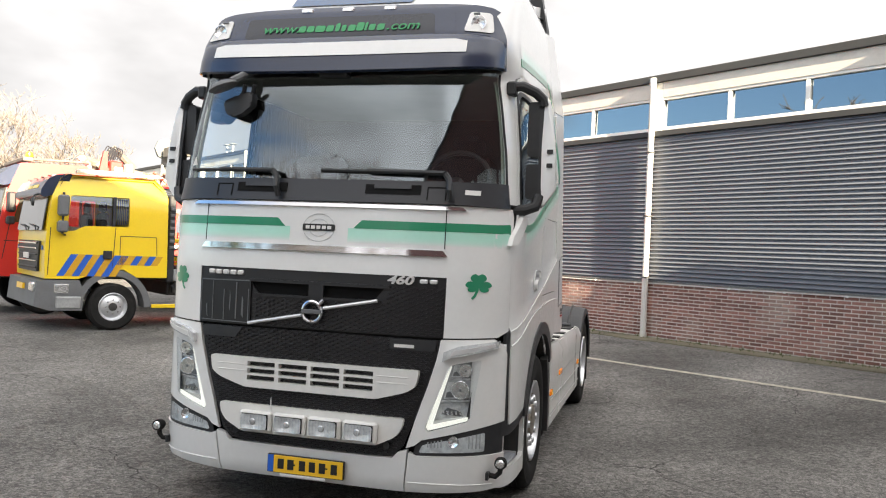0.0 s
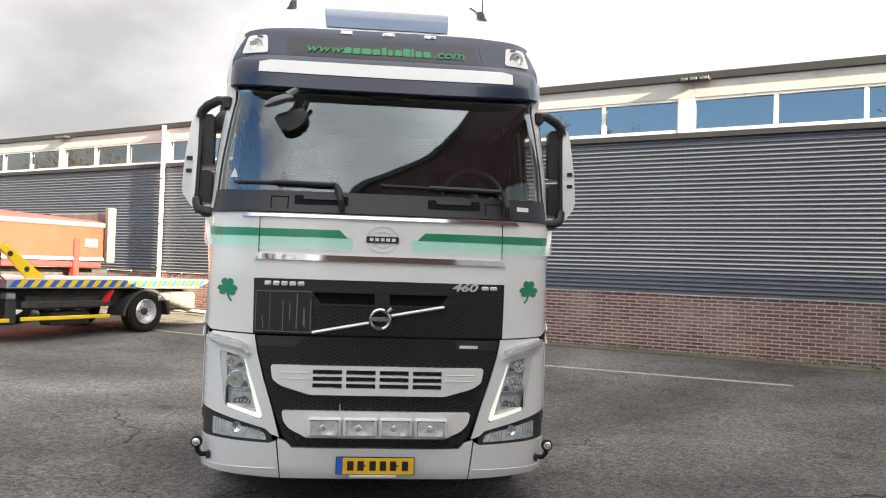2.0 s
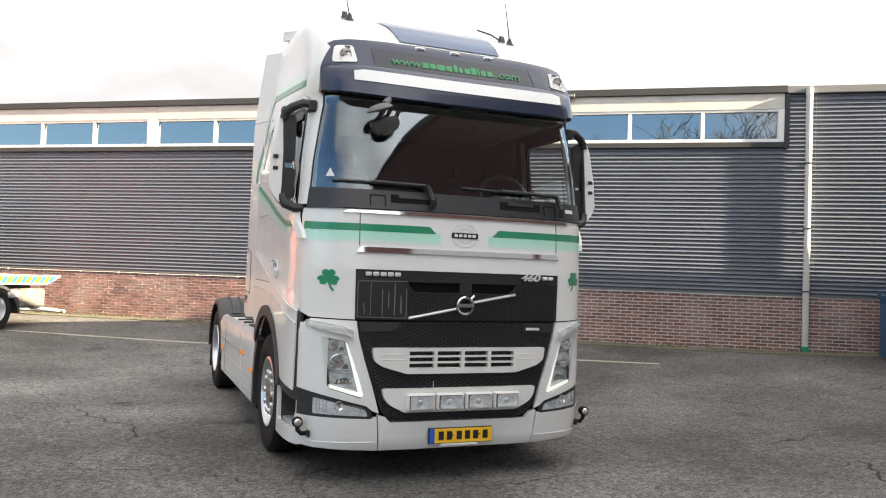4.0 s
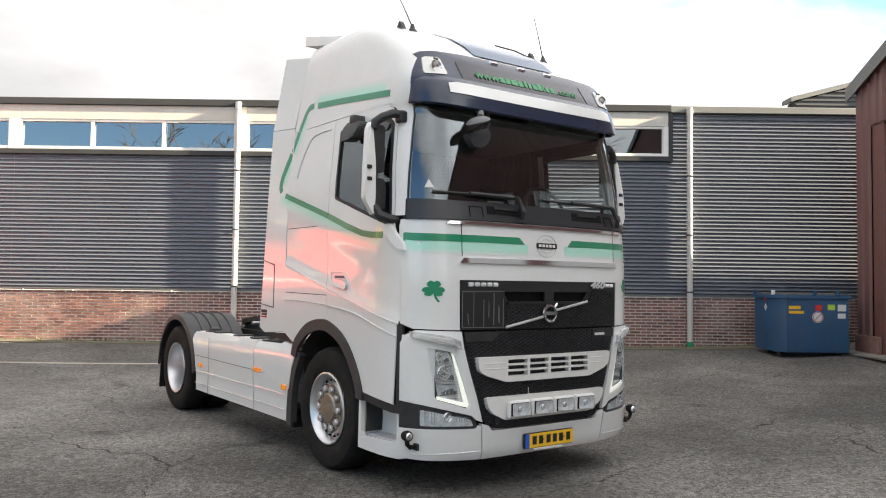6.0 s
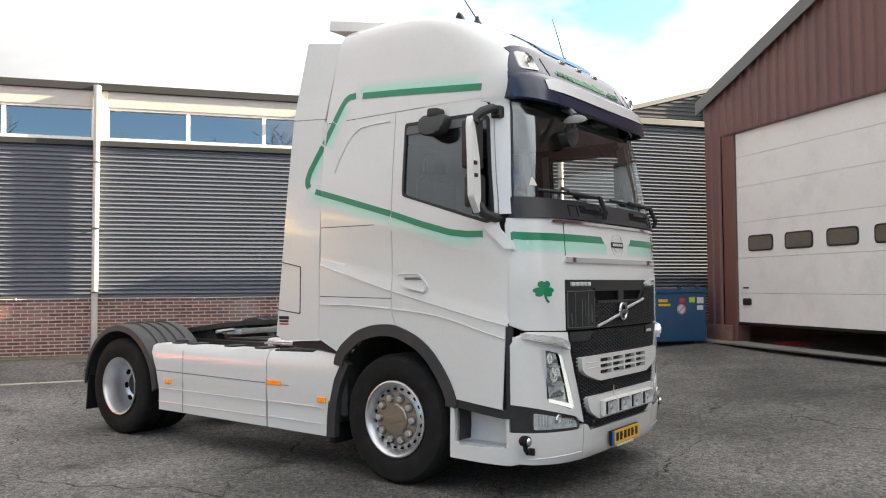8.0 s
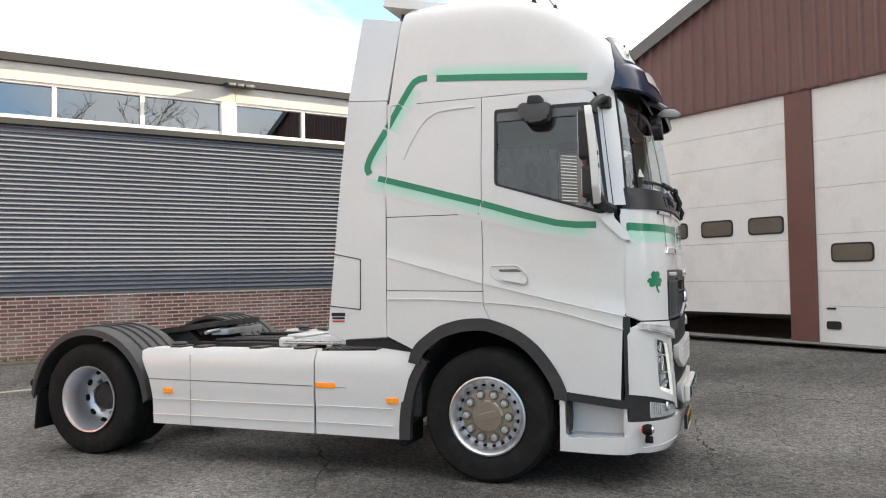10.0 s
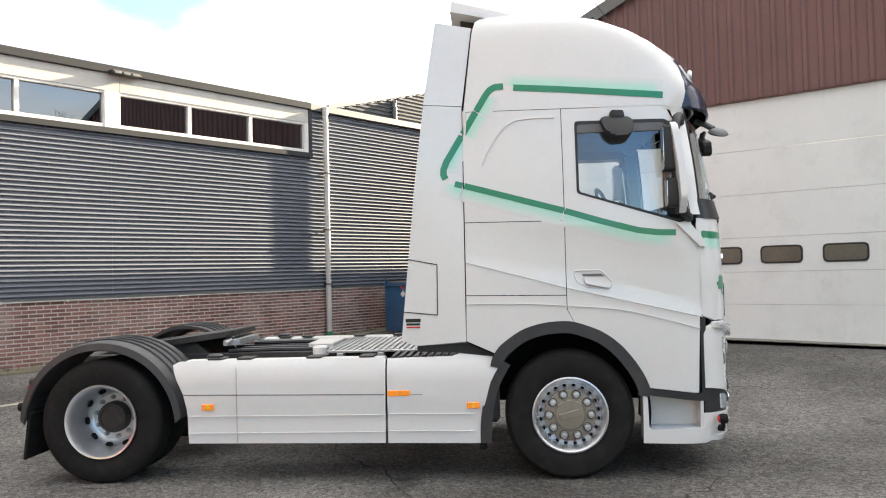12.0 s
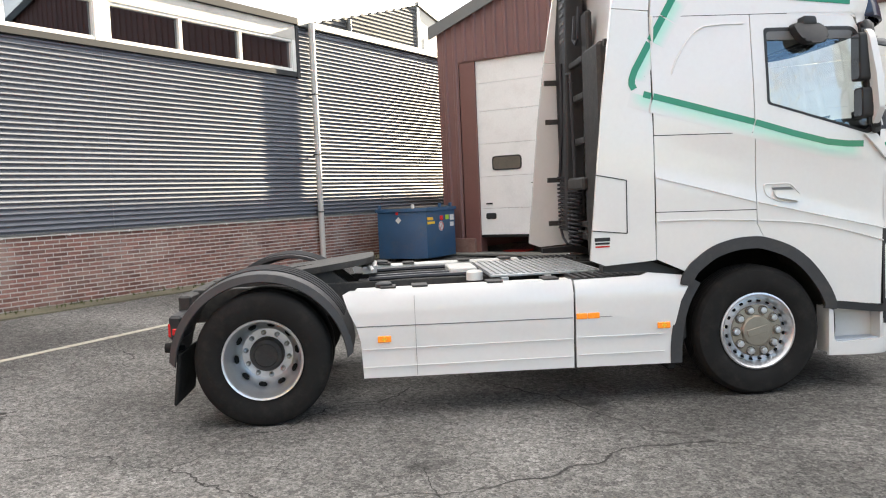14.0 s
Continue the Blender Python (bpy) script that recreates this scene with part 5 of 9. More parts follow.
ring = [(0.108 * math.cos(2 * math.pi * i / 40), 1.865 + 0.088 * math.sin(2 * math.pi * i / 40)) for i in range(40)]
for rr in (1.0, 0.62):
    tube(bm, [(front_x(y * rr, 1.865 + (z - 1.865) * rr) - 0.003, y * rr, 1.865 + (z - 1.865) * rr) for y, z in ring + ring[:1]], 0.0014, 6)
part("badge_ring", bm, STEEL, cab, "outlined ring badge")
bm = B()
patch(bm, rounded([(-0.11, 1.845), (0.11, 1.845), (0.11, 1.888), (-0.11, 1.888)], 0.01), on_front(0.007), 0.005, (), 0.05)
part("badge_bar", bm, INK, cab, "black badge bar")
bm = B()
for i in range(5):
    y = 0.075 - i * 0.0375
    patch(bm, [(y - 0.013, 1.856), (y + 0.013, 1.856), (y + 0.013, 1.877), (y - 0.013, 1.877)], on_front(0.0095), 0.003, (), 0.05)
part("badge_mark", bm, WHITE_MATT, cab)

# upper grille
bm = B()
patch(bm, [(-0.845, 1.215), (0.845, 1.215), (0.85, 1.583), (-0.85, 1.583)], on_front(-0.008), 0.012, [[(-0.40, 1.425), (0.40, 1.425), (0.46, 1.50), (-0.46, 1.50)]], 0.06)
mask = part("upper_grille", bm, GRILLE, cab, "black honeycomb grille mask")
bm = B()
patch(bm, [(-0.46, 1.42), (0.46, 1.42), (0.48, 1.51), (-0.48, 1.51)], on_front(-0.03), 0.004, (), 0.1)
part("air_slot", bm, DEEP, mask)
bm = B()
for poly in ([(-0.44, 1.41), (0.42, 1.41), (0.42, 1.425), (-0.44, 1.425)], [(-0.50, 1.50), (0.46, 1.50), (0.46, 1.52), (-0.50, 1.52)], [(-0.06, 1.42), (0.04, 1.42), (0.04, 1.505), (-0.06, 1.505)]):
    patch(bm, poly, on_front(0.010), 0.02, (), 0.08)
part("slot_frame", bm, GRILLE, mask)


def honeycomb(bm, poly, place, w=0.060, h=0.0135, bar=0.0055, deep=0.012, skip=()):
    """Flat hexagon cells as raised wavy bars."""
    us, vs = [p[0] for p in poly], [p[1] for p in poly]
    row = 0
    v = min(vs)
    while v < max(vs):
        u = min(us) + (w / 2 if row % 2 else 0)
        while u < max(us):
            segs = (((u - w * 0.22, v), (u + w * 0.22, v)), ((u + w * 0.22, v), (u + w * 0.5, v + h)), ((u - w * 0.22, v), (u - w * 0.5, v + h)))
            for a, b in segs:
                c = ((a[0] + b[0]) / 2, (a[1] + b[1]) / 2)
                if inside(a, poly) and inside(b, poly) and not any(inside(c, k) for k in skip):
                    d = Vector((b[0] - a[0], b[1] - a[1]))
                    n = Vector((-d.y, d.x)).normalized() * bar / 2
                    q = [(a[0] + n.x, a[1] + n.y), (b[0] + n.x, b[1] + n.y), (b[0] - n.x, b[1] - n.y), (a[0] - n.x, a[1] - n.y)]
                    t = [bm.verts.new(place(x, z, 0)) for x, z in q]
                    l = [bm.verts.new(place(x, z, -deep)) for x, z in q]
                    bm.faces.new(t)
                    bm.faces.new((t[0], t[1], l[1], l[0]))
                    bm.faces.new((t[2], t[3], l[3], l[2]))
            u += w
        v += h
        row += 1


bm = B()
honeycomb(bm, [(-0.835, 1.225), (0.44, 1.225), (0.44, 1.53), (-0.835, 1.53)], on_front(0.004), skip=[[(-0.46, 1.40), (0.46, 1.40), (0.52, 1.53), (-0.52, 1.53)]])
part("honeycomb", bm, COMB, mask, kind="stuff")
# taped-over holder on the grille
bm = B()
patch(bm, [(0.45, 1.225), (0.835, 1.23), (0.84, 1.505), (0.452, 1.51)], on_front(0.006), 0.014, (), 0.08)
tape = part("taped_cover", bm, INK, mask, "black taped cover with pale peeling edges")
bm = B()
for poly in ([(0.452, 1.50), (0.835, 1.495), (0.835, 1.502), (0.452, 1.507)], [(0.45, 1.228), (0.832, 1.232), (0.832, 1.238), (0.45, 1.234)], [(0.553, 1.25), (0.561, 1.25), (0.559, 1.49), (0.551, 1.49)], [(0.646, 1.24), (0.651, 1.24), (0.652, 1.44), (0.646, 1.44)], [(0.462, 1.24), (0.468, 1.24), (0.468, 1.45), (0.463, 1.45)], [(0.828, 1.24), (0.834, 1.24), (0.834, 1.49), (0.828, 1.49)], [(0.735, 1.24), (0.739, 1.24), (0.738, 1.49), (0.734, 1.49)], [(0.600, 1.30), (0.606, 1.32), (0.604, 1.44), (0.598, 1.40)], [(0.500, 1.26), (0.515, 1.28), (0.512, 1.40), (0.503, 1.38)], [(0.775, 1.25), (0.782, 1.26), (0.790, 1.33), (0.784, 1.34)]):
    patch(bm, poly, on_front(0.009), 0.003, (), 0.2)
part("tape_edge", bm, GREY_PLASTIC, tape)
# emblem and slanting bar
bm = B()
for a, b in (((0.45, 1.232), (0.075, 1.305)), ((-0.075, 1.357), (-0.43, 1.424))):
    pts = [(a[0] + (b[0] - a[0]) * f, a[1] + (b[1] - a[1]) * f) for f in (0, 0.33, 0.66, 1)]
    tube(bm, [(front_x(y, z) - 0.025, y, z) for y, z in pts], 0.011, 8)
part("emblem_bar", bm, BRIGHT, mask)
bm = B()
tube(bm, [(nose(1.33) - 0.030, 0.063 * math.cos(i * math.pi / 18), 1.332 + 0.063 * math.sin(i * math.pi / 18)) for i in range(37)], 0.013, 8)
tube(bm, [(nose(1.33) - 0.030, -0.045, 1.378), (nose(1.33) - 0.030, -0.075, 1.408)], 0.012, 6)
part("emblem_ring", bm, CHROME, mask, "round chrome emblem")
bm = B()
box(bm, nose(1.33) - 0.046, nose(1.33) - 0.034, -0.068, 0.068, 1.318, 1.346, 0.003)
part("emblem_bar_centre", bm, GREY_PLASTIC, mask)
bm = B()
for i in range(5):
    y = 0.755 - i * 0.055
    box(bm, front_x(y, 1.55) - 0.010, front_x(y, 1.55) + 0.02, y - 0.022, y + 0.022, 1.537, 1.568, 0.006)
part("maker_mark", bm, BRIGHT, mask, "row of chrome maker's marks")
bm = B()
for y in (-0.712, -0.772):
    box(bm, front_x(y, 1.55) - 0.012, front_x(y, 1.55) + 0.02, y - 0.024, y + 0.024, 1.543, 1.569, 0.006)
part("model_mark", bm, BRIGHT, mask)


def lettering(name, words, size, m, mat, parent, depth=0.003, lean=0.0, bold=0.0):
    cu = bpy.data.curves.new(name, "FONT")
    cu.body, cu.size, cu.extrude, cu.align_x, cu.shear, cu.offset = words, size, depth, "CENTER", lean, bold
    tmp = new(name, cu)
    me = bpy.data.meshes.new_from_object(tmp.evaluated_get(bpy.context.evaluated_depsgraph_get()))
    bpy.data.objects.remove(tmp)
    me.materials.clear()
    me.materials.append(mat)
    ob = new(name, me)
    ob.parent = parent
    ob.matrix_local = m
    return ob


lettering("power_number", "460", 0.072, pose(front_x(0.56, 1.55) - 0.016, -0.565, 1.535, 90, 0, -90) @ Matrix.Diagonal((1.55, 1, 1, 1)), BRIGHT, mask, 0.004, 0.25, 0.0022)

# lower grille
low_poly = [(-0.825, 1.20), (0.825, 1.20), (0.80, 1.08), (0.755, 0.92), (0.69, 0.72), (0.625, 0.54), (0.57, 0.485), (0.50, 0.47), (-0.50, 0.47), (-0.57, 0.485), (-0.625, 0.54), (-0.69, 0.72), (-0.755, 0.92), (-0.80, 1.08)]
bm = B()
patch(bm, low_poly, on_front(-0.012), 0.01, (), 0.08)
grille = part("lower_grille", bm, GRILLE, cab, "black honeycomb lower grille")
bm = B()
honeycomb(bm, [(p[0] * 0.985, p[1]) for p in low_poly], on_front(0.0))
part("honeycomb", bm, COMB, grille, kind="stuff")
for poly in ([(-0.80, 1.13), (-0.52, 1.13), (-0.52, 1.20), (-0.81, 1.20)], [(0.55, 1.13), (0.80, 1.13), (0.81, 1.20), (0.50, 1.20)]):
    bm = B()
    patch(bm, poly, on_front(0.006), 0.015, (), 0.08)
    part("grille_blank", bm, BLACK, grille)
bm = B()
patch(bm, [(-0.545, 1.145), (-0.67, 1.145), (-0.67, 1.165), (-0.545, 1.165)], on_front(0.010), 0.004, (), 0.08)
part("grille_tag", bm, WHITE_MATT, grille, "small pale grille tag")
for sg in (1, -1):
    bm = B()
    lathe(bm, [(0.02, 0), (0.026, 0.01), (0.026, -0.01)], (front_x(0.52, 0.52) - 0.004, sg * 0.52, 0.535), "x", 16, -1)
    part("tow_cap", bm, BLACK, grille)
# white slatted insert
top1 = [(-0.715, 1.012), (0.715, 1.012), (0.70, 0.915), (0.64, 0.875), (0.45, 0.82), (-0.45, 0.82), (-0.64, 0.875), (-0.70, 0.915)]
slots = []
for r in range(3):
    for c in range(4):
        y0 = 0.435 - c * 0.2225
        z1 = 0.987 - r * 0.045
        slots.append([(y0, z1), (y0, z1 - 0.031), (y0 - 0.195, z1 - 0.031), (y0 - 0.195, z1)])
bm = B()
patch(bm, rounded(top1, 0.02, 2), on_front(0.035), 0.05, slots, 0.06)
ins = part("slatted_insert", bm, WHITE_MATT, grille, "white plastic grille insert with slots")
for sg in (1, -1):
    bm = B()
    for z in (0.965, 0.925):
        tube(bm, [(front_x(y, z) - 0.035, sg * y, z) for y in (0.45, 0.55, 0.65)], 0.004, 6)
    part("moulded_rib", bm, WHITE_MATT, ins)
# lamp insert
top2 = [(-0.632, 0.712), (0.632, 0.712), (0.62, 0.645), (0.58, 0.595), (0.46, 0.535), (-0.46, 0.535), (-0.58, 0.595), (-0.62, 0.645)]
bm = B()
patch(bm, rounded(top2, 0.02, 2), on_front(0.032), 0.05, (), 0.06)
ins2 = part("lamp_insert", bm, WHITE_MATT, grille, "white plastic insert holding four driving lamps")
for i in range(4):
    y = 0.345 - i * 0.236
    x = front_x(y, 0.61)
    bm = B()
    box(bm, x - 0.075, x - 0.03, y - 0.112, y + 0.112, 0.548, 0.678, 0.012)
    lamp = part("driving_lamp", bm, WHITE_MATT, cab, "rectangular white driving lamp")
    bm = B()
    box(bm, x - 0.0775, x - 0.07, y - 0.094, y + 0.094, 0.564, 0.664, 0.004)
    part("rim", bm, RUBBER, lamp, "dark rubber lens rim")
    bm = B()
    patch(bm, rounded([(y - 0.091, 0.567), (y + 0.091, 0.567), (y + 0.091, 0.661), (y - 0.091, 0.661)], 0.016, 3), lambda u, v, k: (x - 0.091 - k + 0.012 * (1 - min(1, (((u - y) / 0.09) ** 2 + ((v - 0.614) / 0.06) ** 2))), u, v), 0, (), 0.012)
    part("reflector", bm, LAMP_GLASS, lamp)
    bm = B()
    lathe(bm, [(0.004, 0.008), (0.016, 0.006), (0.021, 0.0)], (x - 0.082, y + 0.01, 0.614), "x", 16, -1)
    part("bulb_shield", bm, LAMP_SILVER, lamp)
    bm = B()
    for k in range(9):
        yy = y - 0.08 + k * 0.02
        box(bm, x - 0.0945, x - 0.0925, yy - 0.0015, yy + 0.0015, 0.57, 0.658)
    part("lens_flute", bm, LENS, lamp, kind="stuff")
bm = B()
tube(bm, [(front_x(0.24, 0.7) - 0.05, 0.245, 0.69), (front_x(0.24, 0.7) - 0.052, 0.247, 0.77)], 0.003, 6)
part("wire_end", bm, WHITE_MATT, ins2)

# corners: headlights, bumper
for sg in (1, -1):
    m = lambda poly: [(sg * u, v) for u, v in poly]
    bm = B()
    corner = [(0.832, 1.205), (1.13, 1.215), (1.185, 1.17), (1.198, 1.12), (1.198, 0.70), (1.06, 0.665), (0.74, 0.585), (0.70, 0.55), (0.645, 0.53), (0.70, 0.72), (0.765, 0.92), (0.81, 1.08)]
    lampo = [(1.075, 1.09), (0.905, 1.055), (0.885, 1.03), (0.755, 0.66), (0.77, 0.635), (1.005, 0.708), (1.025, 0.735)]
    patch(bm, m(corner), on_front(0.004), 0.03, [m(rounded(lampo, 0.02, 2))], 0.04)
    part("headlight_surround", bm, WHITE, cab)
    bm = B()
    patch(bm, m(lampo), on_front(-0.05), 0.01, (), 0.06)
    hl = part("headlight", bm, LAMP_SILVER, cab, "slanted clear headlight with a white light strip")
    for (y0, y1), (z0, z1) in (((0.895, 1.058), (0.978, 1.062)), ((0.855, 1.042), (0.842, 0.958)), ((0.812, 1.022), (0.715, 0.822))):
        lean = 0.18 * (z1 - z0)
        bm = B()
        patch(bm, m([(y1, z1), (y0 + lean, z1 - 0.012), (y0, z0), (y1 - 0.012, z0 + 0.008)]), on_front(-0.034), 0.004, (), 0.03)
        bowl = part("reflector", bm, LAMP_GLASS, hl)
        w, h = y1 - y0, z1 - z0
        bm = B()
        if z0 > 0.8:
            cy, cz, r = (y0 + y1) / 2 + 0.004, (z0 + z1) / 2, 0.44 * h
            lathe(bm, [(0.004, -0.022), (r * 0.6, -0.016), (r * 0.9, -0.002), (r * 1.05, 0.012), (r * 1.12, 0.010)], (front_x(cy, cz) + 0.026, sg * cy, cz), "x", 20, -1)
            part("lamp_bowl", bm, REFLECTOR, bowl)
            bm = B()
            lathe(bm, [(0.003, 0.012), (r * 0.30, 0.008), (r * 0.38, -0.02)], (front_x(cy, cz) + 0.026, sg * cy, cz), "x", 14, -1)
            part("bulb_cap", bm, GREY_PLASTIC, bowl)
            bm = B()
            patch(bm, m([(y0 + 0.05 * w + lean * 0.1, z0 + 0.06 * h), (y0 + 0.34 * w, z0 + 0.10 * h), (y0 + 0.20 * w, z0 + 0.42 * h), (y0 + 0.10 * w, z0 + 0.34 * h)]), on_front(-0.024), 0.003, (), 0.03)
            part("dark_corner", bm, GREY_PLASTIC, bowl)
        else:
            # a grey wedge darkens the middle of the lowest cell
            patch(bm, m([(y1 - 0.34 * w, z0 + 0.52 * h), (y0 + 0.34 * w, z0 + 0.70 * h), (y0 + 0.16 * w, z0 + 0.30 * h), (y1 - 0.22 * w, z0 + 0.22 * h)]), on_front(-0.020), 0.003, (), 0.03)
            part("lamp_shade", bm, GREY_PLASTIC, bowl)
            for k in range(5):
                bm = B()
                u = y1 - (0.25 + 0.12 * k) * w
                patch(bm, m([(u, z0 + 0.30 * h), (u - 0.06 * w, z0 + 0.31 * h), (u - 0.08 * w, z0 + 0.52 * h), (u - 0.02 * w, z0 + 0.51 * h)]), on_front(-0.014), 0.003, (), 0.03)
                part("lens_rib", bm, REFLECTOR, bowl)
    bm = B()
    patch(bm, m(band([(1.06, 0.975), (0.882, 0.955)], -0.007, 0.007)), on_front(-0.018), 0.02, (), 0.05)
    patch(bm, m(band([(1.04, 0.836), (0.84, 0.826)], -0.007, 0.007)), on_front(-0.018), 0.02, (), 0.05)
    part("divider", bm, LAMP_SILVER, hl)
    bm = B()
    patch(bm, m([(1.072, 1.086), (1.048, 1.081), (0.995, 0.712), (1.022, 0.735)]), on_front(-0.006), 0.012, (), 0.05)
    part("dark_edge", bm, BLACK, hl)
    bm = B()
    patch(bm, m([(0.902, 1.046), (0.880, 1.038), (0.762, 0.665), (0.776, 0.646), (1.003, 0.713), (1.008, 0.738), (0.800, 0.684)]), on_front(-0.004), 0.012, (), 0.04)
    part("light_strip", bm, DRL, hl, "glowing L-shaped light strip")
    bm = B()
    patch(bm, m(rounded(lampo, 0.02, 2)), on_front(0.006), 0, (), 0.05)
    part("lens", bm, LENS, hl)
    # indicator brow
    bm = B()
    brow = [(0.855, 1.075), (0.90, 1.10), (1.06, 1.135), (1.165, 1.165), (1.165, 1.205), (1.06, 1.19), (0.94, 1.17), (0.862, 1.135)]
    patch(bm, m(brow), on_front(0.045), 0.05, (), 0.04)
    ind = part("indicator", bm, LAMP_GLASS, cab, "pale corner indicator lamp")
    bm = B()
    patch(bm, m([(0.90, 1.112), (1.06, 1.146), (1.15, 1.172), (1.15, 1.19), (1.05, 1.172), (0.92, 1.148)]), on_front(0.05), 0.01, (), 0.04)
    part("lens", bm, BRIGHT, ind)
    # white cover on the corner side
    bm = B()
    patch(bm, [(-1.075, 1.18), (-1.075, 0.72), (-1.20, 0.69), (-1.25, 0.70), (-1.245, 1.10), (-1.18, 1.15)], on_side(sg, 0.0), 0.02, (), 0.03)
    part("corner_cover", bm, WHITE, cab)
    # fog lamp
    bm = B()
    patch(bm, m([(1.19, 0.695), (1.05, 0.66), (0.74, 0.582), (0.70, 0.545), (0.685, 0.475), (1.19, 0.475)]), on_front(-0.006), 0.03, (), 0.05)
    fog = part("fog_lamp", bm, BLACK, cab, "clear fog lamp in a black frame")
    bm = B()
    patch(bm, m(rounded([(1.105, 0.640), (1.04, 0.626), (0.745, 0.556), (0.725, 0.508), (1.105, 0.524)], 0.012, 2)), on_front(0.0), 0.01, (), 0.05)
    part("reflector", bm, LAMP_GLASS, fog)
    bm = B()
    lathe(bm, [(0.004, 0.0), (0.02, 0.003), (0.032, 0.010), (0.036, 0.0)], (front_x(0.93, 0.58) - 0.001, sg * 0.93, 0.585), "x", 18, -1)
    part("bulb_shield", bm, REFLECTOR, fog)
    bm = B()
    for fy in (0.78, 0.80, 0.82, 0.84, 0.86, 1.02, 1.04, 1.06, 1.08):
        tube(bm, [(front_x(fy, 0.545) - 0.001, sg * fy, 0.545), (front_x(fy, 0.6) - 0.001, sg * fy, 0.572 + (fy - 0.76) * 0.2)], 0.004, 5)
    part("lens_flute", bm, LAMP_SILVER, fog, kind="stuff")
    bm = B()
    patch(bm, m(rounded([(1.11, 0.645), (1.04, 0.630), (0.74, 0.560), (0.72, 0.504), (1.11, 0.520)], 0.012, 2)), on_front(0.008), 0, (), 0.05)
    part("lens", bm, LENS, fog)
    # step well
    st = new("boarding_step")
    st.parent = truck
    bm = B()
    patch(bm, [(-0.565, 0.655), (-0.56, 0.285), (-1.05, 0.27), (-1.11, 0.285), (-1.11, 0.42), (-1.02, 0.395), (-0.63, 0.385), (-0.605, 0.41), (-0.60, 0.64)], on_side(sg, 0.0), 0.03, (), 0.04)
    part("step_frame", bm, WHITE, st)
    bm = B()
    box(bm, -1.02, -0.60, min(sg * 1.04, sg * 1.20), max(sg * 1.04, sg * 1.20), 0.365, 0.39)
    part("tread", bm, STEP_PLATE, st, "ribbed metal step tread")
    bm = B()
    for k in range(4):
        box(bm, -1.0, -0.63, sg * (1.18 - k * 0.035) - 0.008, sg * (1.18 - k * 0.035) + 0.008, 0.39, 0.398)
    part("tread_rib", bm, STEP_PLATE, st)
    bm = B()
    box(bm, -1.03, -0.58, sg * 1.05 - 0.015, sg * 1.05 + 0.015, 0.30, 0.66)
    box(bm, -0.60, -0.575, min(sg * 1.05, sg * 1.2), max(sg * 1.05, sg * 1.2), 0.30, 0.66)
    box(bm, -1.04, -1.015, min(sg * 1.05, sg * 1.19), max(sg * 1.05, sg * 1.19), 0.30, 0.66)
    part("step_well", bm, WHITE, st)
    # rubber-armed marker lamp
    bm = B()
    x0 = -1.16
    y0 = sg * side_y(x0, 0.40)
    tube(bm, [(x0, y0 - sg * 0.02, 0.375), (x0 - 0.02, y0 + sg * 0.05, 0.375), (x0 - 0.02, y0 + sg * 0.075, 0.40), (x0 - 0.02, y0 + sg * 0.08, 0.44)], 0.017, 8)
    mk = part("marker_lamp", bm, RUBBER, truck, "small lamp on a rubber arm")
    bm = B()
    box(bm, x0 - 0.05, x0 + 0.03, y0 - 0.01, y0 + 0.01, 0.35, 0.40, 0.004)
    part("bracket", bm, BLACK, mk)
    bm = B()
    lathe(bm, [(0.012, 0.036), (0.032, 0.03), (0.04, 0.0), (0.036, -0.03), (0.012, -0.036)], (x0 - 0.02, y0 + sg * 0.08, 0.46), "x", 18)
    lampb = part("lamp_body", bm, RUBBER, mk)
    bm = B()
    lathe(bm, [(0.006, 0.046), (0.022, 0.042), (0.030, 0.03)], (x0 - 0.02, y0 + sg * 0.08, 0.46), "x", 18, -1)
    part("lens", bm, REFLECTOR, lampb)
    bm = B()
    lathe(bm, [(0.006, 0.044), (0.022, 0.040), (0.030, 0.03)], (x0 - 0.02, y0 + sg * 0.08, 0.46), "x", 18, 1)
    part("red_lens", bm, RED_LENS, lampb)

# bumper
bm = B()
patch(bm, [(-0.63, 0.25), (0.63, 0.25), (0.655, 0.52), (0.60, 0.505), (0.56, 0.462), (-0.56, 0.462), (-0.60, 0.505), (-0.655, 0.52)], on_front(0.012), 0.04, (), 0.05)
part("bumper_centre", bm, WHITE, cab)
for sg in (1, -1):
    bm = B()
    patch(bm, [(sg * u, v) for u, v in [(0.637, 0.25), (0.90, 0.262), (1.10, 0.275), (1.20, 0.29), (1.2, 0.505), (0.71, 0.488), (0.665, 0.505)]], on_front(0.012), 0.04, (), 0.04)
    part("bumper_corner", bm, WHITE, cab)
    bm = B()
    tube(bm, [(front_x(y, 0.32) - 0.013, sg * y, 0.318) for y in (0.66, 0.8, 0.95, 1.08, 1.15)], 0.005, 6)
    part("bumper_crease", bm, WHITE, cab)
bm = B()
box(bm, -1.395, -1.372, -0.262, 0.262, 0.296, 0.412, 0.004)
plate = part("number_plate", bm, INK, cab, "yellow number plate with black marks")
bm = B()
box(bm, -1.399, -1.39, -0.257, 0.216, 0.30, 0.408, 0.002)
part("plate_face", bm, PLATE, plate)
bm = B()
box(bm, -1.399, -1.39, 0.217, 0.257, 0.30, 0.408, 0.002)
part("plate_band", bm, PLATE_BLUE, plate)
for k in range(6):
    y = 0.165 - k * 0.068 - (0.012 if k > 1 else 0) - (0.012 if k > 4 else 0)
    bm = B()
    box(bm, -1.402, -1.398, y - 0.021, y + 0.021, 0.325, 0.388)
    part("plate_mark", bm, INK, plate)
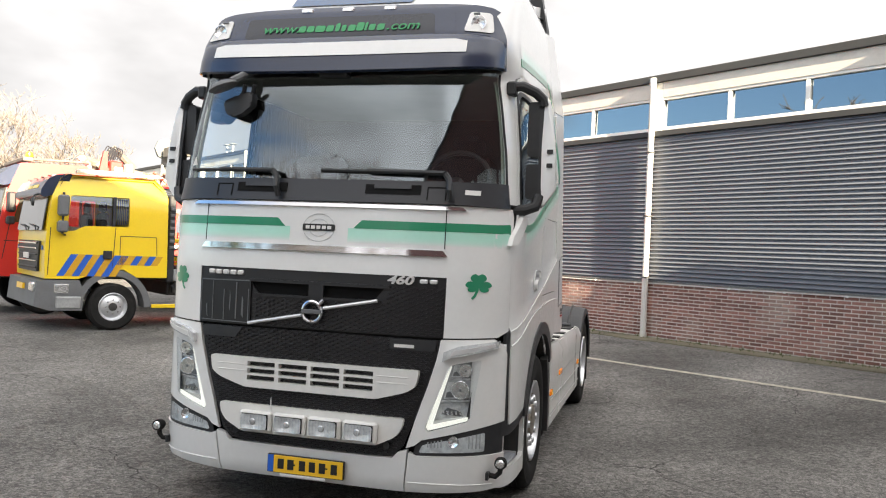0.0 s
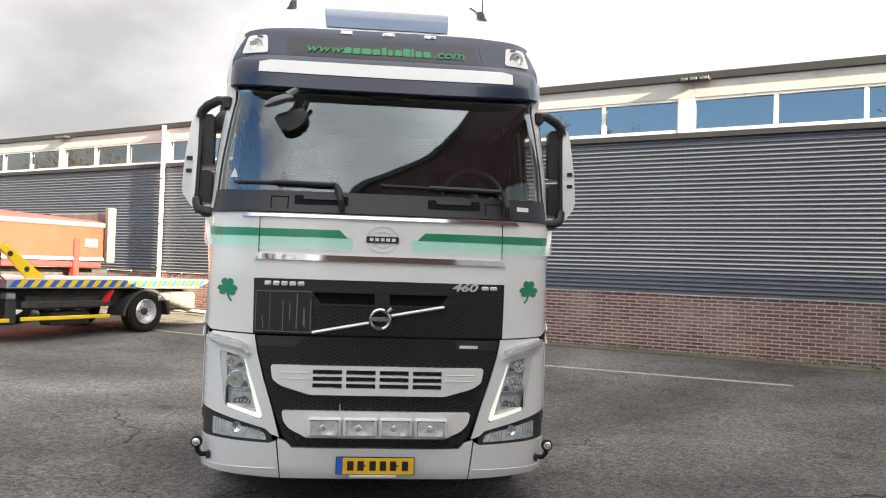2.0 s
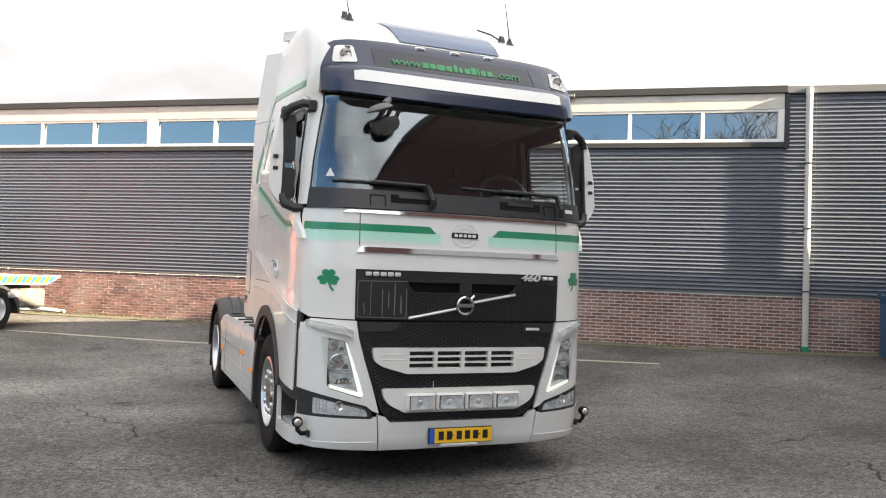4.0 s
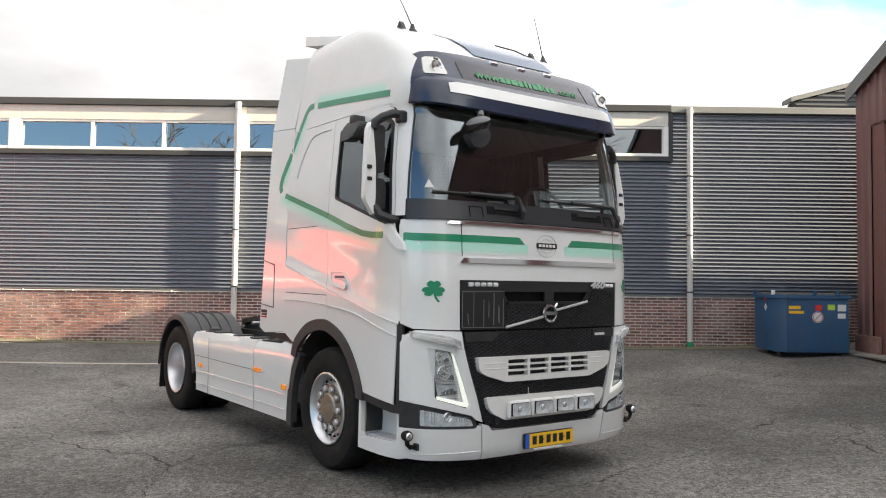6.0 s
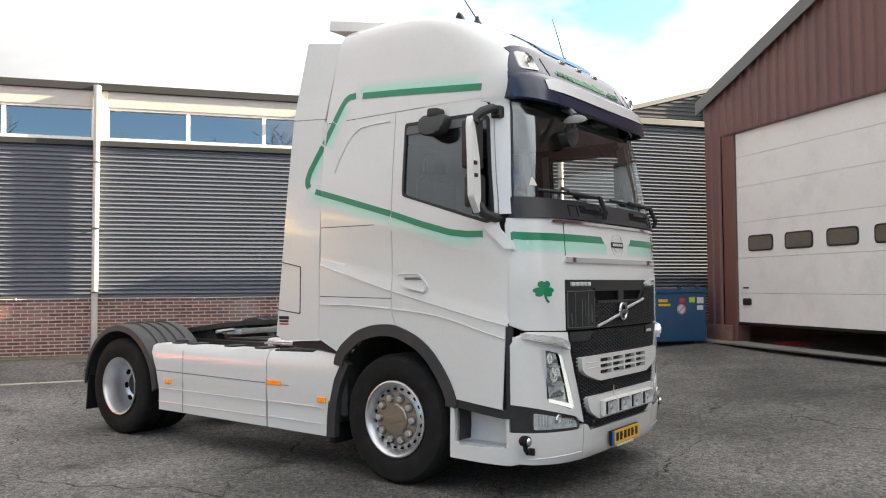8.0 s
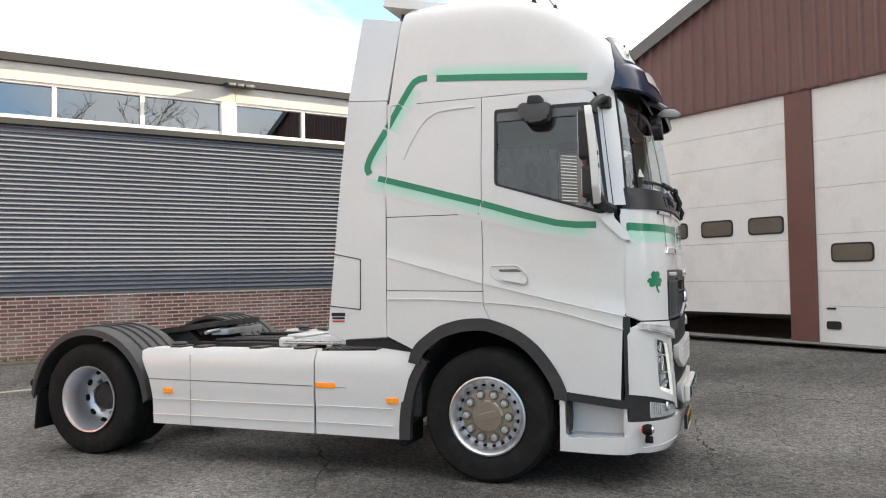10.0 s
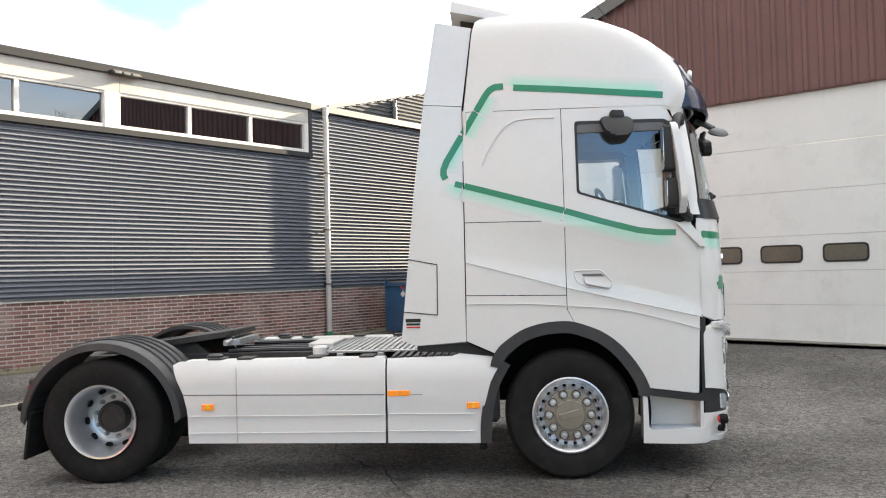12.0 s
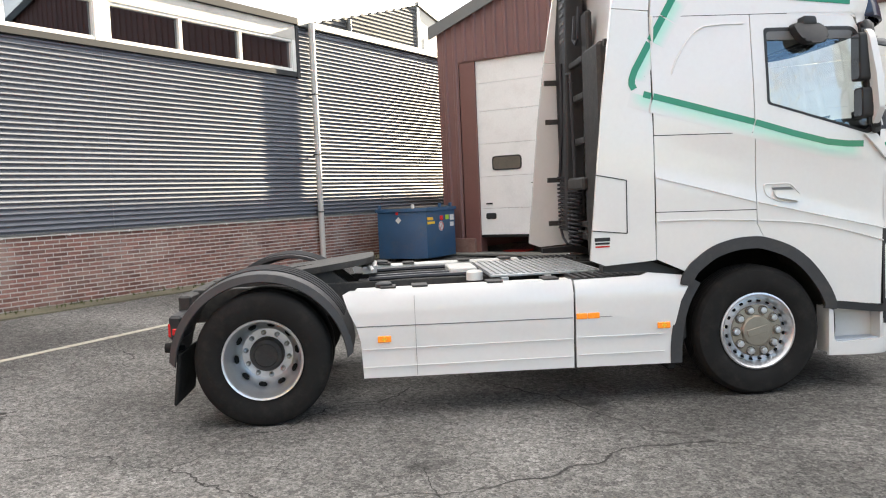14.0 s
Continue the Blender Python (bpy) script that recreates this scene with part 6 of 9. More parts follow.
for y in (0.073, -0.147):
    bm = B()
    box(bm, -1.402, -1.398, y - 0.009 + (0.0), y + 0.009, 0.353, 0.362)
    part("plate_dash", bm, INK, plate)
bm = B()
box(bm, -1.40, -1.39, -0.14, 0.17, 0.279, 0.295, 0.002)
part("plate_holder", bm, WHITE_MATT, plate)

# roof front: dark panel, visor, lamps
bm = B()
rim = [(side_y(float(np.interp(z, [2.93, 3.29], [-1.035, -0.965])), z), z) for z in (2.93, 2.965, 3.0, 3.04, 3.08, 3.12, 3.16, 3.20, 3.24, 3.27, 3.29)] + [(1.035, 3.325), (0.99, 3.348), (0.88, 3.366), (0.6, 3.382), (0.3, 3.388)]
rp = rim + [(-y, z) for y, z in rim[::-1]]
patch(bm, rp, on_front(0.007), 0.02, (), 0.03)
part("roof_front_panel", bm, NAVY, cab, "dark roof front panel")
bm = B()
patch(bm, rounded([(-0.66, 3.10), (0.70, 3.10), (0.72, 3.30), (-0.62, 3.30)], 0.02, 2), on_front(0.013), 0.008, (), 0.06)
sign = part("light_box", bm, material("sign_dark", (0.016, 0.019, 0.028), 0.22, 0, 0.05, 2, 40, 0, 0.0), cab, "dark roof sign panel with green lettering")
bm = B()
patch(bm, [(-0.80, 3.10), (-0.685, 3.10), (-0.65, 3.30), (-0.76, 3.30)], on_front(0.012), 0.006, (), 0.06)
part("side_cap", bm, NAVY, sign)
bars = [0.285, 0.225, 0.155, 0.085, 0.03, -0.015, -0.072, -0.13, -0.172, -0.215, -0.275]
for i, y in enumerate(bars):
    bm = B()
    w = (0.026, 0.026, 0.036, 0.026, 0.016, 0.016, 0.026, 0.026, 0.009, 0.022, 0.026)[i]
    z = 3.178
    hgt = 0.05 if i not in (4, 7, 8) else 0.066
    patch(bm, rounded([(y - w, z), (y + w, z), (y + w, z + hgt), (y - w, z + hgt)], 0.012, 2), on_front(0.019), 0.004, (), 0.1)
    part("sign_mark", bm, SIGN_GREEN, sign)
lettering("sign_word", "www.", 0.100, pose(front_x(0.45, 3.18) - 0.021, 0.44, 3.178, 65, 0, -90) @ Matrix.Diagonal((1.15, 1, 1, 1)), SIGN_GREEN, sign, 0.002, 0.2, 0.001)
lettering("sign_word", ".com", 0.100, pose(front_x(0.43, 3.18) - 0.021, -0.43, 3.178, 65, 0, -90) @ Matrix.Diagonal((1.15, 1, 1, 1)), SIGN_GREEN, sign, 0.002, 0.2, 0.001)
for y in (0.30, 0.0, -0.30):
    bm = B()
    x = front_x(y, 3.355)
    box(bm, x - 0.018, x + 0.05, y - 0.045, y + 0.045, 3.338, 3.370, 0.008)
    part("position_lamp", bm, REFLECTOR, cab, "small roof position lamp")
for sg in (1, -1):
    bm = B()
    poly = [(sg * u, v) for u, v in [(0.838, 3.158), (1.015, 3.150), (1.022, 3.17), (0.995, 3.29), (0.975, 3.302), (0.857, 3.306)]]
    patch(bm, rounded(poly, 0.02, 2), on_front(0.016), 0.02, (), 0.04)
    rl = part("roof_lamp", bm, WHITE_MATT, cab, "white roof spot lamp")
    bm = B()
    x = front_x(0.92, 3.22)
    lathe(bm, [(0.004, 0.0), (0.034, 0.006), (0.044, 0.018), (0.048, 0.018), (0.05, 0.0)], (x - 0.020, sg * 0.925, 3.215), "x", 22, -1)
    part("reflector", bm, REFLECTOR, rl)
    bm = B()
    tube(bm, [(x - 0.0, sg * 0.885, 3.285), (x - 0.0, sg * 0.925, 3.285)], 0.008, 6)
    part("fixing", bm, GREY_PLASTIC, rl)


def visor_at(f, y):
    """The sun visor's curved section: f 0 at its upper root to 1 at its lower edge."""
    r = min(0.999, abs(y) / 1.138)
    bow = 0.72 * (1 - (1 - r ** 4.6) ** (1 / 4.6))
    x = np.interp(f, [0, 0.25, 0.5, 0.75, 1.0], [-1.128, -1.195, -1.238, -1.272, -1.292])
    z = np.interp(f, [0, 0.25, 0.5, 0.75, 1.0], [3.150, 3.122, 3.075, 2.980, 2.882])
    return (float(x) + bow, y, float(z) + 0.045 * r ** 4 * f + 0.006 * r * r)


ys = [1.100 * math.copysign(abs(math.sin(a)) ** 0.6, math.sin(a)) for a in [math.pi * (k / 44) - math.pi / 2 for k in range(45)]]
bm = B()
fs = [i / 12 for i in range(13)]
top = [[bm.verts.new(visor_at(f, y)) for y in ys] for f in fs]
low = [[bm.verts.new((visor_at(f, y)[0] + 0.02, y * 0.99, visor_at(f, y)[2] - 0.012)) for y in ys] for f in fs]
for g in (top, low):
    for a, b in zip(g, g[1:]):
        for i in range(44):
            bm.faces.new((a[i], a[i + 1], b[i + 1], b[i]))
for i in range(44):
    bm.faces.new((top[0][i], top[0][i + 1], low[0][i + 1], low[0][i]))
    bm.faces.new((top[-1][i], top[-1][i + 1], low[-1][i + 1], low[-1][i]))
for i in (0, 44):  # ends running back into the cab side
    back_edge = [bm.verts.new((row[i].co.x + 0.14, row[i].co.y * 0.995, row[i].co.z + 0.004)) for row in top]
    for k in range(len(fs) - 1):
        bm.faces.new((top[k][i], top[k + 1][i], back_edge[k + 1], back_edge[k]))
    bm.faces.new((top[-1][i], low[-1][i], back_edge[-1]))
visor = part("sun_visor", bm, NAVY, cab, "dark curved sun visor with a white band", angle=50)
bm = B()
st_t = []
for k in range(25):
    y = 0.885 - k * 1.77 / 24
    fa, fb = 0.5, 0.75
    if k in (0, 24):
        fa = 0.54
    a, b = visor_at(fa, y), visor_at(fb, y)
    st_t.append([bm.verts.new((p[0] - 0.006, p[1], p[2] + 0.003)) for p in (a, visor_at((fa + fb) / 2, y), b)])
for a, b in zip(st_t, st_t[1:]):
    for j in range(2):
        bm.faces.new((a[j], a[j + 1], b[j + 1], b[j]))
part("visor_band", bm, WHITE, visor, "white reflective band", angle=50)
bm = B()
box(bm, -1.235, -1.15, -0.10, 0.10, 2.855, 2.90, 0.01)
part("camera_housing", bm, BLACK, cab)
# hatch on the roof
bm = B()
rows = []
for z in (3.405, 3.45, 3.5, 3.55, 3.60, 3.645, 3.69, 3.72):
    rows.append([bm.verts.new((front_x(y, z) - 0.006, y, z + 0.007)) for y in np.linspace(-0.43 - (z - 3.4) * 0.15, 0.45 + (z - 3.4) * 0.15, 13)])
for a, b in zip(rows, rows[1:]):
    for i in range(12):
        bm.faces.new((a[i], a[i + 1], b[i + 1], b[i]))
part("roof_hatch", bm, ROOF_GLASS, cab, "dark blue tinted roof hatch")
# aerials
for y, tall, lean in ((0.75, 0.36, 0.26), (-0.75, 0.42, 0.13)):
    bm = B()
    lathe(bm, [(0.055, 0), (0.05, 0.03), (0.025, 0.06), (0.012, 0.10)], (-0.50, y, 3.625), "z", 14)
    an = part("aerial", bm, BLACK, cab)
    bm = B()
    tube(bm, [(-0.50, y, 3.70), (-0.50 + lean * 0.5, y, 3.72 + tall * 0.5), (-0.50 + lean, y, 3.72 + tall)], 0.006, 6, 0.0025)
    part("whip", bm, BLACK, an)
    bm = B()
    prism(bm, rounded([(-0.41, 3.66), (-0.27, 3.69), (-0.30, 3.76), (-0.33, 3.80), (-0.355, 3.76)], 0.015, 2), lambda u, v, w: (u, w, v), y - 0.02, y + 0.02)
    part("fin", bm, BLACK, an)
bm = B()
tube(bm, [(-0.45, -0.75, 3.68), (-0.12, -0.74, 3.86), (0.178, -0.731, 3.984)], 0.008, 6)
part("folded_aerial", bm, BLACK, cab)
# rear roof wing
bm = B()
prism(bm, [(0.15, 3.77), (0.30, 3.80), (0.86, 3.895), (0.875, 3.80), (0.70, 3.765), (0.45, 3.74)], lambda u, v, w: (u, w * (0.80 + 0.20 * smooth(0.2, 0.75, u)), v), -1.05, 1.05, 0.01)
part("roof_wing", bm, WHITE, cab, "white wing at the rear edge of the roof")
bm = B()
box(bm, 0.62, 0.80, -0.85, 0.85, 3.70, 3.79, 0.01)
part("wing_foot", bm, CHASSIS, cab)

# mirrors
for sg in (1, -1):
    mir = new("mirror")
    mir.parent = cab
    tagged(mir, "white twin wing mirror on a black arm")
    yo = 1.45
    lean_x = lambda v: float(np.interp(v, [2.05, 2.20, 2.45, 2.80], [-0.915, -0.918, -0.905, -0.862]))
    bm = B()
    front_view = [(1.338, 2.775), (1.365, 2.765), (1.392, 2.70), (1.425, 2.42), (1.437, 2.18), (1.352, 2.055), (1.342, 2.20), (1.336, 2.45)]
    prism(bm, rounded(front_view, 0.018, 3), lambda u, v, w: (lean_x(v) + w, sg * u, v), 0.052, 0.0, 0.012)
    sh = part("mirror_shell", bm, WHITE, mir)
    for z in (2.405, 2.315):
        bm = B()
        prism(bm, rounded([(1.372, z), (1.412, z), (1.410, z + 0.028), (1.372, z + 0.028)], 0.004, 2), lambda u, v, w: (lean_x(v) + w, sg * u, v), 0.01, -0.003)
        part("shell_slot", bm, INK, sh)
    bm = B()
    prism(bm, rounded([(1.310, 2.775), (1.338, 2.785), (1.336, 2.45), (1.345, 2.06), (1.322, 2.06), (1.316, 2.45)], 0.008, 2), lambda u, v, w: (lean_x(v) + w, sg * u, v), 0.075, 0.008)
    part("inner_frame", bm, BLACK, mir)
    for z0, z1, x0 in ((2.39, 2.75, -0.765), (2.11, 2.34, -0.785)):
        bm = B()
        prism(bm, rounded([(sg * (yo - 0.215), z0), (sg * (yo - 0.085), z0), (sg * (yo - 0.085), z1), (sg * (yo - 0.215), z1)], 0.03, 3), lambda u, v, w: (w, u, v), x0 - 0.10, x0, 0.01)
        body = part("mirror_body", bm, BLACK, mir)
        bm = B()
        prism(bm, rounded([(sg * (yo - 0.20), z0 + 0.015), (sg * (yo - 0.10), z0 + 0.015), (sg * (yo - 0.10), z1 - 0.015), (sg * (yo - 0.20), z1 - 0.015)], 0.02, 3), lambda u, v, w: (w, u, v), x0 + 0.001, x0 + 0.004)
        part("mirror_glass", bm, CHROME, body)
    bm = B()
    tube(bm, [(-0.93, sg * 1.13, 2.835), (-0.92, sg * 1.20, 2.84), (-0.89, sg * 1.28, 2.805), (-0.865, sg * 1.325, 2.765), (-0.86, sg * 1.335, 2.72)], 0.034, 10)
    box(bm, -0.975, -0.885, min(sg * 1.10, sg * 1.165), max(sg * 1.10, sg * 1.165), 2.775, 2.865, 0.012)
    part("mirror_arm", bm, BLACK, mir)
    bm = B()
    tube(bm, [(-0.975, sg * 1.17, 2.03), (-0.96, sg * 1.25, 2.035), (-0.92, sg * 1.31, 2.06), (-0.89, sg * 1.335, 2.13)], 0.036, 10)
    part("mirror_arm", bm, BLACK, mir)
    bm = B()
    patch(bm, [(-0.86, 1.99), (-1.04, 1.81), (-1.10, 1.80), (-1.08, 1.86), (-0.97, 1.99)], on_side(sg, 0.03), 0.03, (), 0.04)
    part("arm_foot", bm, WHITE, mir)
    if sg < 0:
        continue
    # kerb mirror over the passenger's door window
    bm = B()
    prism(bm, rounded([(-0.545, 2.69), (-0.36, 2.68), (-0.31, 2.78), (-0.30, 2.85), (-0.555, 2.84)], 0.05, 4), lambda u, v, w: (u, sg * (w + (2.85 - v) * 0.5), v), 1.16, 1.26, 0.02)
    km = part("kerb_mirror", bm, BLACK, mir, "black kerb mirror over the door")
    bm = B()
    prism(bm, rounded([(-0.49, 2.83), (-0.37, 2.83), (-0.38, 2.90), (-0.48, 2.895)], 0.02, 3), lambda u, v, w: (u, sg * w, v), 1.12, 1.27, 0.01)
    part("mirror_bracket", bm, BLACK, km)
# front-view mirror under the visor
bm = B()
tube(bm, [(-1.20, 0.60, 2.90), (-1.27, 0.63, 2.865), (-1.33, 0.68, 2.815)], 0.026, 8)
fm = part("front_mirror", bm, GREY_PLASTIC, cab, "front-view mirror under the visor")
bm = B()
lathe(bm, [(0.01, 0.040), (0.045, 0.034), (0.075, 0.012), (0.085, -0.008), (0.070, -0.022), (0.01, -0.024)], (0, 0, 0), "z", 24)
bmesh.ops.scale(bm, vec=(1.0, 1.22, 0.85), verts=bm.verts)
bmesh.ops.transform(bm, matrix=pose(-1.355, 0.725, 2.775, -20, -6, 0), verts=bm.verts)
part("mirror_shell", bm, GREY_PLASTIC, fm)
for y0_, y1_ in ((0.63, 0.68), (0.56, 0.60)):
    bm = B()
    tube(bm, [(-1.27, y0_ - 0.02, 2.80), (-1.25, y0_, 2.75), (-1.245, y1_, 2.70)], 0.016, 8)
    part("pod_stay", bm, BLACK, fm)
bm = B()
prism(bm, rounded([(0.765, 2.675), (0.73, 2.70), (0.565, 2.755), (0.545, 2.735), (0.542, 2.665), (0.61, 2.605), (0.685, 2.58), (0.725, 2.605)], 0.02, 3), lambda u, v, w: (w + (2.75 - v) * -0.10, u, v), -1.215, -1.285, 0.018)
part("camera_pod", bm, BLACK, fm)

# inside the cab
bm = B()
box(bm, -1.16, -0.72, -1.13, 1.13, 1.75, 2.13, 0.06)
box(bm, -0.90, -0.60, -0.80, -0.20, 1.9, 2.16, 0.05)
part("dashboard", bm, CABIN, cab)
bm = B()
box(bm, -0.98, 0.7, -1.02, 1.02, 2.90, 2.915)
part("headliner", bm, CABIN_LIGHT, cab)
for y in (0.62, -0.62):
    seat = new("seat")
    seat.parent = cab
    bm = B()
    box(bm, -0.52, 0.02, y - 0.25, y + 0.25, 1.72, 1.86, 0.05)
    part("cushion", bm, SEAT, seat)
    bm = B()
    box(bm, -0.06, 0.10, y - 0.24, y + 0.24, 1.80, 2.48, 0.06)
    part("backrest", bm, SEAT, seat)
    bm = B()
    box(bm, -0.02, 0.10, y - 0.13, y + 0.13, 2.46, 2.66, 0.05)
    part("headrest", bm, SEAT, seat)
    bm = B()
    box(bm, -0.40, -0.05, y - 0.18, y + 0.18, 1.29, 1.72, 0.03)
    part("pedestal", bm, CABIN, seat)
bm = B()
ringp = []
for i in range(33):
    a = 2 * math.pi * i / 32
    ringp.append(Vector((-0.60, -0.70, 2.245)) + Vector((0.09 * math.sin(a), 0.235 * math.cos(a), 0.215 * math.sin(a))))
tube(bm, ringp, 0.018, 8)
sw = part("steering_wheel", bm, BLACK, cab)
bm = B()
tube(bm, [(-0.60, -0.70, 2.245), (-0.72, -0.70, 2.08)], 0.05, 10)
tube(bm, [(-0.60, -0.93, 2.235), (-0.61, -0.70, 2.22), (-0.60, -0.47, 2.235)], 0.018, 6)
part("hub", bm, BLACK, sw)
bm = B()
box(bm, 0.30, 0.74, -1.12, 1.12, 1.55, 1.80, 0.04)
part("bunk", bm, SEAT, cab)
for sg in (1, -1):
    bm = B()
    pts = []
    for k in range(15):
        pts.append((0.03 + 0.05 * k, sg * (1.10 + 0.02 * (k % 2))))
    a = [bm.verts.new((x, y, 1.9)) for x, y in pts]
    b = [bm.verts.new((x, y, 2.9)) for x, y in pts]
    for i in range(14):
        bm.faces.new((a[i], a[i + 1], b[i + 1], b[i]))
    part("curtain", bm, CURTAIN, cab)
    bm = B()
    patch(bm, [(0.78, 2.93), (0.78, 1.30), (0.03, 1.30), (0.03, 2.93)], on_side(sg, -0.06), 0.01, (), 0.15)
    part("inner_trim", bm, CABIN, cab)

# ---- wheels ----
def front_wheel(sg):
    wh = new("front_wheel")
    wh.parent = truck
    c = (0, 0, 0.505)
    bm = B()
    lathe(bm, [(0.30, 0.95), (0.40, 0.925), (0.47, 0.93), (0.495, 0.945), (0.505, 0.97), (0.505, 1.17), (0.495, 1.20), (0.47, 1.225), (0.40, 1.235), (0.33, 1.225), (0.292, 1.20)], c, "y", 64, sg)
    part("tyre", bm, RUBBER, wh, "black road tyre")
    bm = B()
    for h in (0.985, 1.02, 1.06, 1.10, 1.14):
        lathe(bm, [(0.502, h), (0.509, h + 0.005), (0.509, h + 0.022), (0.502, h + 0.027)], c, "y", 64, sg)
    part("tread", bm, RUBBER, wh)
    bm = B()
    lathe(bm, [(0.28, 0.98), (0.298, 1.205), (0.300, 1.222), (0.288, 1.226), (0.272, 1.212), (0.255, 1.165), (0.245, 1.150), (0.215, 1.166), (0.205, 1.184), (0.12, 1.190), (0.115, 1.18)], c, "y", 64, sg)
    rim = part("rim", bm, ALLOY, wh, "bright alloy rim")
    bm = B()
    lathe(bm, [(0.125, 1.18), (0.122, 1.205), (0.112, 1.216), (0.02, 1.218)], c, "y", 40, sg)
    part("hub_cap", bm, HUBCAP, rim, "dull bronze hub cap")
    bm = B()
    lathe(bm, [(0.205, 1.182), (0.20, 1.192), (0.13, 1.196)], c, "y", 48, sg)
    part("nut_ring", bm, HUBCAP, rim)
    for k in range(10):
        a = 2 * math.pi * k / 10
        bm = B()
        lathe(bm, [(0.027, 1.19), (0.027, 1.214), (0.023, 1.223), (0.004, 1.225)], (0.166 * math.cos(a), 0, 0.505 + 0.166 * math.sin(a)), "y", 12, sg)
        nut = part("wheel_nut", bm, ALLOY, rim)
        bm = B()
        lathe(bm, [(0.028, 1.193), (0.037, 1.200), (0.039, 1.193)], (0.166 * math.cos(a), 0, 0.505 + 0.166 * math.sin(a)), "y", 14, sg)
        part("washer", bm, WORN, nut, "dark washer")
    # solid black blocks paint the shade of the vent holes
    for k in range(20):
        a = 2 * math.pi * (k + 0.5) / 20
        bm = B()
        q = pose(0.232 * math.cos(a), sg * 1.163, 0.505 + 0.232 * math.sin(a), 0, -math.degrees(a), 0)
        box(bm, -0.008, 0.008, -0.011, 0.011, -0.014, 0.014, 0.005, q)
        part("vent_hole", bm, DEEP, rim)
    bm = B()
    box(bm, -0.085, 0.085, min(sg * 1.216, sg * 1.221), max(sg * 1.216, sg * 1.221), 0.477, 0.533, 0.002, pose(0, 0, 0.505, 0, 14, 0) @ pose(0, 0, -0.505))
    part("cap_mark", bm, HUBCAP, rim)


def rear_wheel(sg):
    wh = new("rear_wheel")
    wh.parent = truck
    c = (3.80, 0, 0.505)
    for y0, y1, nm in ((0.62, 0.90, "inner_tyre"), (0.945, 1.23, "outer_tyre")):
        bm = B()
        lathe(bm, [(0.292, y0 + 0.02), (0.40, y0), (0.47, y0 + 0.005), (0.497, y0 + 0.025), (0.505, y0 + 0.05), (0.505, y1 - 0.055), (0.497, y1 - 0.028), (0.47, y1 - 0.006), (0.40, y1), (0.33, y1 - 0.008), (0.290, y1 - 0.03)], c, "y", 64, sg)
        part(nm, bm, RUBBER, wh, "black road tyre")
    bm = B()
    lathe(bm, [(0.285, 0.96), (0.290, 1.205), (0.302, 1.222), (0.300, 1.232), (0.286, 1.228), (0.272, 1.20), (0.262, 1.08), (0.25, 1.0), (0.215, 0.955), (0.195, 0.945), (0.19, 0.935)], c, "y", 64, sg)
    rim = part("rim", bm, ALLOY, wh, "bright deep-dished alloy rim")
    bm = B()
    lathe(bm, [(0.20, 0.90), (0.20, 0.942), (0.12, 0.944)], c, "y", 48, sg)
    part("disc", bm, ALLOY, rim)
    bm = B()
    lathe(bm, [(0.132, 0.93), (0.13, 1.0), (0.118, 1.035), (0.09, 1.05), (0.085, 1.04), (0.02, 1.042)], c, "y", 40, sg)
    part("hub", bm, CHASSIS, rim, "greasy dark rear hub")
    for k in range(10):
        a = 2 * math.pi * (k + 0.3) / 10
        bm = B()
        lathe(bm, [(0.02, 0.94), (0.018, 0.975), (0.010, 0.99), (0.003, 0.992)], (3.80 + 0.166 * math.cos(a), 0, 0.505 + 0.166 * math.sin(a)), "y", 10, sg)
        part("wheel_nut", bm, STEEL, rim)
        a = 2 * math.pi * (k + 0.8) / 10
        bm = B()
        q = pose(3.80 + 0.236 * math.cos(a), sg * 0.985, 0.505 + 0.236 * math.sin(a), 0, -math.degrees(a), 0)
        box(bm, -0.02, 0.02, -0.02, 0.02, -0.032, 0.032, 0.014, q)
        part("vent_hole", bm, DEEP, rim)


for sg in (1, -1):
    front_wheel(sg)
    rear_wheel(sg)

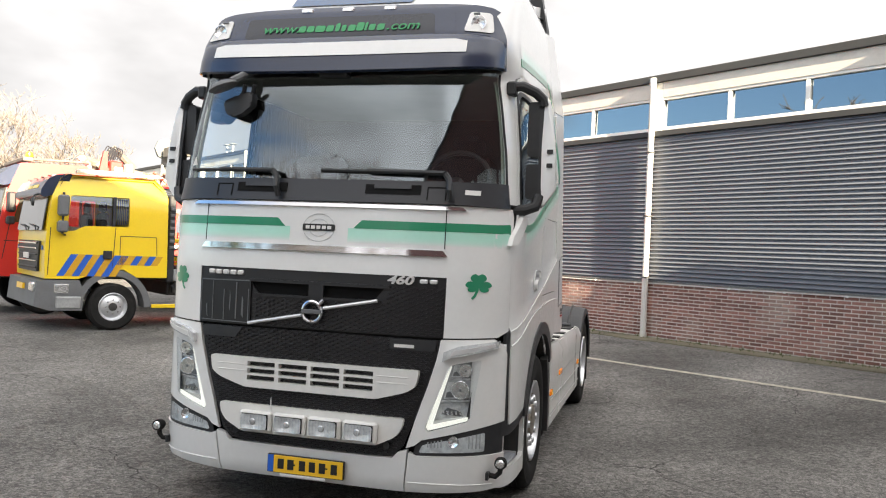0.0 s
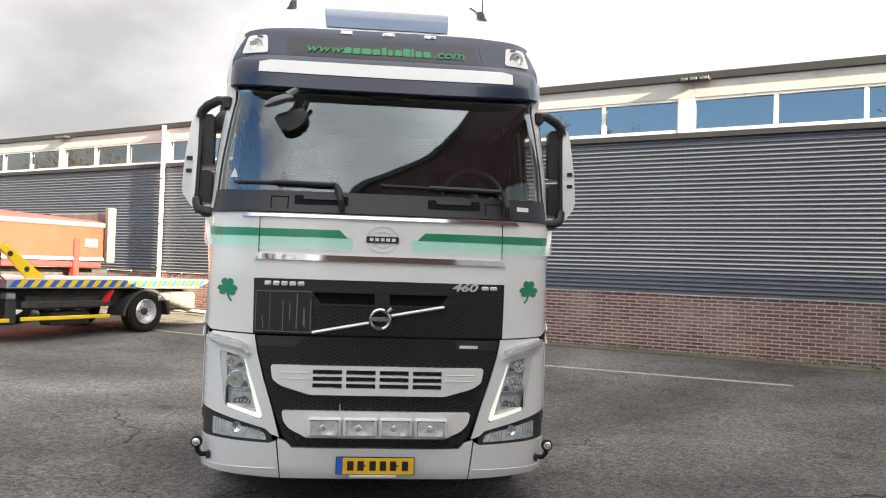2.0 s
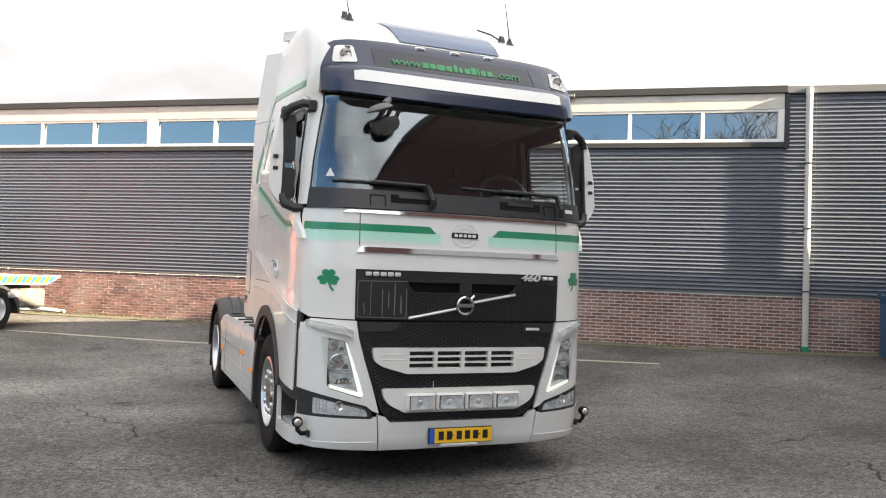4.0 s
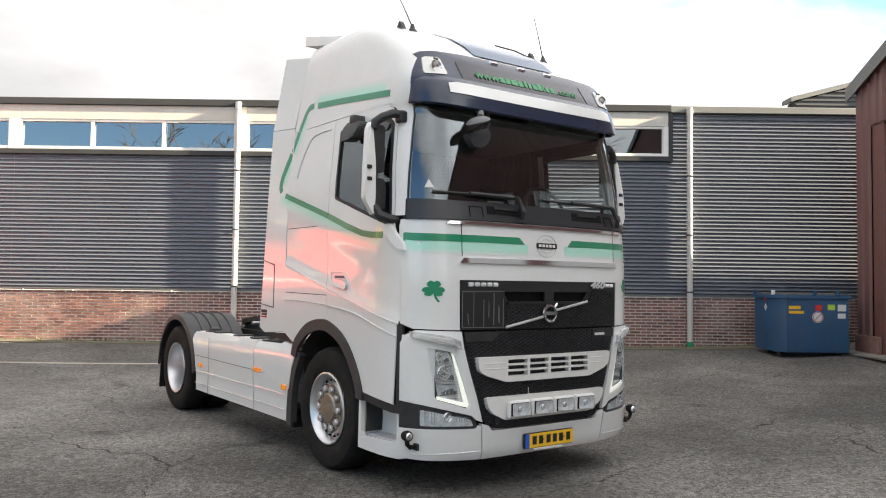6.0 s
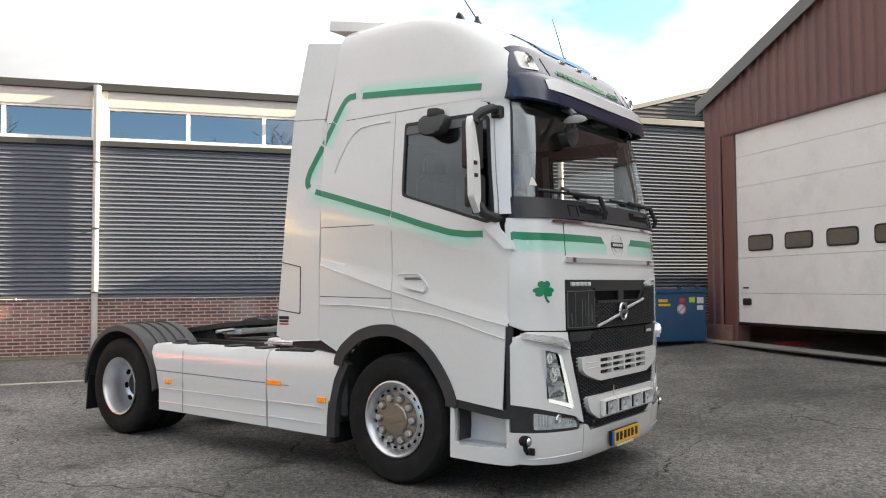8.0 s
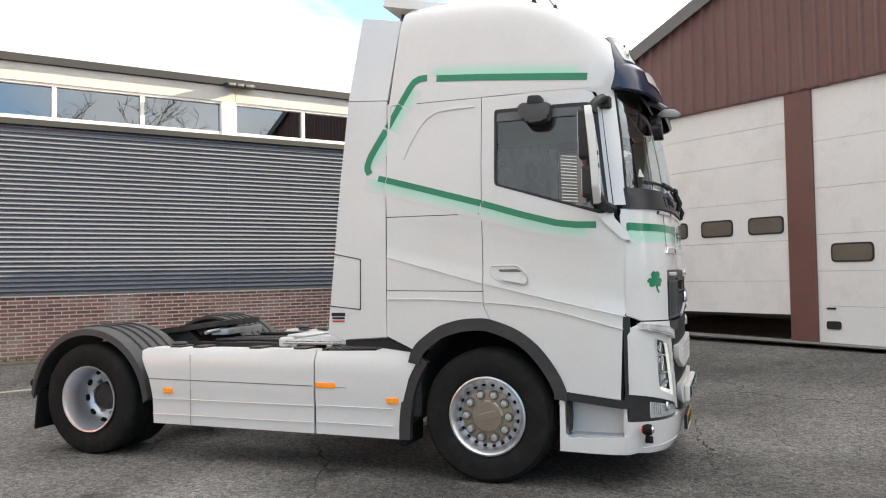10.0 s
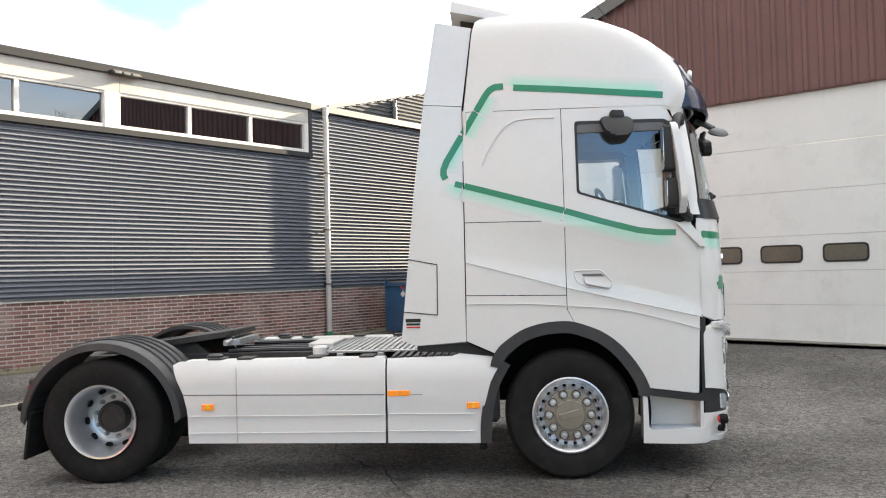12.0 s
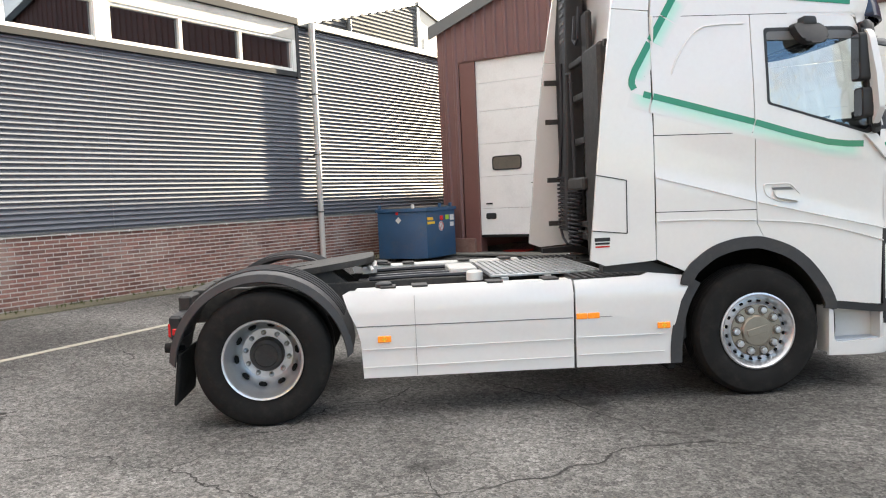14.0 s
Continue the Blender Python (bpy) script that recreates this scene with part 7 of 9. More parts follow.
# ---- chassis, skirts, fenders ----
for sg in (1, -1):
    # skirts
    bm = B()
    flat = lambda x, z, o: (x, sg * (1.25 + o - 0.05 * smooth(0.90, 1.0, z) - 0.012 * smooth(0.60, 0.56, z)), z)
    patch(bm, [(3.19, 0.955), (3.15, 0.83), (3.10, 0.72), (3.07, 0.60), (3.06, 0.325), (1.463, 0.31), (1.453, 0.965), (1.46, 0.985), (3.14, 0.98)], flat, 0.035, (), 0.08)
    sk = part("side_skirt", bm, WHITE, truck, "white side skirt with orange markers")
    bm = B()
    patch(bm, [(1.443, 0.31), (0.70, 0.30), (0.685, 0.55), (0.62, 0.78), (0.52, 0.965), (0.86, 1.005), (0.92, 0.985), (1.44, 0.975)], flat, 0.035, (), 0.08)
    sk2 = part("front_skirt", bm, WHITE, truck)
    bm = B()
    patch(bm, band([(3.10, 0.715), (2.3, 0.705), (1.465, 0.695)], -0.003, 0.003), lambda x, z, o: (x, sg * (1.253 + o), z), 0.005, (), 0.2)
    part("skirt_gap", bm, GREY_PLASTIC, sk)
    bm = B()
    patch(bm, band([(2.66, 0.33), (2.66, 0.93)], -0.0012, 0.0012), lambda x, z, o: (x, sg * (1.2525 + o), z), 0.005, (), 0.2)
    part("skirt_joint", bm, CAP_GREY, sk)
    bm = B()
    patch(bm, band([(1.44, 0.693), (1.16, 0.69)], -0.002, 0.002), lambda x, z, o: (x, sg * (1.2525 + o), z), 0.005, (), 0.2)
    part("skirt_gap", bm, GREY_PLASTIC, sk2)
    for x, z, w, h, own in ((2.895, 0.615, 0.05, 0.024, sk), (0.76, 0.60, 0.05, 0.024, sk2)):
        bm = B()
        box(bm, x - w, x + w, sg * 1.252 - 0.008, sg * 1.252 + 0.008, z - h, z + h, 0.005)
        ml = part("side_marker", bm, AMBER, own, "orange side marker lamp")
        bm = B()
        box(bm, x - 0.018, x + 0.018, sg * 1.259 - 0.004, sg * 1.259 + 0.004, z - 0.006, z + 0.006)
        box(bm, x - 0.006, x + 0.006, sg * 1.259 - 0.0045, sg * 1.259 + 0.0045, z - 0.018, z + 0.018)
        part("lens_cross", bm, PLATE, ml)
    bm = B()
    box(bm, 1.26, 1.35, sg * 1.252 - 0.008, sg * 1.252 + 0.008, 0.682, 0.726, 0.004)
    box(bm, 1.354, 1.438, sg * 1.252 - 0.008, sg * 1.252 + 0.008, 0.682, 0.726, 0.004)
    part("reflector", bm, AMBER, sk2, "orange reflector")
    for own, x0, x1 in ((sk, 1.47, 3.06), (sk2, 0.76, 1.43)):
        for z in (0.40, 0.535):
            bm = B()
            tube(bm, [(x0, sg * 1.2495, z), ((x0 + x1) / 2, sg * 1.2495, z + 0.004), (x1, sg * 1.2495, z + 0.008)], 0.004, 6)
            part("pressed_crease", bm, WHITE, own)
    # black edge behind the front wheel
    bm = B()
    patch(bm, band(flowing([(0.665, 0.30), (0.66, 0.45), (0.635, 0.62), (0.585, 0.78), (0.50, 0.93)]), -0.045, 0.045), lambda x, z, o: (x, sg * (1.245 + o), z), 0.06, (), 0.06)
    part("wheel_spat", bm, FENDER, truck, "black edge strip behind the front wheel")
    bm = B()
    box(bm, 0.66, 0.72, min(sg * 0.85, sg * 1.2), max(sg * 0.85, sg * 1.2), 0.24, 0.95, 0.01)
    part("mud_flap", bm, RUBBER, truck)
    # rear fender: a wide arch with ribs
    fen = new("rear_fender")
    fen.parent = truck
    bm = B()
    prof = []
    for k in range(33):
        a = math.radians(4 + k * 172 / 32)
        prof.append((3.80 - 0.66 * math.cos(a) * 1.02, 0.50 + 0.66 * math.sin(a)))
    outer = [[bm.verts.new((x + dx, sg * y, z + dz)) for (y, dx, dz) in ((0.60, 0, 0), (1.17, 0, 0), (1.235, 0, -0.015), (1.25, (3.8 - x) * 0.06, -0.05 - (z - 0.5) * 0.03), (1.235, (3.8 - x) * 0.07, -0.055 - (z - 0.5) * 0.035), (1.20, (3.8 - x) * 0.03, -0.035), (0.60, (3.8 - x) * 0.03, -0.03))] for x, z in prof]
    for a, b in zip(outer, outer[1:]):
        for j in range(7):
            bm.faces.new((a[j], a[(j + 1) % 7], b[(j + 1) % 7], b[j]))
    bm.faces.new(outer[0])
    bm.faces.new(outer[-1][::-1])
    part("fender_arch", bm, FENDER, fen, "black ribbed plastic rear mudguard")
    bm = B()
    for y in (0.72, 0.84, 0.96, 1.08):
        k0 = 4
        tube(bm, [(x, sg * y, z + 0.006) for x, z in prof[k0:24]], 0.011, 6)
    part("fender_rib", bm, FENDER, fen)
    bm = B()
    box(bm, 4.40, 4.425, min(sg * 0.62, sg * 1.22), max(sg * 0.62, sg * 1.22), 0.20, 0.58, 0.006, pose(4.4, 0, 0.5, 0, -7, 0) @ pose(-4.4, 0, -0.5))
    part("mud_flap", bm, RUBBER, fen)
    # rear lamp cluster
    bm = B()
    box(bm, 4.40, 4.50, min(sg * 0.72, sg * 1.08), max(sg * 0.72, sg * 1.08), 0.66, 0.85, 0.02)
    rl = part("rear_lamp", bm, BLACK, truck, "black rear lamp cluster with red lenses")
    bm = B()
    box(bm, 4.435, 4.475, min(sg * 1.075, sg * 1.088), max(sg * 1.075, sg * 1.088), 0.705, 0.755, 0.006)
    part("side_lens", bm, RED_LENS, rl)
    bm = B()
    box(bm, 4.47, 4.512, min(sg * 0.90, sg * 1.07), max(sg * 0.90, sg * 1.07), 0.68, 0.80, 0.015)
    part("lens", bm, RED_LENS, rl)
    bm = B()
    box(bm, 4.48, 4.508, min(sg * 0.74, sg * 0.88), max(sg * 0.74, sg * 0.88), 0.69, 0.82, 0.015)
    part("amber_lens", bm, AMBER, rl)
    bm = B()
    tube(bm, [(4.42, sg * 1.0, 0.60), (4.47, sg * 1.10, 0.60), (4.48, sg * 1.16, 0.615)], 0.02, 8)
    lathe(bm, [(0.01, 0.03), (0.036, 0.024), (0.04, -0.024), (0.01, -0.03)], (4.48, sg * 1.18, 0.63), "x", 16)
    part("rear_marker", bm, RUBBER, truck)
    # frame rail
    bm = B()
    box(bm, -1.0, 4.45, sg * 0.40 - 0.04, sg * 0.40 + 0.04, 0.70, 0.97, 0.006)
    part("frame_rail", bm, CHASSIS, truck)
    # tank and battery box behind the skirts, dark tops
    bm = B()
    box(bm, 1.50, 2.98, min(sg * 0.55, sg * 1.19), max(sg * 0.55, sg * 1.19), 0.36, 0.90, 0.05)
    part("fuel_tank", bm, STEEL, truck, "aluminium tank behind the skirt")
    bm = B()
    box(bm, 1.46, 3.10, min(sg * 1.05, sg * 1.21), max(sg * 1.05, sg * 1.21), 0.945, 0.985, 0.015)
    part("skirt_top", bm, WHITE_MATT, truck)
    for x in (1.62, 2.05, 2.62, 2.86):
        bm = B()
        box(bm, x - 0.07, x + 0.05, min(sg * 1.02, sg * 1.20), max(sg * 1.02, sg * 1.20), 0.985, 1.0, 0.004)
        part("strap", bm, CHASSIS, truck)
    bm = B()
    lathe(bm, [(0.065, 0), (0.065, 0.03), (0.05, 0.042), (0.01, 0.045)], (2.88, sg * 1.10, 0.985), "z", 20)
    part("filler_cap", bm, BLACK, truck)
    bm = B()
    box(bm, 0.55, 1.44, min(sg * 0.60, sg * 1.19), max(sg * 0.60, sg * 1.19), 0.45, 0.97, 0.03)
    part("battery_box", bm, CHASSIS, truck)
    bm = B()
    for k in range(9):
        box(bm, 0.90 + k * 0.06, 0.93 + k * 0.06, min(sg * 0.75, sg * 1.18), max(sg * 0.75, sg * 1.18), 0.97, 0.99)
    part("box_lid_rib", bm, FENDER, truck)
    # arm between cab and skirt
    bm = B()
    patch(bm, [(0.50, 0.94), (0.55, 0.985), (0.82, 1.085), (1.20, 1.065), (1.20, 1.02), (0.86, 1.01)], lambda x, z, o: (x, sg * (1.17 + o), z), 0.10, (), 0.1)
    part("lower_trim", bm, BLACK, truck)

bm = B()
box(bm, 4.40, 4.50, -0.75, 0.75, 0.74, 0.96, 0.015)
part("cross_member", bm, CHASSIS, truck)
for x in (3.0, 2.0):
    bm = B()
    box(bm, x, x + 0.11, -0.40, 0.40, 0.72, 0.92, 0.01)
    part("cross_member", bm, CHASSIS, truck)
bm = B()
tube(bm, [(0, -0.9, 0.5), (0, 0.9, 0.5)], 0.07, 12)
tube(bm, [(3.8, -0.9, 0.505), (3.8, 0.9, 0.505)], 0.09, 12)
lathe(bm, [(0.05, -0.22), (0.20, -0.12), (0.24, 0.0), (0.20, 0.12), (0.05, 0.22)], (3.8, 0, 0.505), "y", 24)
part("axle", bm, CHASSIS, truck)
# fifth wheel: a tilted horseshoe plate on a pedestal
fw = new("fifth_wheel")
fw.parent = truck
tagged(fw, "greasy black fifth-wheel coupling plate tilted down at the rear")
M = pose(3.45, 0, 1.10, 0, 7, 0)
bm = B()
out = [(-0.50, -0.30), (-0.42, -0.42), (-0.10, -0.47), (0.25, -0.45), (0.52, -0.30), (0.58, -0.16), (0.20, -0.06), (0.0, 0.0), (0.20, 0.06), (0.58, 0.16), (0.52, 0.30), (0.25, 0.45), (-0.10, 0.47), (-0.42, 0.42), (-0.50, 0.30)]
prism(bm, rounded(out, 0.05, 3), lambda u, v, w: tuple(M @ Vector((u, v, w))), -0.04, 0.012, 0.006)
part("coupling_plate", bm, CHASSIS, fw)
for sg in (1, -1):
    bm = B()
    prism(bm, [(3.15, 0.94), (3.75, 0.94), (3.58, 1.08), (3.32, 1.08)], lambda u, v, w: (u, w, v), sg * 0.36 - 0.05, sg * 0.36 + 0.05)
    part("pedestal", bm, CHASSIS, fw)
bm = B()
tube(bm, [(3.10, 0.10, 1.09), (2.98, 0.40, 1.08), (2.96, 0.62, 1.07)], 0.018, 8)
part("release_handle", bm, STEEL, fw)
bm = B()
prism(bm, [(2.93, -0.30), (3.05, -0.40), (3.05, 0.40), (2.93, 0.30)], lambda u, v, w: (u, v, w), 1.03, 1.09, 0.01)
part("lock_housing", bm, STEEL, fw)
# catwalk plate
cw = new("catwalk")
cw.parent = truck
tagged(cw, "ribbed aluminium catwalk plate behind the cab")
bm = B()
box(bm, 1.10, 2.02, -0.55, 0.78, 0.985, 1.005, 0.004)
part("plate", bm, TREAD, cw)
bm = B()
for k in range(17):
    x = 1.14 + k * 0.054
    box(bm, x - 0.012, x + 0.012, -0.52, 0.75, 1.005, 1.016, 0.003)
part("plate_rib", bm, TREAD, cw)
for x in (1.2, 1.55, 1.9):
    bm = B()
    box(bm, x - 0.03, x + 0.03, 0.70, 0.80, 0.90, 0.985, 0.006)
    part("plate_foot", bm, STEEL, cw)
bm = B()
box(bm, 2.06, 2.30, -0.25, 0.25, 0.97, 1.03, 0.01)
part("deck_box", bm, WHITE_MATT, truck)
bm = B()
lathe(bm, [(0.07, 0.95), (0.07, 1.015), (0.055, 1.03), (0.01, 1.035)], (2.12, 0.55, 0.0), "z", 20)
part("white_cap", bm, WHITE_MATT, truck)
for x0, x1, y in ((2.1, 3.0, 0.40), (2.1, 3.0, -0.40), (2.1, 3.0, 0.2)):
    bm = B()
    tube(bm, [(x0, y, 0.99), ((x0 + x1) / 2, y + 0.02, 0.995), (x1, y, 0.985)], 0.018, 6)
    part("air_line", bm, HOSE, truck)
bm = B()
prism(bm, rounded([(-0.78, 1.25), (-0.80, 4.00), (-0.90, 4.06), (-1.01, 4.04), (-1.075, 3.72), (-1.09, 3.2), (-1.06, 1.25)], 0.03, 3), lambda u, v, w: (w - 0.06 * smooth(3.0, 4.0, v), u, v), 0.82, 1.00, 0.02)
duct = part("air_intake", bm, BLACK, truck, "tall black air intake duct behind the cab")
for k in range(9):
    bm = B()
    box(bm, 0.935, 0.965, -1.00, -0.84, 3.15 + k * 0.085, 3.19 + k * 0.085, 0.006)
    part("intake_slat", bm, GREY_PLASTIC, duct)
# back of the cab: dark ladder of brackets, air lines and coiled hoses
bk = new("hose_rack")
bk.parent = truck
tagged(bk, "dark rack of coiled air hoses behind the cab")
bm = B()
box(bm, 0.80, 0.86, -0.55, -0.35, 1.0, 3.35, 0.02)
box(bm, 0.80, 0.93, -0.30, 0.25, 1.05, 2.95, 0.03)
part("pillar", bm, CHASSIS, bk)
for z in (1.18, 1.30, 2.10, 2.52, 2.86):
    bm = B()
    box(bm, 0.88, 0.93, -1.02, -0.30, z, z + 0.06, 0.008)
    part("bracket", bm, CHASSIS, bk)
bm = B()
box(bm, 0.86, 0.98, -1.08, -0.2, 1.66, 1.78, 0.02)
part("hose_carrier", bm, CHASSIS, bk)
for y, r, top_z in ((-1.06, 0.05, 1.80), (-0.94, 0.045, 1.80), (-0.62, 0.055, 1.66), (-0.50, 0.05, 1.66)):
    bm = B()
    pts = [(0.97 + r * math.cos(a), y + r * math.sin(a), top_z - 0.040 * a / 6.283) for a in [i * 0.42 for i in range(200)]]
    tube(bm, pts, 0.009, 5)
    part("coiled_hose", bm, HOSE, bk)
bm = B()
tube(bm, [(0.95, -0.60, 1.7), (0.96, -0.60, 2.4), (0.96, -0.62, 2.80), (0.95, -0.80, 2.82)], 0.016, 6)
tube(bm, [(0.92, -0.95, 2.74), (0.92, -0.70, 2.74)], 0.02, 6)
tube(bm, [(1.0, -1.05, 1.80), (1.0, -1.0, 1.95), (0.98, -0.94, 2.4), (0.98, -0.94, 2.95)], 0.014, 6)
tube(bm, [(1.0, -1.06, 1.26), (1.0, -0.98, 1.18), (1.0, -0.80, 1.12)], 0.014, 6)
tube(bm, [(0.90, -0.62, 3.35), (0.92, -0.62, 3.12), (0.92, -0.52, 3.06), (0.92, -0.45, 3.10), (0.90, -0.45, 3.4)], 0.016, 6)
part("air_line", bm, HOSE, bk)


# ---- blue waste container beside the workshop ----
def waste_container():
    g0 = ground_z(-6.4, -7.0)
    c = thing("waste_container", "blue steel waste container with warning stickers on skids", "container", YARD)
    s0, s1, n0, n1, z0, z1 = -7.30, -6.05, -8.10, -6.97, g0 + 0.10, 1.38
    bm = B()
    plan = [(s0, n0), (s1, n0), (s1, n1 - 0.20), (s1 - 0.13, n1), (s0, n1)]
    prism(bm, plan, lambda u, v, w: (u, v, w), z0, z1, 0.012)
    part("body", bm, BLUE_STEEL, c)
    bm = B()
    prism(bm, [(s0 - 0.03, n0 - 0.03), (s1 + 0.03, n0 - 0.03), (s1 + 0.03, n1 - 0.19), (s1 - 0.12, n1 + 0.03), (s0 - 0.03, n1 + 0.03)], lambda u, v, w: (u, v, w), z1, z1 + 0.07, 0.01)
    part("rim", bm, BLUE_STEEL, c)
    bm = B()
    prism(bm, [(s0 + 0.05, n0 + 0.05), (s1 - 0.05, n0 + 0.05), (s1 - 0.05, n1 - 0.25), (s1 - 0.18, n1 - 0.05), (s0 + 0.05, n1 - 0.05)], lambda u, v, w: (u, v, w), z1 + 0.06, z1 + 0.10, 0.01)
    part("lid", bm, WORN, c, "rusty brown lid")
    for k, n in enumerate((n0 + 0.3, n1 - 0.3)):
        bm = B()
        box(bm, s0 + 0.1, s1 - 0.1, n - 0.06, n + 0.06, g0, z0, 0.01)
        part("skid", bm, BLACK, c)
    for s, n in ((s0 + 0.2, n1 + 0.02), (s0 + 0.62, n1 + 0.02), (s1 + 0.02, n0 + 0.08), (s1 + 0.02, -7.19)):
        bm = B()
        box(bm, s - 0.03, s + 0.03, n - 0.03, n + 0.03, z1 + 0.06, z1 + 0.15, 0.008)
        part("lug", bm, WHITE_MATT if n == -7.19 else BLUE_STEEL, c)
    for a, b, z, w, mat in ((s1 - 0.38, s1 - 0.17, 1.19, 0.06, PLATE), (s1 - 0.44, s1 - 0.17, 1.11, 0.05, PLATE), (s0 + 0.48, s0 + 0.60, 1.17, 0.10, RED_LENS), (s0 + 0.25, s0 + 0.38, 1.18, 0.10, material("lime_sticker", (0.45, 0.65, 0.05), 0.4)), (s0 + 0.05, s0 + 0.20, 1.16, 0.12, WHITE_MATT), (s0 + 0.06, s0 + 0.20, 1.03, 0.09, WHITE_MATT)):
        bm = B()
        box(bm, a, b, n1, n1 + 0.006, z, z + w)
        part("sticker", bm, mat, c)
    bm = B()
    lathe(bm, [(0.10, n1), (0.10, n1 + 0.006), (0.02, n1 + 0.007)], (s0 + 0.56, 0, 1.05), "y", 24)
    rs = part("round_sticker", bm, WHITE_MATT, c, "round white prohibition sticker")
    bm = B()
    tube(bm, [(s0 + 0.56 + 0.085 * math.cos(i * 0.2618), n1 + 0.009, 1.05 + 0.085 * math.sin(i * 0.2618)) for i in range(25)], 0.006, 5)
    tube(bm, [(s0 + 0.50, n1 + 0.009, 1.11), (s0 + 0.62, n1 + 0.009, 0.99)], 0.006, 5)
    part("ring", bm, RED, rs)
    bm = B()
    m = pose(s1 + 0.006, -7.57, 1.21, 45, 0, 0)
    box(bm, -0.004, 0.002, -0.05, 0.05, -0.05, 0.05, 0, m)
    part("diamond_sticker", bm, WHITE_MATT, c)
    bm = B()
    box(bm, s1 - 0.004, s1 + 0.006, -7.63, -7.57, 1.32, 1.38)
    part("red_sticker", bm, RED_LENS, c)


waste_container()


# ---- the yellow recovery lorry, backed up to the wall ----
def small_wheel(parent, s, n, z, r=0.42, out=-1, dish=0.0):
    c = (s, n, z)
    wh = new("wheel")
    wh.parent = parent
    bm = B()
    lathe(bm, [(r * 0.60, 0.14), (r * 0.9, 0.145), (r, 0.11), (r, -0.11), (r * 0.9, -0.145), (r * 0.60, -0.14)], c, "x", 36)
    part("tyre", bm, RUBBER, wh)
    bm = B()
    lathe(bm, [(r * 0.57, -0.10), (r * 0.61, 0.135), (r * 0.58, 0.145), (r * 0.54, 0.11), (r * 0.48, 0.09 - dish), (r * 0.30, 0.12 - dish), (0.10, 0.125 - dish)], c, "x", 36, out)
    rim = part("rim", bm, ALLOY, wh, "silver wheel rim")
    bm = B()
    lathe(bm, [(0.075, 0.10 - dish), (0.07, 0.16 - dish), (0.02, 0.17 - dish)], c, "x", 16, out)
    part("hub", bm, CHASSIS, rim)
    for k in range(8):
        a = 2 * math.pi * k / 8
        bm = B()
        lathe(bm, [(0.016, 0.11 - dish), (0.014, 0.14 - dish), (0.004, 0.143 - dish)], (s, n + 0.125 * math.cos(a), z + 0.125 * math.sin(a)), "x", 8, out)
        part("wheel_nut", bm, CHROME, rim)


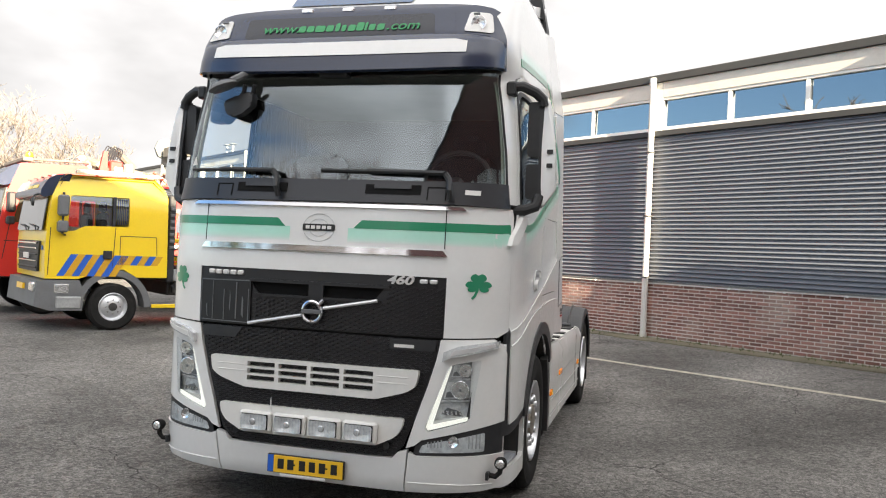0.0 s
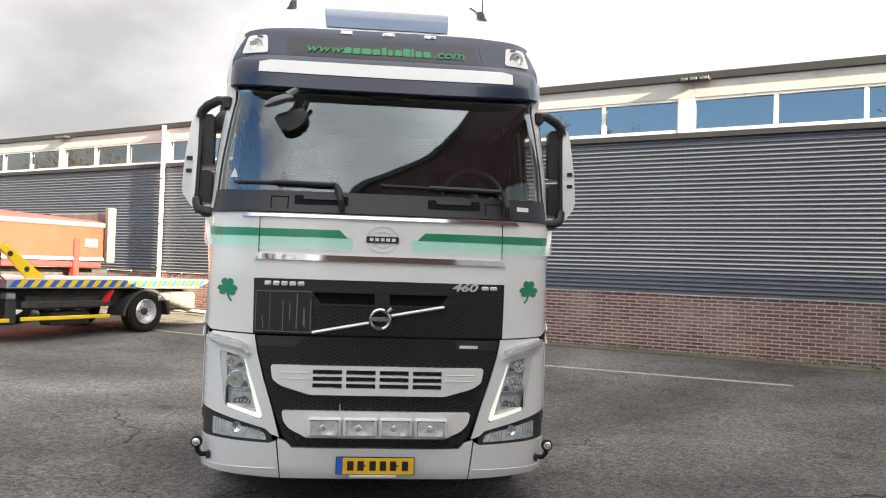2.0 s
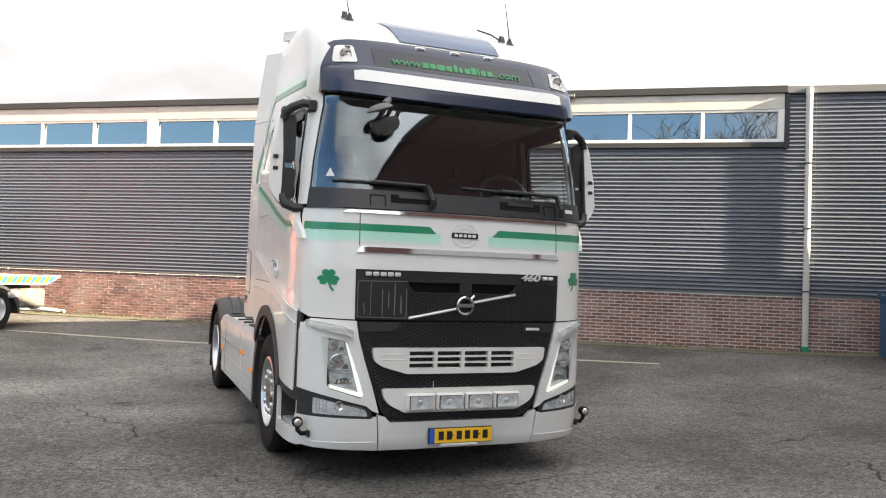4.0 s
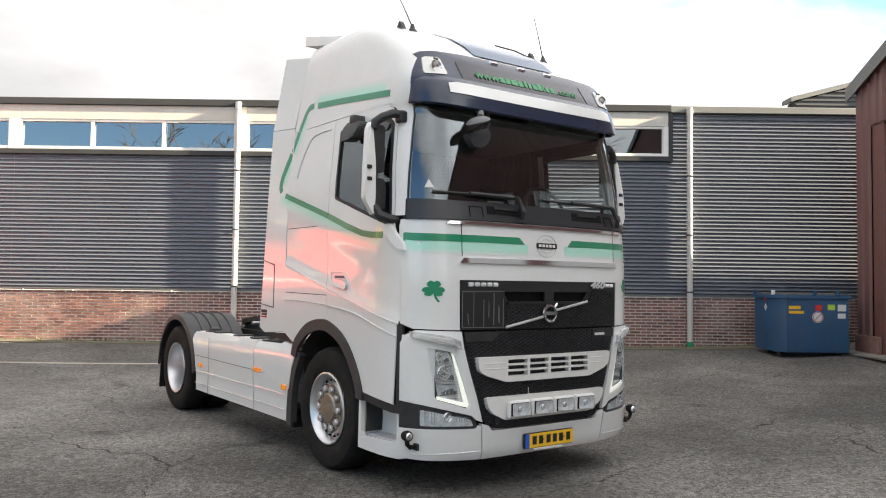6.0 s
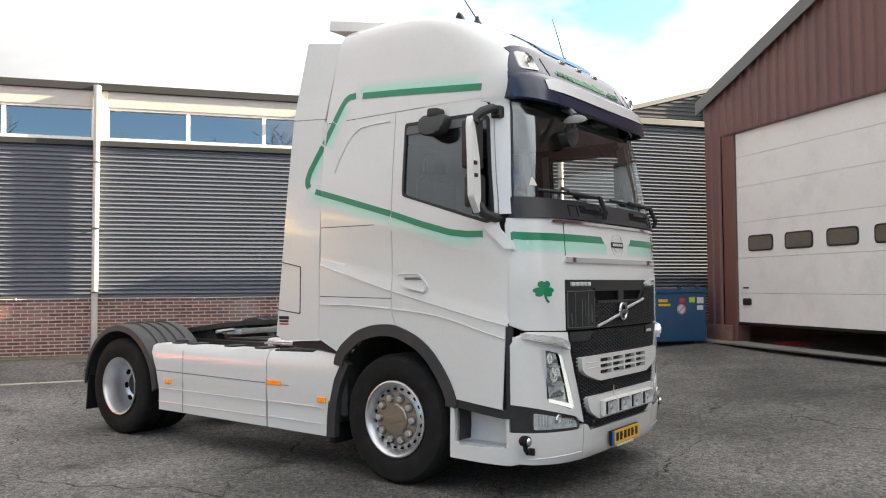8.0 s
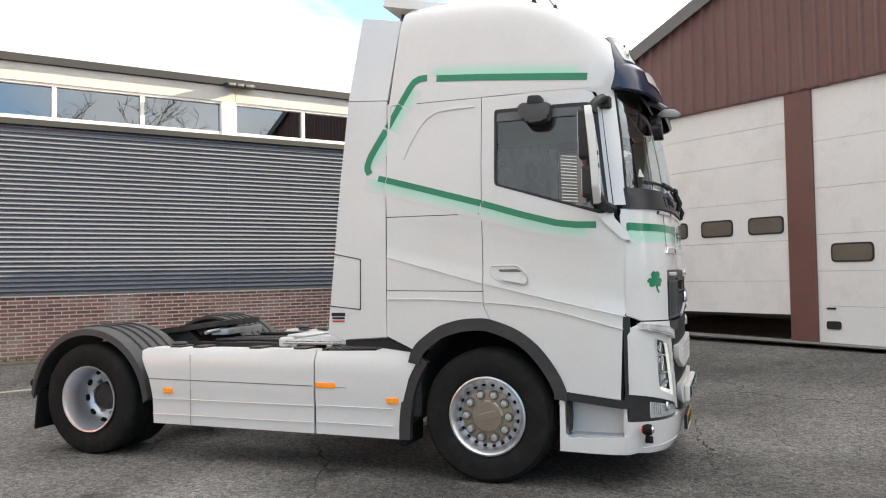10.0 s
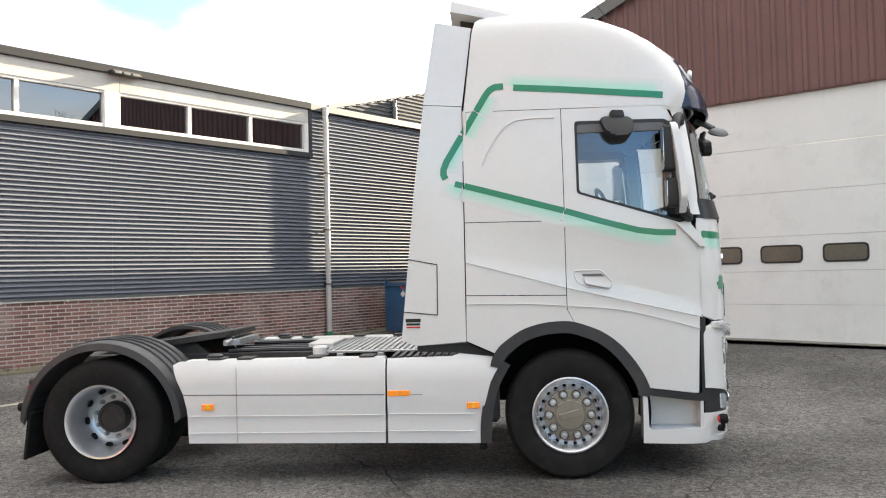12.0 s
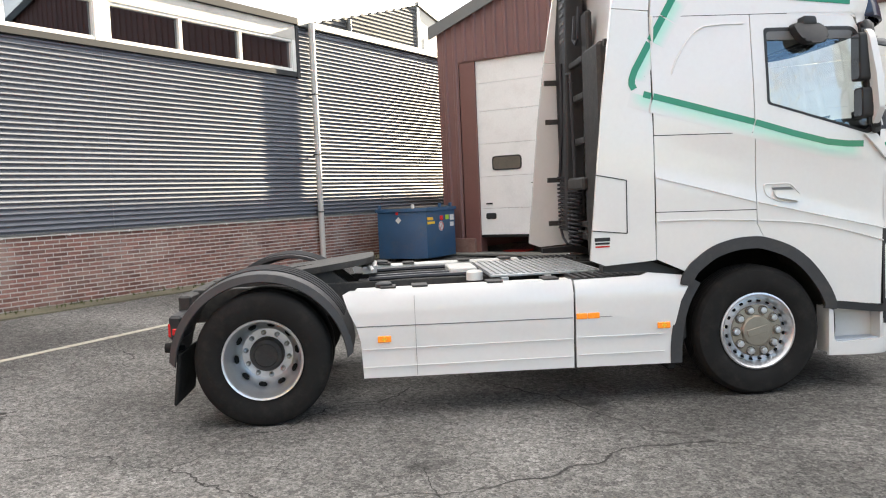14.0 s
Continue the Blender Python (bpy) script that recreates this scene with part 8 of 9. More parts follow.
def yellow_lorry():
    y = thing("recovery_lorry", "yellow recovery lorry with blue striped flat bed", "lorry", YARD)
    S0, S1 = 9.60, 11.95
    g0 = ground_z(9.6, -0.65)
    at = lambda n, z, o: (S0 - o, n, z)
    cab_ = new("cab")
    cab_.parent = y
    side = [(-1.58, 1.06), (-1.55, 2.55), (-1.50, 2.68), (-1.30, 2.86), (0.20, 2.83), (0.30, 2.76), (0.44, 2.42), (0.50, 1.85), (0.52, 1.40), (0.50, 1.02), (-0.05, 1.02), (-0.22, 1.10), (-0.45, 1.20), (-0.80, 1.20), (-1.02, 1.06)]
    win = rounded([(0.18, 1.84), (0.06, 1.86), (-0.12, 1.95), (-0.86, 1.97), (-0.86, 2.49), (0.13, 2.47)], 0.04)
    middle = (-0.55, 1.95)
    for nm, mat, shrink in (("shell", YELLOW, 1.0), ("lining", CABIN, 0.955)):
        bm = B()
        ring = [(middle[0] + (u - middle[0]) * shrink, middle[1] + (v - middle[1]) * shrink) for u, v in side]
        ends = [[bm.verts.new((e, u, v)) for u, v in ring] for e in (S0 + 0.05, S1 - 0.05)]
        for i in range(len(ring)):
            j = (i + 1) % len(ring)
            bm.faces.new((ends[0][i], ends[0][j], ends[1][j], ends[1][i]))
        part(nm, bm, mat, cab_)
    bm = B()
    for c in (S0 + 0.62, S1 - 0.62):
        box(bm, c - 0.24, c + 0.24, -0.62, -0.50, 1.5, 2.22, 0.05)
        box(bm, c - 0.13, c + 0.13, -0.61, -0.51, 2.22, 2.42, 0.04)
        box(bm, c - 0.24, c + 0.24, -0.62, -0.10, 1.40, 1.56, 0.05)
    box(bm, S0 + 0.15, S1 - 0.15, 0.10, 0.42, 1.4, 1.88, 0.05)
    part("seat", bm, SEAT, cab_)
    for s, o in ((S0 + 0.05, -1), (S1 - 0.05, 1)):
        bm = B()
        patch(bm, side, lambda u, v, k: (s + o * (0.05 + k - 0.12 * smooth(2.3, 2.9, v)), u, v), 0.06, [win], 0.12)
        part("side_panel", bm, YELLOW, cab_)
        bm = B()
        patch(bm, win, lambda u, v, k: (s + o * (0.02 + k - 0.12 * smooth(2.3, 2.9, v)), u, v), 0, (), 0.1)
        part("side_window", bm, SIDE_GLASS, cab_)
        bm = B()
        patch(bm, [(-0.57, 1.97), (-0.62, 1.97), (-0.62, 2.49), (-0.57, 2.49)], lambda u, v, k: (s + o * (0.055 + k), u, v), 0.02, (), 0.2)
        part("window_post", bm, BLACK, cab_)
        bm = B()
        for k in range(6):
            patch(bm, [(-0.66 - k * 0.032, 2.0), (-0.68 - k * 0.032, 2.0), (-0.68 - k * 0.032, 2.46), (-0.66 - k * 0.032, 2.46)], lambda u, v, q: (s + o * (0.012 + q), u, v), 0.004, (), 0.3)
        part("curtain", bm, CURTAIN, cab_)
        for a, b in (((-0.60, 1.22), (-0.63, 1.95)), ((0.46, 1.08), (0.44, 1.9)), ((-0.72, 1.80), (-1.36, 1.80)), ((-1.36, 1.80), (-1.38, 1.46)), ((-0.72, 1.80), (-0.72, 1.46))):
            bm = B()
            patch(bm, band([a, b], -0.006, 0.006), lambda u, v, k: (s + o * (0.053 + k), u, v), 0.003, (), 0.4)
            part("panel_gap", bm, BLACK, cab_)
        bm = B()
        box(bm, s + o * 0.07 - 0.02, s + o * 0.07 + 0.02, -0.58, -0.43, 1.38, 1.53, 0.01)
        part("door_handle", bm, BLACK, cab_)
        # striped film
        for k in range(8):
            n_ = 0.32 - k * 0.245
            zl, zh = (1.07, 1.45) if n_ > -0.45 else (1.28, 1.45)
            sl = 0.22 if n_ > -0.45 else 0.10
            poly = [(n_, zl), (n_ - 0.12, zl), (n_ - 0.12 - sl, zh), (n_ - sl, zh)]
            if poly[2][0] > -1.40:
                bm = B()
                patch(bm, poly, lambda u, v, q: (s + o * (0.053 + q), u, v), 0.003, (), 0.3)
                part("blue_stripe", bm, BLUE, cab_)
                bm = B()
                patch(bm, [(u - 0.125, v) for u, v in poly], lambda u, v, q: (s + o * (0.053 + q), u, v), 0.002, (), 0.3)
                part("gold_stripe", bm, GOLD, cab_)
    bm = B()
    prism(bm, rounded([(S0 + 0.13, 1.84), (S1 - 0.13, 1.84), (S1 - 0.20, 2.46), (S0 + 0.20, 2.46)], 0.06), lambda u, v, w: (u, w + (2.46 - v) * 0.13, v), 0.455, 0.475)
    ws_ = part("windscreen", bm, DOOR_PANE, cab_, "dark curved windscreen")
    for c in (S0 + 0.5, S0 + 1.3):
        bm = B()
        tube(bm, [(c, 0.57, 1.84), (c + 0.04, 0.575, 1.90), (c + 0.52, 0.57, 1.95)], 0.012, 6)
        part("wiper", bm, BLACK, ws_)
    bm = B()
    tube(bm, [(S0 + 0.34, 0.50, 2.50), (S0 + 0.30, 0.66, 2.44), (S0 + 0.28, 0.68, 2.36)], 0.016, 6)
    lathe(bm, [(0.01, 0.035), (0.07, 0.02), (0.08, -0.01), (0.01, -0.02)], (S0 + 0.28, 0.68, 2.33), "y", 14)
    part("front_mirror", bm, BLACK, cab_)
    bm = B()
    prism(bm, rounded([(0.10, 2.85), (0.34, 2.82), (0.50, 2.72), (0.60, 2.54), (0.60, 2.43), (0.54, 2.41), (0.40, 2.46), (0.24, 2.50)], 0.04, 3), lambda u, v, w: (w, u, v), S0 + 0.09, S1 - 0.09, 0.05)
    vis = part("roof_visor", bm, NAVY, cab_, "dark blue roof visor with a pale mark")
    bm = B()
    for a, b in ((S0 + 0.5, S0 + 0.9), (S0 + 1.0, S0 + 1.25)):
        prism(bm, [(a, 2.58), (b, 2.58), (b, 2.64), (a, 2.64)], lambda u, v, w: (u, w - (v - 2.54) * 0.556, v), 0.600, 0.608)
    part("visor_mark", bm, YELLOW, vis)
    for k in range(4):
        bm = B()
        lathe(bm, [(0.03, 0.0), (0.026, 0.02), (0.004, 0.024)], (S0 + 0.35 + k * 0.55, 0.42, 2.785), "z", 10)
        part("visor_lamp", bm, BLACK, vis)
    bm = B()
    prism(bm, rounded([(S0 + 0.42, 1.12), (S1 - 0.42, 1.12), (S1 - 0.30, 1.66), (S0 + 0.30, 1.66)], 0.05), lambda u, v, w: (u, w, v), 0.50, 0.55)
    gr = part("front_grille", bm, BLACK, cab_, "black front grille with chrome bars")
    for k in range(4):
        bm = B()
        box(bm, S0 + 0.42, S1 - 0.42, 0.55, 0.575, 1.18 + k * 0.11, 1.21 + k * 0.11, 0.008)
        part("grille_bar", bm, CHROME if k in (1, 3) else BLACK, gr)
    bm = B()
    box(bm, S0 + 0.40, S1 - 0.40, 0.55, 0.580, 1.60, 1.645, 0.01)
    part("grille_trim", bm, CHROME, gr)
    bm = B()
    box(bm, S0 + 0.95, S1 - 0.95, 0.575, 0.585, 1.34, 1.44, 0.01)
    part("maker_mark", bm, BRIGHT, gr)
    for c in (S0 + 0.15, S1 - 0.19):
        bm = B()
        box(bm, c, c + 0.04, 0.515, 0.535, 1.50, 1.58, 0.004)
        part("film_patch", bm, BLUE, cab_)
    bm = B()
    prism(bm, [(0.42, 1.0), (0.62, 0.98), (0.66, 0.55), (0.40, 0.47), (-0.12, 0.47), (-0.14, 0.80), (-0.05, 1.0)], lambda u, v, w: (w, u, v), S0 - 0.02, S1 + 0.02, 0.03)
    bp = part("bumper", bm, GREY_PLASTIC, y, "grey plastic bumper")
    bm = B()
    box(bm, S0 + 0.08, S0 + 0.36, 0.60, 0.68, 0.78, 0.95, 0.03)
    part("headlight", bm, REFLECTOR, bp)
    bm = B()
    box(bm, S0 + 0.85, S0 + 1.35, 0.64, 0.68, 0.80, 0.90)
    part("number_plate", bm, PLATE, bp)
    bm = B()
    box(bm, S0 - 0.03, S0 + 0.03, 0.10, 0.36, 0.76, 0.94, 0.02)
    part("side_lamp", bm, REFLECTOR, bp)
    bm = B()
    box(bm, S0 - 0.035, S0 + 0.05, -0.10, 0.32, 0.50, 0.72, 0.02)
    part("step", bm, STEEL, bp)
    bm = B()
    arc = [(-0.65 + 0.58 * math.cos(a), 0.50 + 0.62 * math.sin(a)) for a in [math.radians(2 + k * 11) for k in range(17)]]
    patch(bm, band(arc, -0.07, 0.04), at, 0.35, (), 0.12)
    part("wheel_arch", bm, GREY_PLASTIC, y)
    bm = B()
    box(bm, S0 + 0.03, S1 - 0.03, -1.72, -1.59, 0.98, 2.60, 0.02)
    part("air_intake", bm, BLACK, y)
    for k in range(7):
        bm = B()
        box(bm, S0 + 0.0, S0 + 0.04, -1.70, -1.61, 1.6 + k * 0.12, 1.66 + k * 0.12, 0.01)
        part("intake_slot", bm, GREY_PLASTIC, y)
    # mirrors
    for z0, z1 in ((2.10, 2.46), (1.82, 2.02)):
        bm = B()
        box(bm, S0 - 0.22, S0 - 0.02, 0.20, 0.36, z0, z1, 0.03)
        part("mirror", bm, GREY_PLASTIC, y)
    bm = B()
    tube(bm, [(S0 + 0.02, 0.25, 2.5), (S0 - 0.12, 0.28, 2.5), (S0 - 0.12, 0.28, 1.8), (S0 + 0.02, 0.2, 1.78)], 0.02, 6)
    part("mirror_arm", bm, BLACK, y)
    bm = B()
    for s in (S0 + 0.25, S1 - 0.25):
        tube(bm, [(s, 0.0, 2.93), (s, -0.7, 2.95), (s, -1.5, 2.93)], 0.02, 6)
    part("roof_rail", bm, STEEL, y)
    bm = B()
    prism(bm, [(0.02, 2.87), (-1.40, 2.90), (-1.40, 2.96), (0.02, 2.93)], lambda u, v, w: (w, u, v), S0 + 0.18, S0 + 0.30, 0.01)
    prism(bm, [(0.02, 2.87), (-1.40, 2.90), (-1.40, 2.96), (0.02, 2.93)], lambda u, v, w: (w, u, v), S1 - 0.30, S1 - 0.18, 0.01)
    part("roof_bar", bm, CREAM, y, "pale bar along the cab roof")
    rng = random.Random(31)
    for k in range(9):
        bm = B()
        u, q = rng.uniform(-1.85, -1.62), rng.uniform(0.7, 1.7)
        a = Vector((S0 + rng.uniform(0.12, 0.5), u, q))
        tube(bm, [a, a + Vector((0.0, -0.18, rng.uniform(-0.15, 0.05))), a + Vector((0.05, -0.45, rng.uniform(-0.2, 0.2))), a + Vector((0.05, -0.75, rng.uniform(-0.25, 0.1)))], 0.016, 6)
        part("hose", bm, HOSE if k % 3 else RED, y)
    for u, z0, z1, mat in ((-1.80, 1.0, 1.22, STEEL), (-2.05, 1.28, 1.44, WORN), (-2.25, 1.46, 1.56, ORANGE_RED), (-1.95, 1.52, 1.62, STEEL), (-2.15, 0.95, 1.08, CREAM), (-2.62, 0.90, 1.02, STEEL)):
        bm = B()
        box(bm, S0 + 0.08, S0 + 0.30, u - 0.08, u + 0.08, z0, z1, 0.02)
        part("valve_block", bm, mat, y)
    for u in (-3.0, -3.5, -4.1):
        bm = B()
        tube(bm, [(S0 + 0.06, u, 1.06), (S0 + 0.04, u - 0.2, 0.92), (S0 + 0.06, u - 0.45, 1.04)], 0.014, 6)
        part("air_line", bm, HOSE, y)
    # flat bed
    bm = B()
    prism(bm, [(-2.46, 1.25), (-2.46, 1.10), (-6.70, 1.08), (-7.06, 1.24), (-7.05, 1.26)], lambda u, v, w: (w, u, v), S0 - 0.02, S1 + 0.05)
    bed = part("bed", bm, STEEL, y, "galvanised flat bed")
    for k in range(19):
        n_ = -2.50 - k * 0.245
        for mat, da, nm in ((BLUE, 0.0, "blue_stripe"), (YELLOW, 0.1225, "yellow_stripe")):
            a = n_ - da
            if a - 0.235 > -6.93:
                bm = B()
                patch(bm, [(a, 1.115), (a - 0.1225, 1.115), (a - 0.235, 1.242), (a - 0.1125, 1.242)], lambda u, v, q: (S0 - 0.024 - q, u, v), 0.003, (), 0.4)
                part(nm, bm, mat, bed)
    bm = B()
    box(bm, S0 + 0.3, S1 - 0.3, -6.6, -1.7, 0.72, 1.05, 0.02)
    part("chassis", bm, CHASSIS, y)
    bm = B()
    prism(bm, [(-2.42, 1.86), (-2.62, 1.86), (-3.36, 1.27), (-2.98, 1.27)], lambda u, v, w: (w, u, v), S0 + 0.25, S0 + 0.31)
    arm = part("lifting_arm", bm, YELLOW, y, "yellow lifting arm with holes")
    for n_, z in ((-2.66, 1.70), (-2.98, 1.43)):
        bm = B()
        lathe(bm, [(0.05, 0.0), (0.05, 0.07), (0.01, 0.072)], (S0 + 0.315, n_, z), "x", 16, -1)
        part("arm_hole", bm, INK, arm)
    bm = B()
    box(bm, S0 + 0.25, S1 - 0.4, -2.50, -1.62, 1.72, 1.80, 0.02)
    box(bm, S0 + 0.4, S0 + 0.5, -2.45, -1.75, 1.30, 1.45, 0.02)
    part("headboard_beam", bm, YELLOW, y)
    bm = B()
    for k, n_ in enumerate((-1.7, -1.85, -2.1, -2.2, -2.4)):
        tube(bm, [(S0 + 0.3, n_, 1.78), (S0 + 0.3, n_ - 0.02, 1.98)], 0.012, 6)
    box(bm, S0 + 0.28, S0 + 0.33, -2.52, -2.46, 1.12, 1.80)
    box(bm, S0 + 0.3, S1 - 0.4, -2.40, -1.75, 1.05, 1.28, 0.03)
    part("winch", bm, CHASSIS, y)
    bm = B()
    for a, b, z0, z1 in ((-1.75, -2.25, 0.75, 1.0), (-2.9, -4.4, 0.70, 0.95), (-3.4, -4.2, 0.40, 0.66), (-2.75, -2.55, 0.45, 0.95)):
        box(bm, S0 + 0.12, S0 + 0.5, min(a, b), max(a, b), z0, z1, 0.03)
    part("locker", bm, CHASSIS, y)
    bm = B()
    box(bm, S0 - 0.01, S0 + 0.03, -2.55, -1.32, 0.505, 0.575, 0.008)
    part("side_guard", bm, YELLOW, y)
    bm = B()
    box(bm, S0 - 0.01, S0 + 0.03, -4.55, -2.75, 0.52, 0.59, 0.008)
    part("side_guard", bm, YELLOW, y)
    bm = B()
    box(bm, S0 - 0.01, S0 + 0.05, -4.55, -2.75, 0.74, 0.86, 0.01)
    part("side_rail", bm, CHASSIS, y)
    bm = B()
    prism(bm, [(-4.35, 0.82), (-4.55, 1.05), (-4.62, 1.05), (-4.48, 0.82)], lambda u, v, w: (w, u, v), S0 - 0.02, S0 + 0.05)
    part("red_lamp", bm, RED_LENS, y)
    bm = B()
    arc = [(-5.42 + 0.55 * math.cos(a), 0.50 + 0.55 * math.sin(a)) for a in [math.radians(4 + k * 10.8) for k in range(17)]]
    patch(bm, band(arc, -0.03, 0.03), at, 0.5, (), 0.12)
    part("rear_mudguard", bm, FENDER, y)
    bm = B()
    box(bm, S0 + 0.02, S0 + 0.55, -6.70, -6.02, 0.62, 1.0, 0.04)
    part("tool_box", bm, WORN, y, "worn grey tool box")
    bm = B()
    box(bm, S0 + 0.0, S0 + 0.5, -5.98, -5.70, 0.82, 0.98, 0.02)
    tube(bm, [(S0 + 0.2, -6.5, 0.62), (S0 + 0.1, -7.25, 0.52)], 0.035, 6)
    tube(bm, [(S0 + 0.9, -6.5, 0.62), (S0 + 0.9, -7.25, 0.52)], 0.035, 6)
    tube(bm, [(S0 + 0.0, -7.22, 0.52), (S0 + 1.8, -7.22, 0.52)], 0.04, 6)
    part("towing_fork", bm, STEEL, y)
    for s, o in ((S0 + 0.17, -1), (S1 - 0.17, 1)):
        small_wheel(y, s, -0.65, ground_z(s, -0.65) + 0.42, 0.42, o)
        small_wheel(y, s, -5.42, ground_z(s, -5.42) + 0.42, 0.42, o, 0.06)


yellow_lorry()


# ---- the red lorry and the orange-red tipper body behind it ----
def red_lorry():
    r = thing("tipper_lorry", "red lorry with an orange-red covered tipper body", "lorry", YARD)
    S0, S1 = 12.9, 15.3
    bm = B()
    prism(bm, [(-1.1, 0.9), (-1.1, 3.15), (-0.9, 3.28), (0.35, 3.22), (0.55, 2.7), (0.75, 1.7), (0.75, 0.9)], lambda u, v, w: (w, u, v), S0, S1, 0.05)
    cb = part("cab", bm, RED, r, "red cab")
    bm = B()
    patch(bm, rounded([(0.45, 2.0), (-0.35, 2.05), (-0.35, 2.75), (0.30, 2.72)], 0.05), lambda u, v, o: (S0 - 0.01 - o, u, v), 0.02, (), 0.3)
    part("side_window", bm, DOOR_PANE, cb)
    bm = B()
    prism(bm, [(S0 + 0.1, 1.85), (S1 - 0.1, 1.85), (S1 - 0.15, 2.7), (S0 + 0.15, 2.7)], lambda u, v, w: (u, w - (v - 1.8) * 0.20, v), 0.72, 0.78)
    part("windscreen", bm, DOOR_PANE, cb)
    bm = B()
    prism(bm, rounded([(0.20, 3.26), (0.50, 3.16), (0.74, 2.92), (0.76, 2.76), (0.62, 2.74), (0.45, 2.80)], 0.04, 3), lambda u, v, w: (w, u, v), S0 + 0.04, S1 - 0.04, 0.04)
    part("roof_visor", bm, NAVY, cb, "dark blue roof visor")
    bm = B()
    prism(bm, rounded([(S0 + 0.3, 1.2), (S1 - 0.3, 1.2), (S1 - 0.3, 1.75), (S0 + 0.3, 1.75)], 0.05), lambda u, v, w: (u, w, v), 0.74, 0.78)
    part("front_grille", bm, BLACK, cb)
    bm = B()
    for q0, q1 in (((0.62, 1.25), (0.50, 2.02)), ((-0.42, 1.2), (-0.42, 2.9)), ((0.60, 1.62), (-0.40, 1.62))):
        patch(bm, band([q0, q1], -0.008, 0.008), lambda u, v, o: (S0 - 0.004 - o, u, v), 0.003, (), 0.4)
    part("panel_gap", bm, BLACK, cb)
    bm = B()
    box(bm, S0 + 0.0, S1, 0.70, 0.95, 0.50, 1.15, 0.05)
    bmp = part("bumper", bm, FENDER, r)
    for c in (S0 + 0.08, S1 - 0.44):
        bm = B()
        box(bm, c, c + 0.36, 0.93, 0.97, 0.72, 0.95, 0.02)
        part("headlight", bm, LAMP_GLASS, bmp)
    bm = B()
    for z0, z1 in ((2.2, 2.6), (1.95, 2.12)):
        box(bm, S0 - 0.28, S0 - 0.06, 0.45, 0.60, z0, z1, 0.03)
    part("mirror", bm, BLACK, r)
    bm = B()
    for s in (S0 + 0.15, S1 - 0.15):
        tube(bm, [(s, 0.2, 3.32), (s, -1.0, 3.36)], 0.025, 6)
    box(bm, S0 + 0.1, S1 - 0.1, 0.1, 0.3, 3.27, 3.36, 0.02)
    part("roof_rail", bm, WORN, r)
    bm = B()
    lathe(bm, [(0.07, 0), (0.08, 0.05), (0.06, 0.12), (0.01, 0.14)], (S0 + 0.3, 0.15, 3.36), "z", 14)
    part("beacon", bm, AMBER, r)
    # loader crane folded behind the cab
    cr = new("loader_crane")
    cr.parent = r
    bm = B()
    box(bm, S0 + 0.3, S0 + 0.9, -1.85, -1.3, 1.2, 3.35, 0.05)
    part("column", bm, RED, cr)
    bm = B()
    tube(bm, [(S0 + 0.4, -1.2, 3.3), (S0 + 0.5, -1.6, 3.75), (S0 + 0.8, -2.1, 3.4)], 0.09, 8)
    tube(bm, [(S0 + 0.3, -0.9, 3.45), (S0 + 0.5, -1.3, 3.35), (S0 + 0.6, -2.7, 3.15)], 0.10, 8)
    part("boom", bm, WORN, cr)
    for k in range(6):
        bm = B()
        n_ = -1.27 - 0.05 * k
        tube(bm, flowing3([(S0 + 0.3 + 0.03 * k, n_ + 0.02, 3.30), (S0 + 0.28, n_ - 0.03, 3.58), (S0 + 0.28, n_ - 0.12, 3.78 - 0.02 * (k % 3)), (S0 + 0.30, n_ - 0.20, 3.70), (S0 + 0.32, n_ - 0.14, 3.50)]), 0.014, 6)
        part("hose", bm, HOSE, cr)
    bm = B()
    box(bm, S0 + 0.25, S0 + 0.6, -1.73, -1.45, 3.17, 3.47, 0.03)
    vb = part("valve_box", bm, RED, cr)
    bm = B()
    box(bm, S0 + 0.235, S0 + 0.25, -1.71, -1.55, 3.25, 3.34)
    part("pale_label", bm, WHITE_MATT, vb)
    bm = B()
    box(bm, S0 + 0.25, S0 + 0.7, -2.0, -1.76, 3.2, 3.44, 0.05)
    part("oil_tank", bm, GREY_PLASTIC, cr)
    bm = B()
    tube(bm, flowing3([(S0 + 0.3, -0.82, 3.42), (S0 + 0.3, -0.90, 3.47), (S0 + 0.3, -1.0, 3.34), (S0 + 0.3, -1.07, 3.10)]), 0.06, 10)
    part("exhaust", bm, CREAM, cr, "pale bent exhaust pipe")
    bm = B()
    prism(bm, [(-1.20, 3.1), (-1.30, 3.66), (-1.38, 3.66), (-1.40, 3.1)], lambda u, v, w: (w, u, v), S0 + 0.2, S0 + 0.32, 0.02)
    part("side_plate", bm, RED, cr)
    rng = random.Random(12)
    for k in range(22):
        bm = B()
        n_, z = rng.uniform(-3.0, -2.15), 3.02 + 0.30 * rng.random() ** 1.5
        q = pose(S0 + rng.uniform(0.1, 0.5), n_, z, rng.uniform(-40, 40), rng.uniform(-40, 40), rng.uniform(0, 180))
        if k % 2:
            box(bm, -0.14, 0.14, -0.035, 0.035, -0.03, 0.03, 0.008, q)
        else:
            tube(bm, [q @ Vector((-0.2, 0, 0)), q @ Vector((0, 0.02, 0.05)), q @ Vector((0.2, 0, 0))], 0.026, 7)
        part("grab_link", bm, WORN if k % 4 else ORANGE_RED, cr)
    bm = B()
    box(bm, S0 + 0.1, S0 + 0.6, -3.05, -1.75, 2.98, 3.04, 0.01)
    part("deck_board", bm, ORANGE_RED, cr)
    # tipper body
    tb = new("tipper_body")
    tb.parent = r
    bm = B()
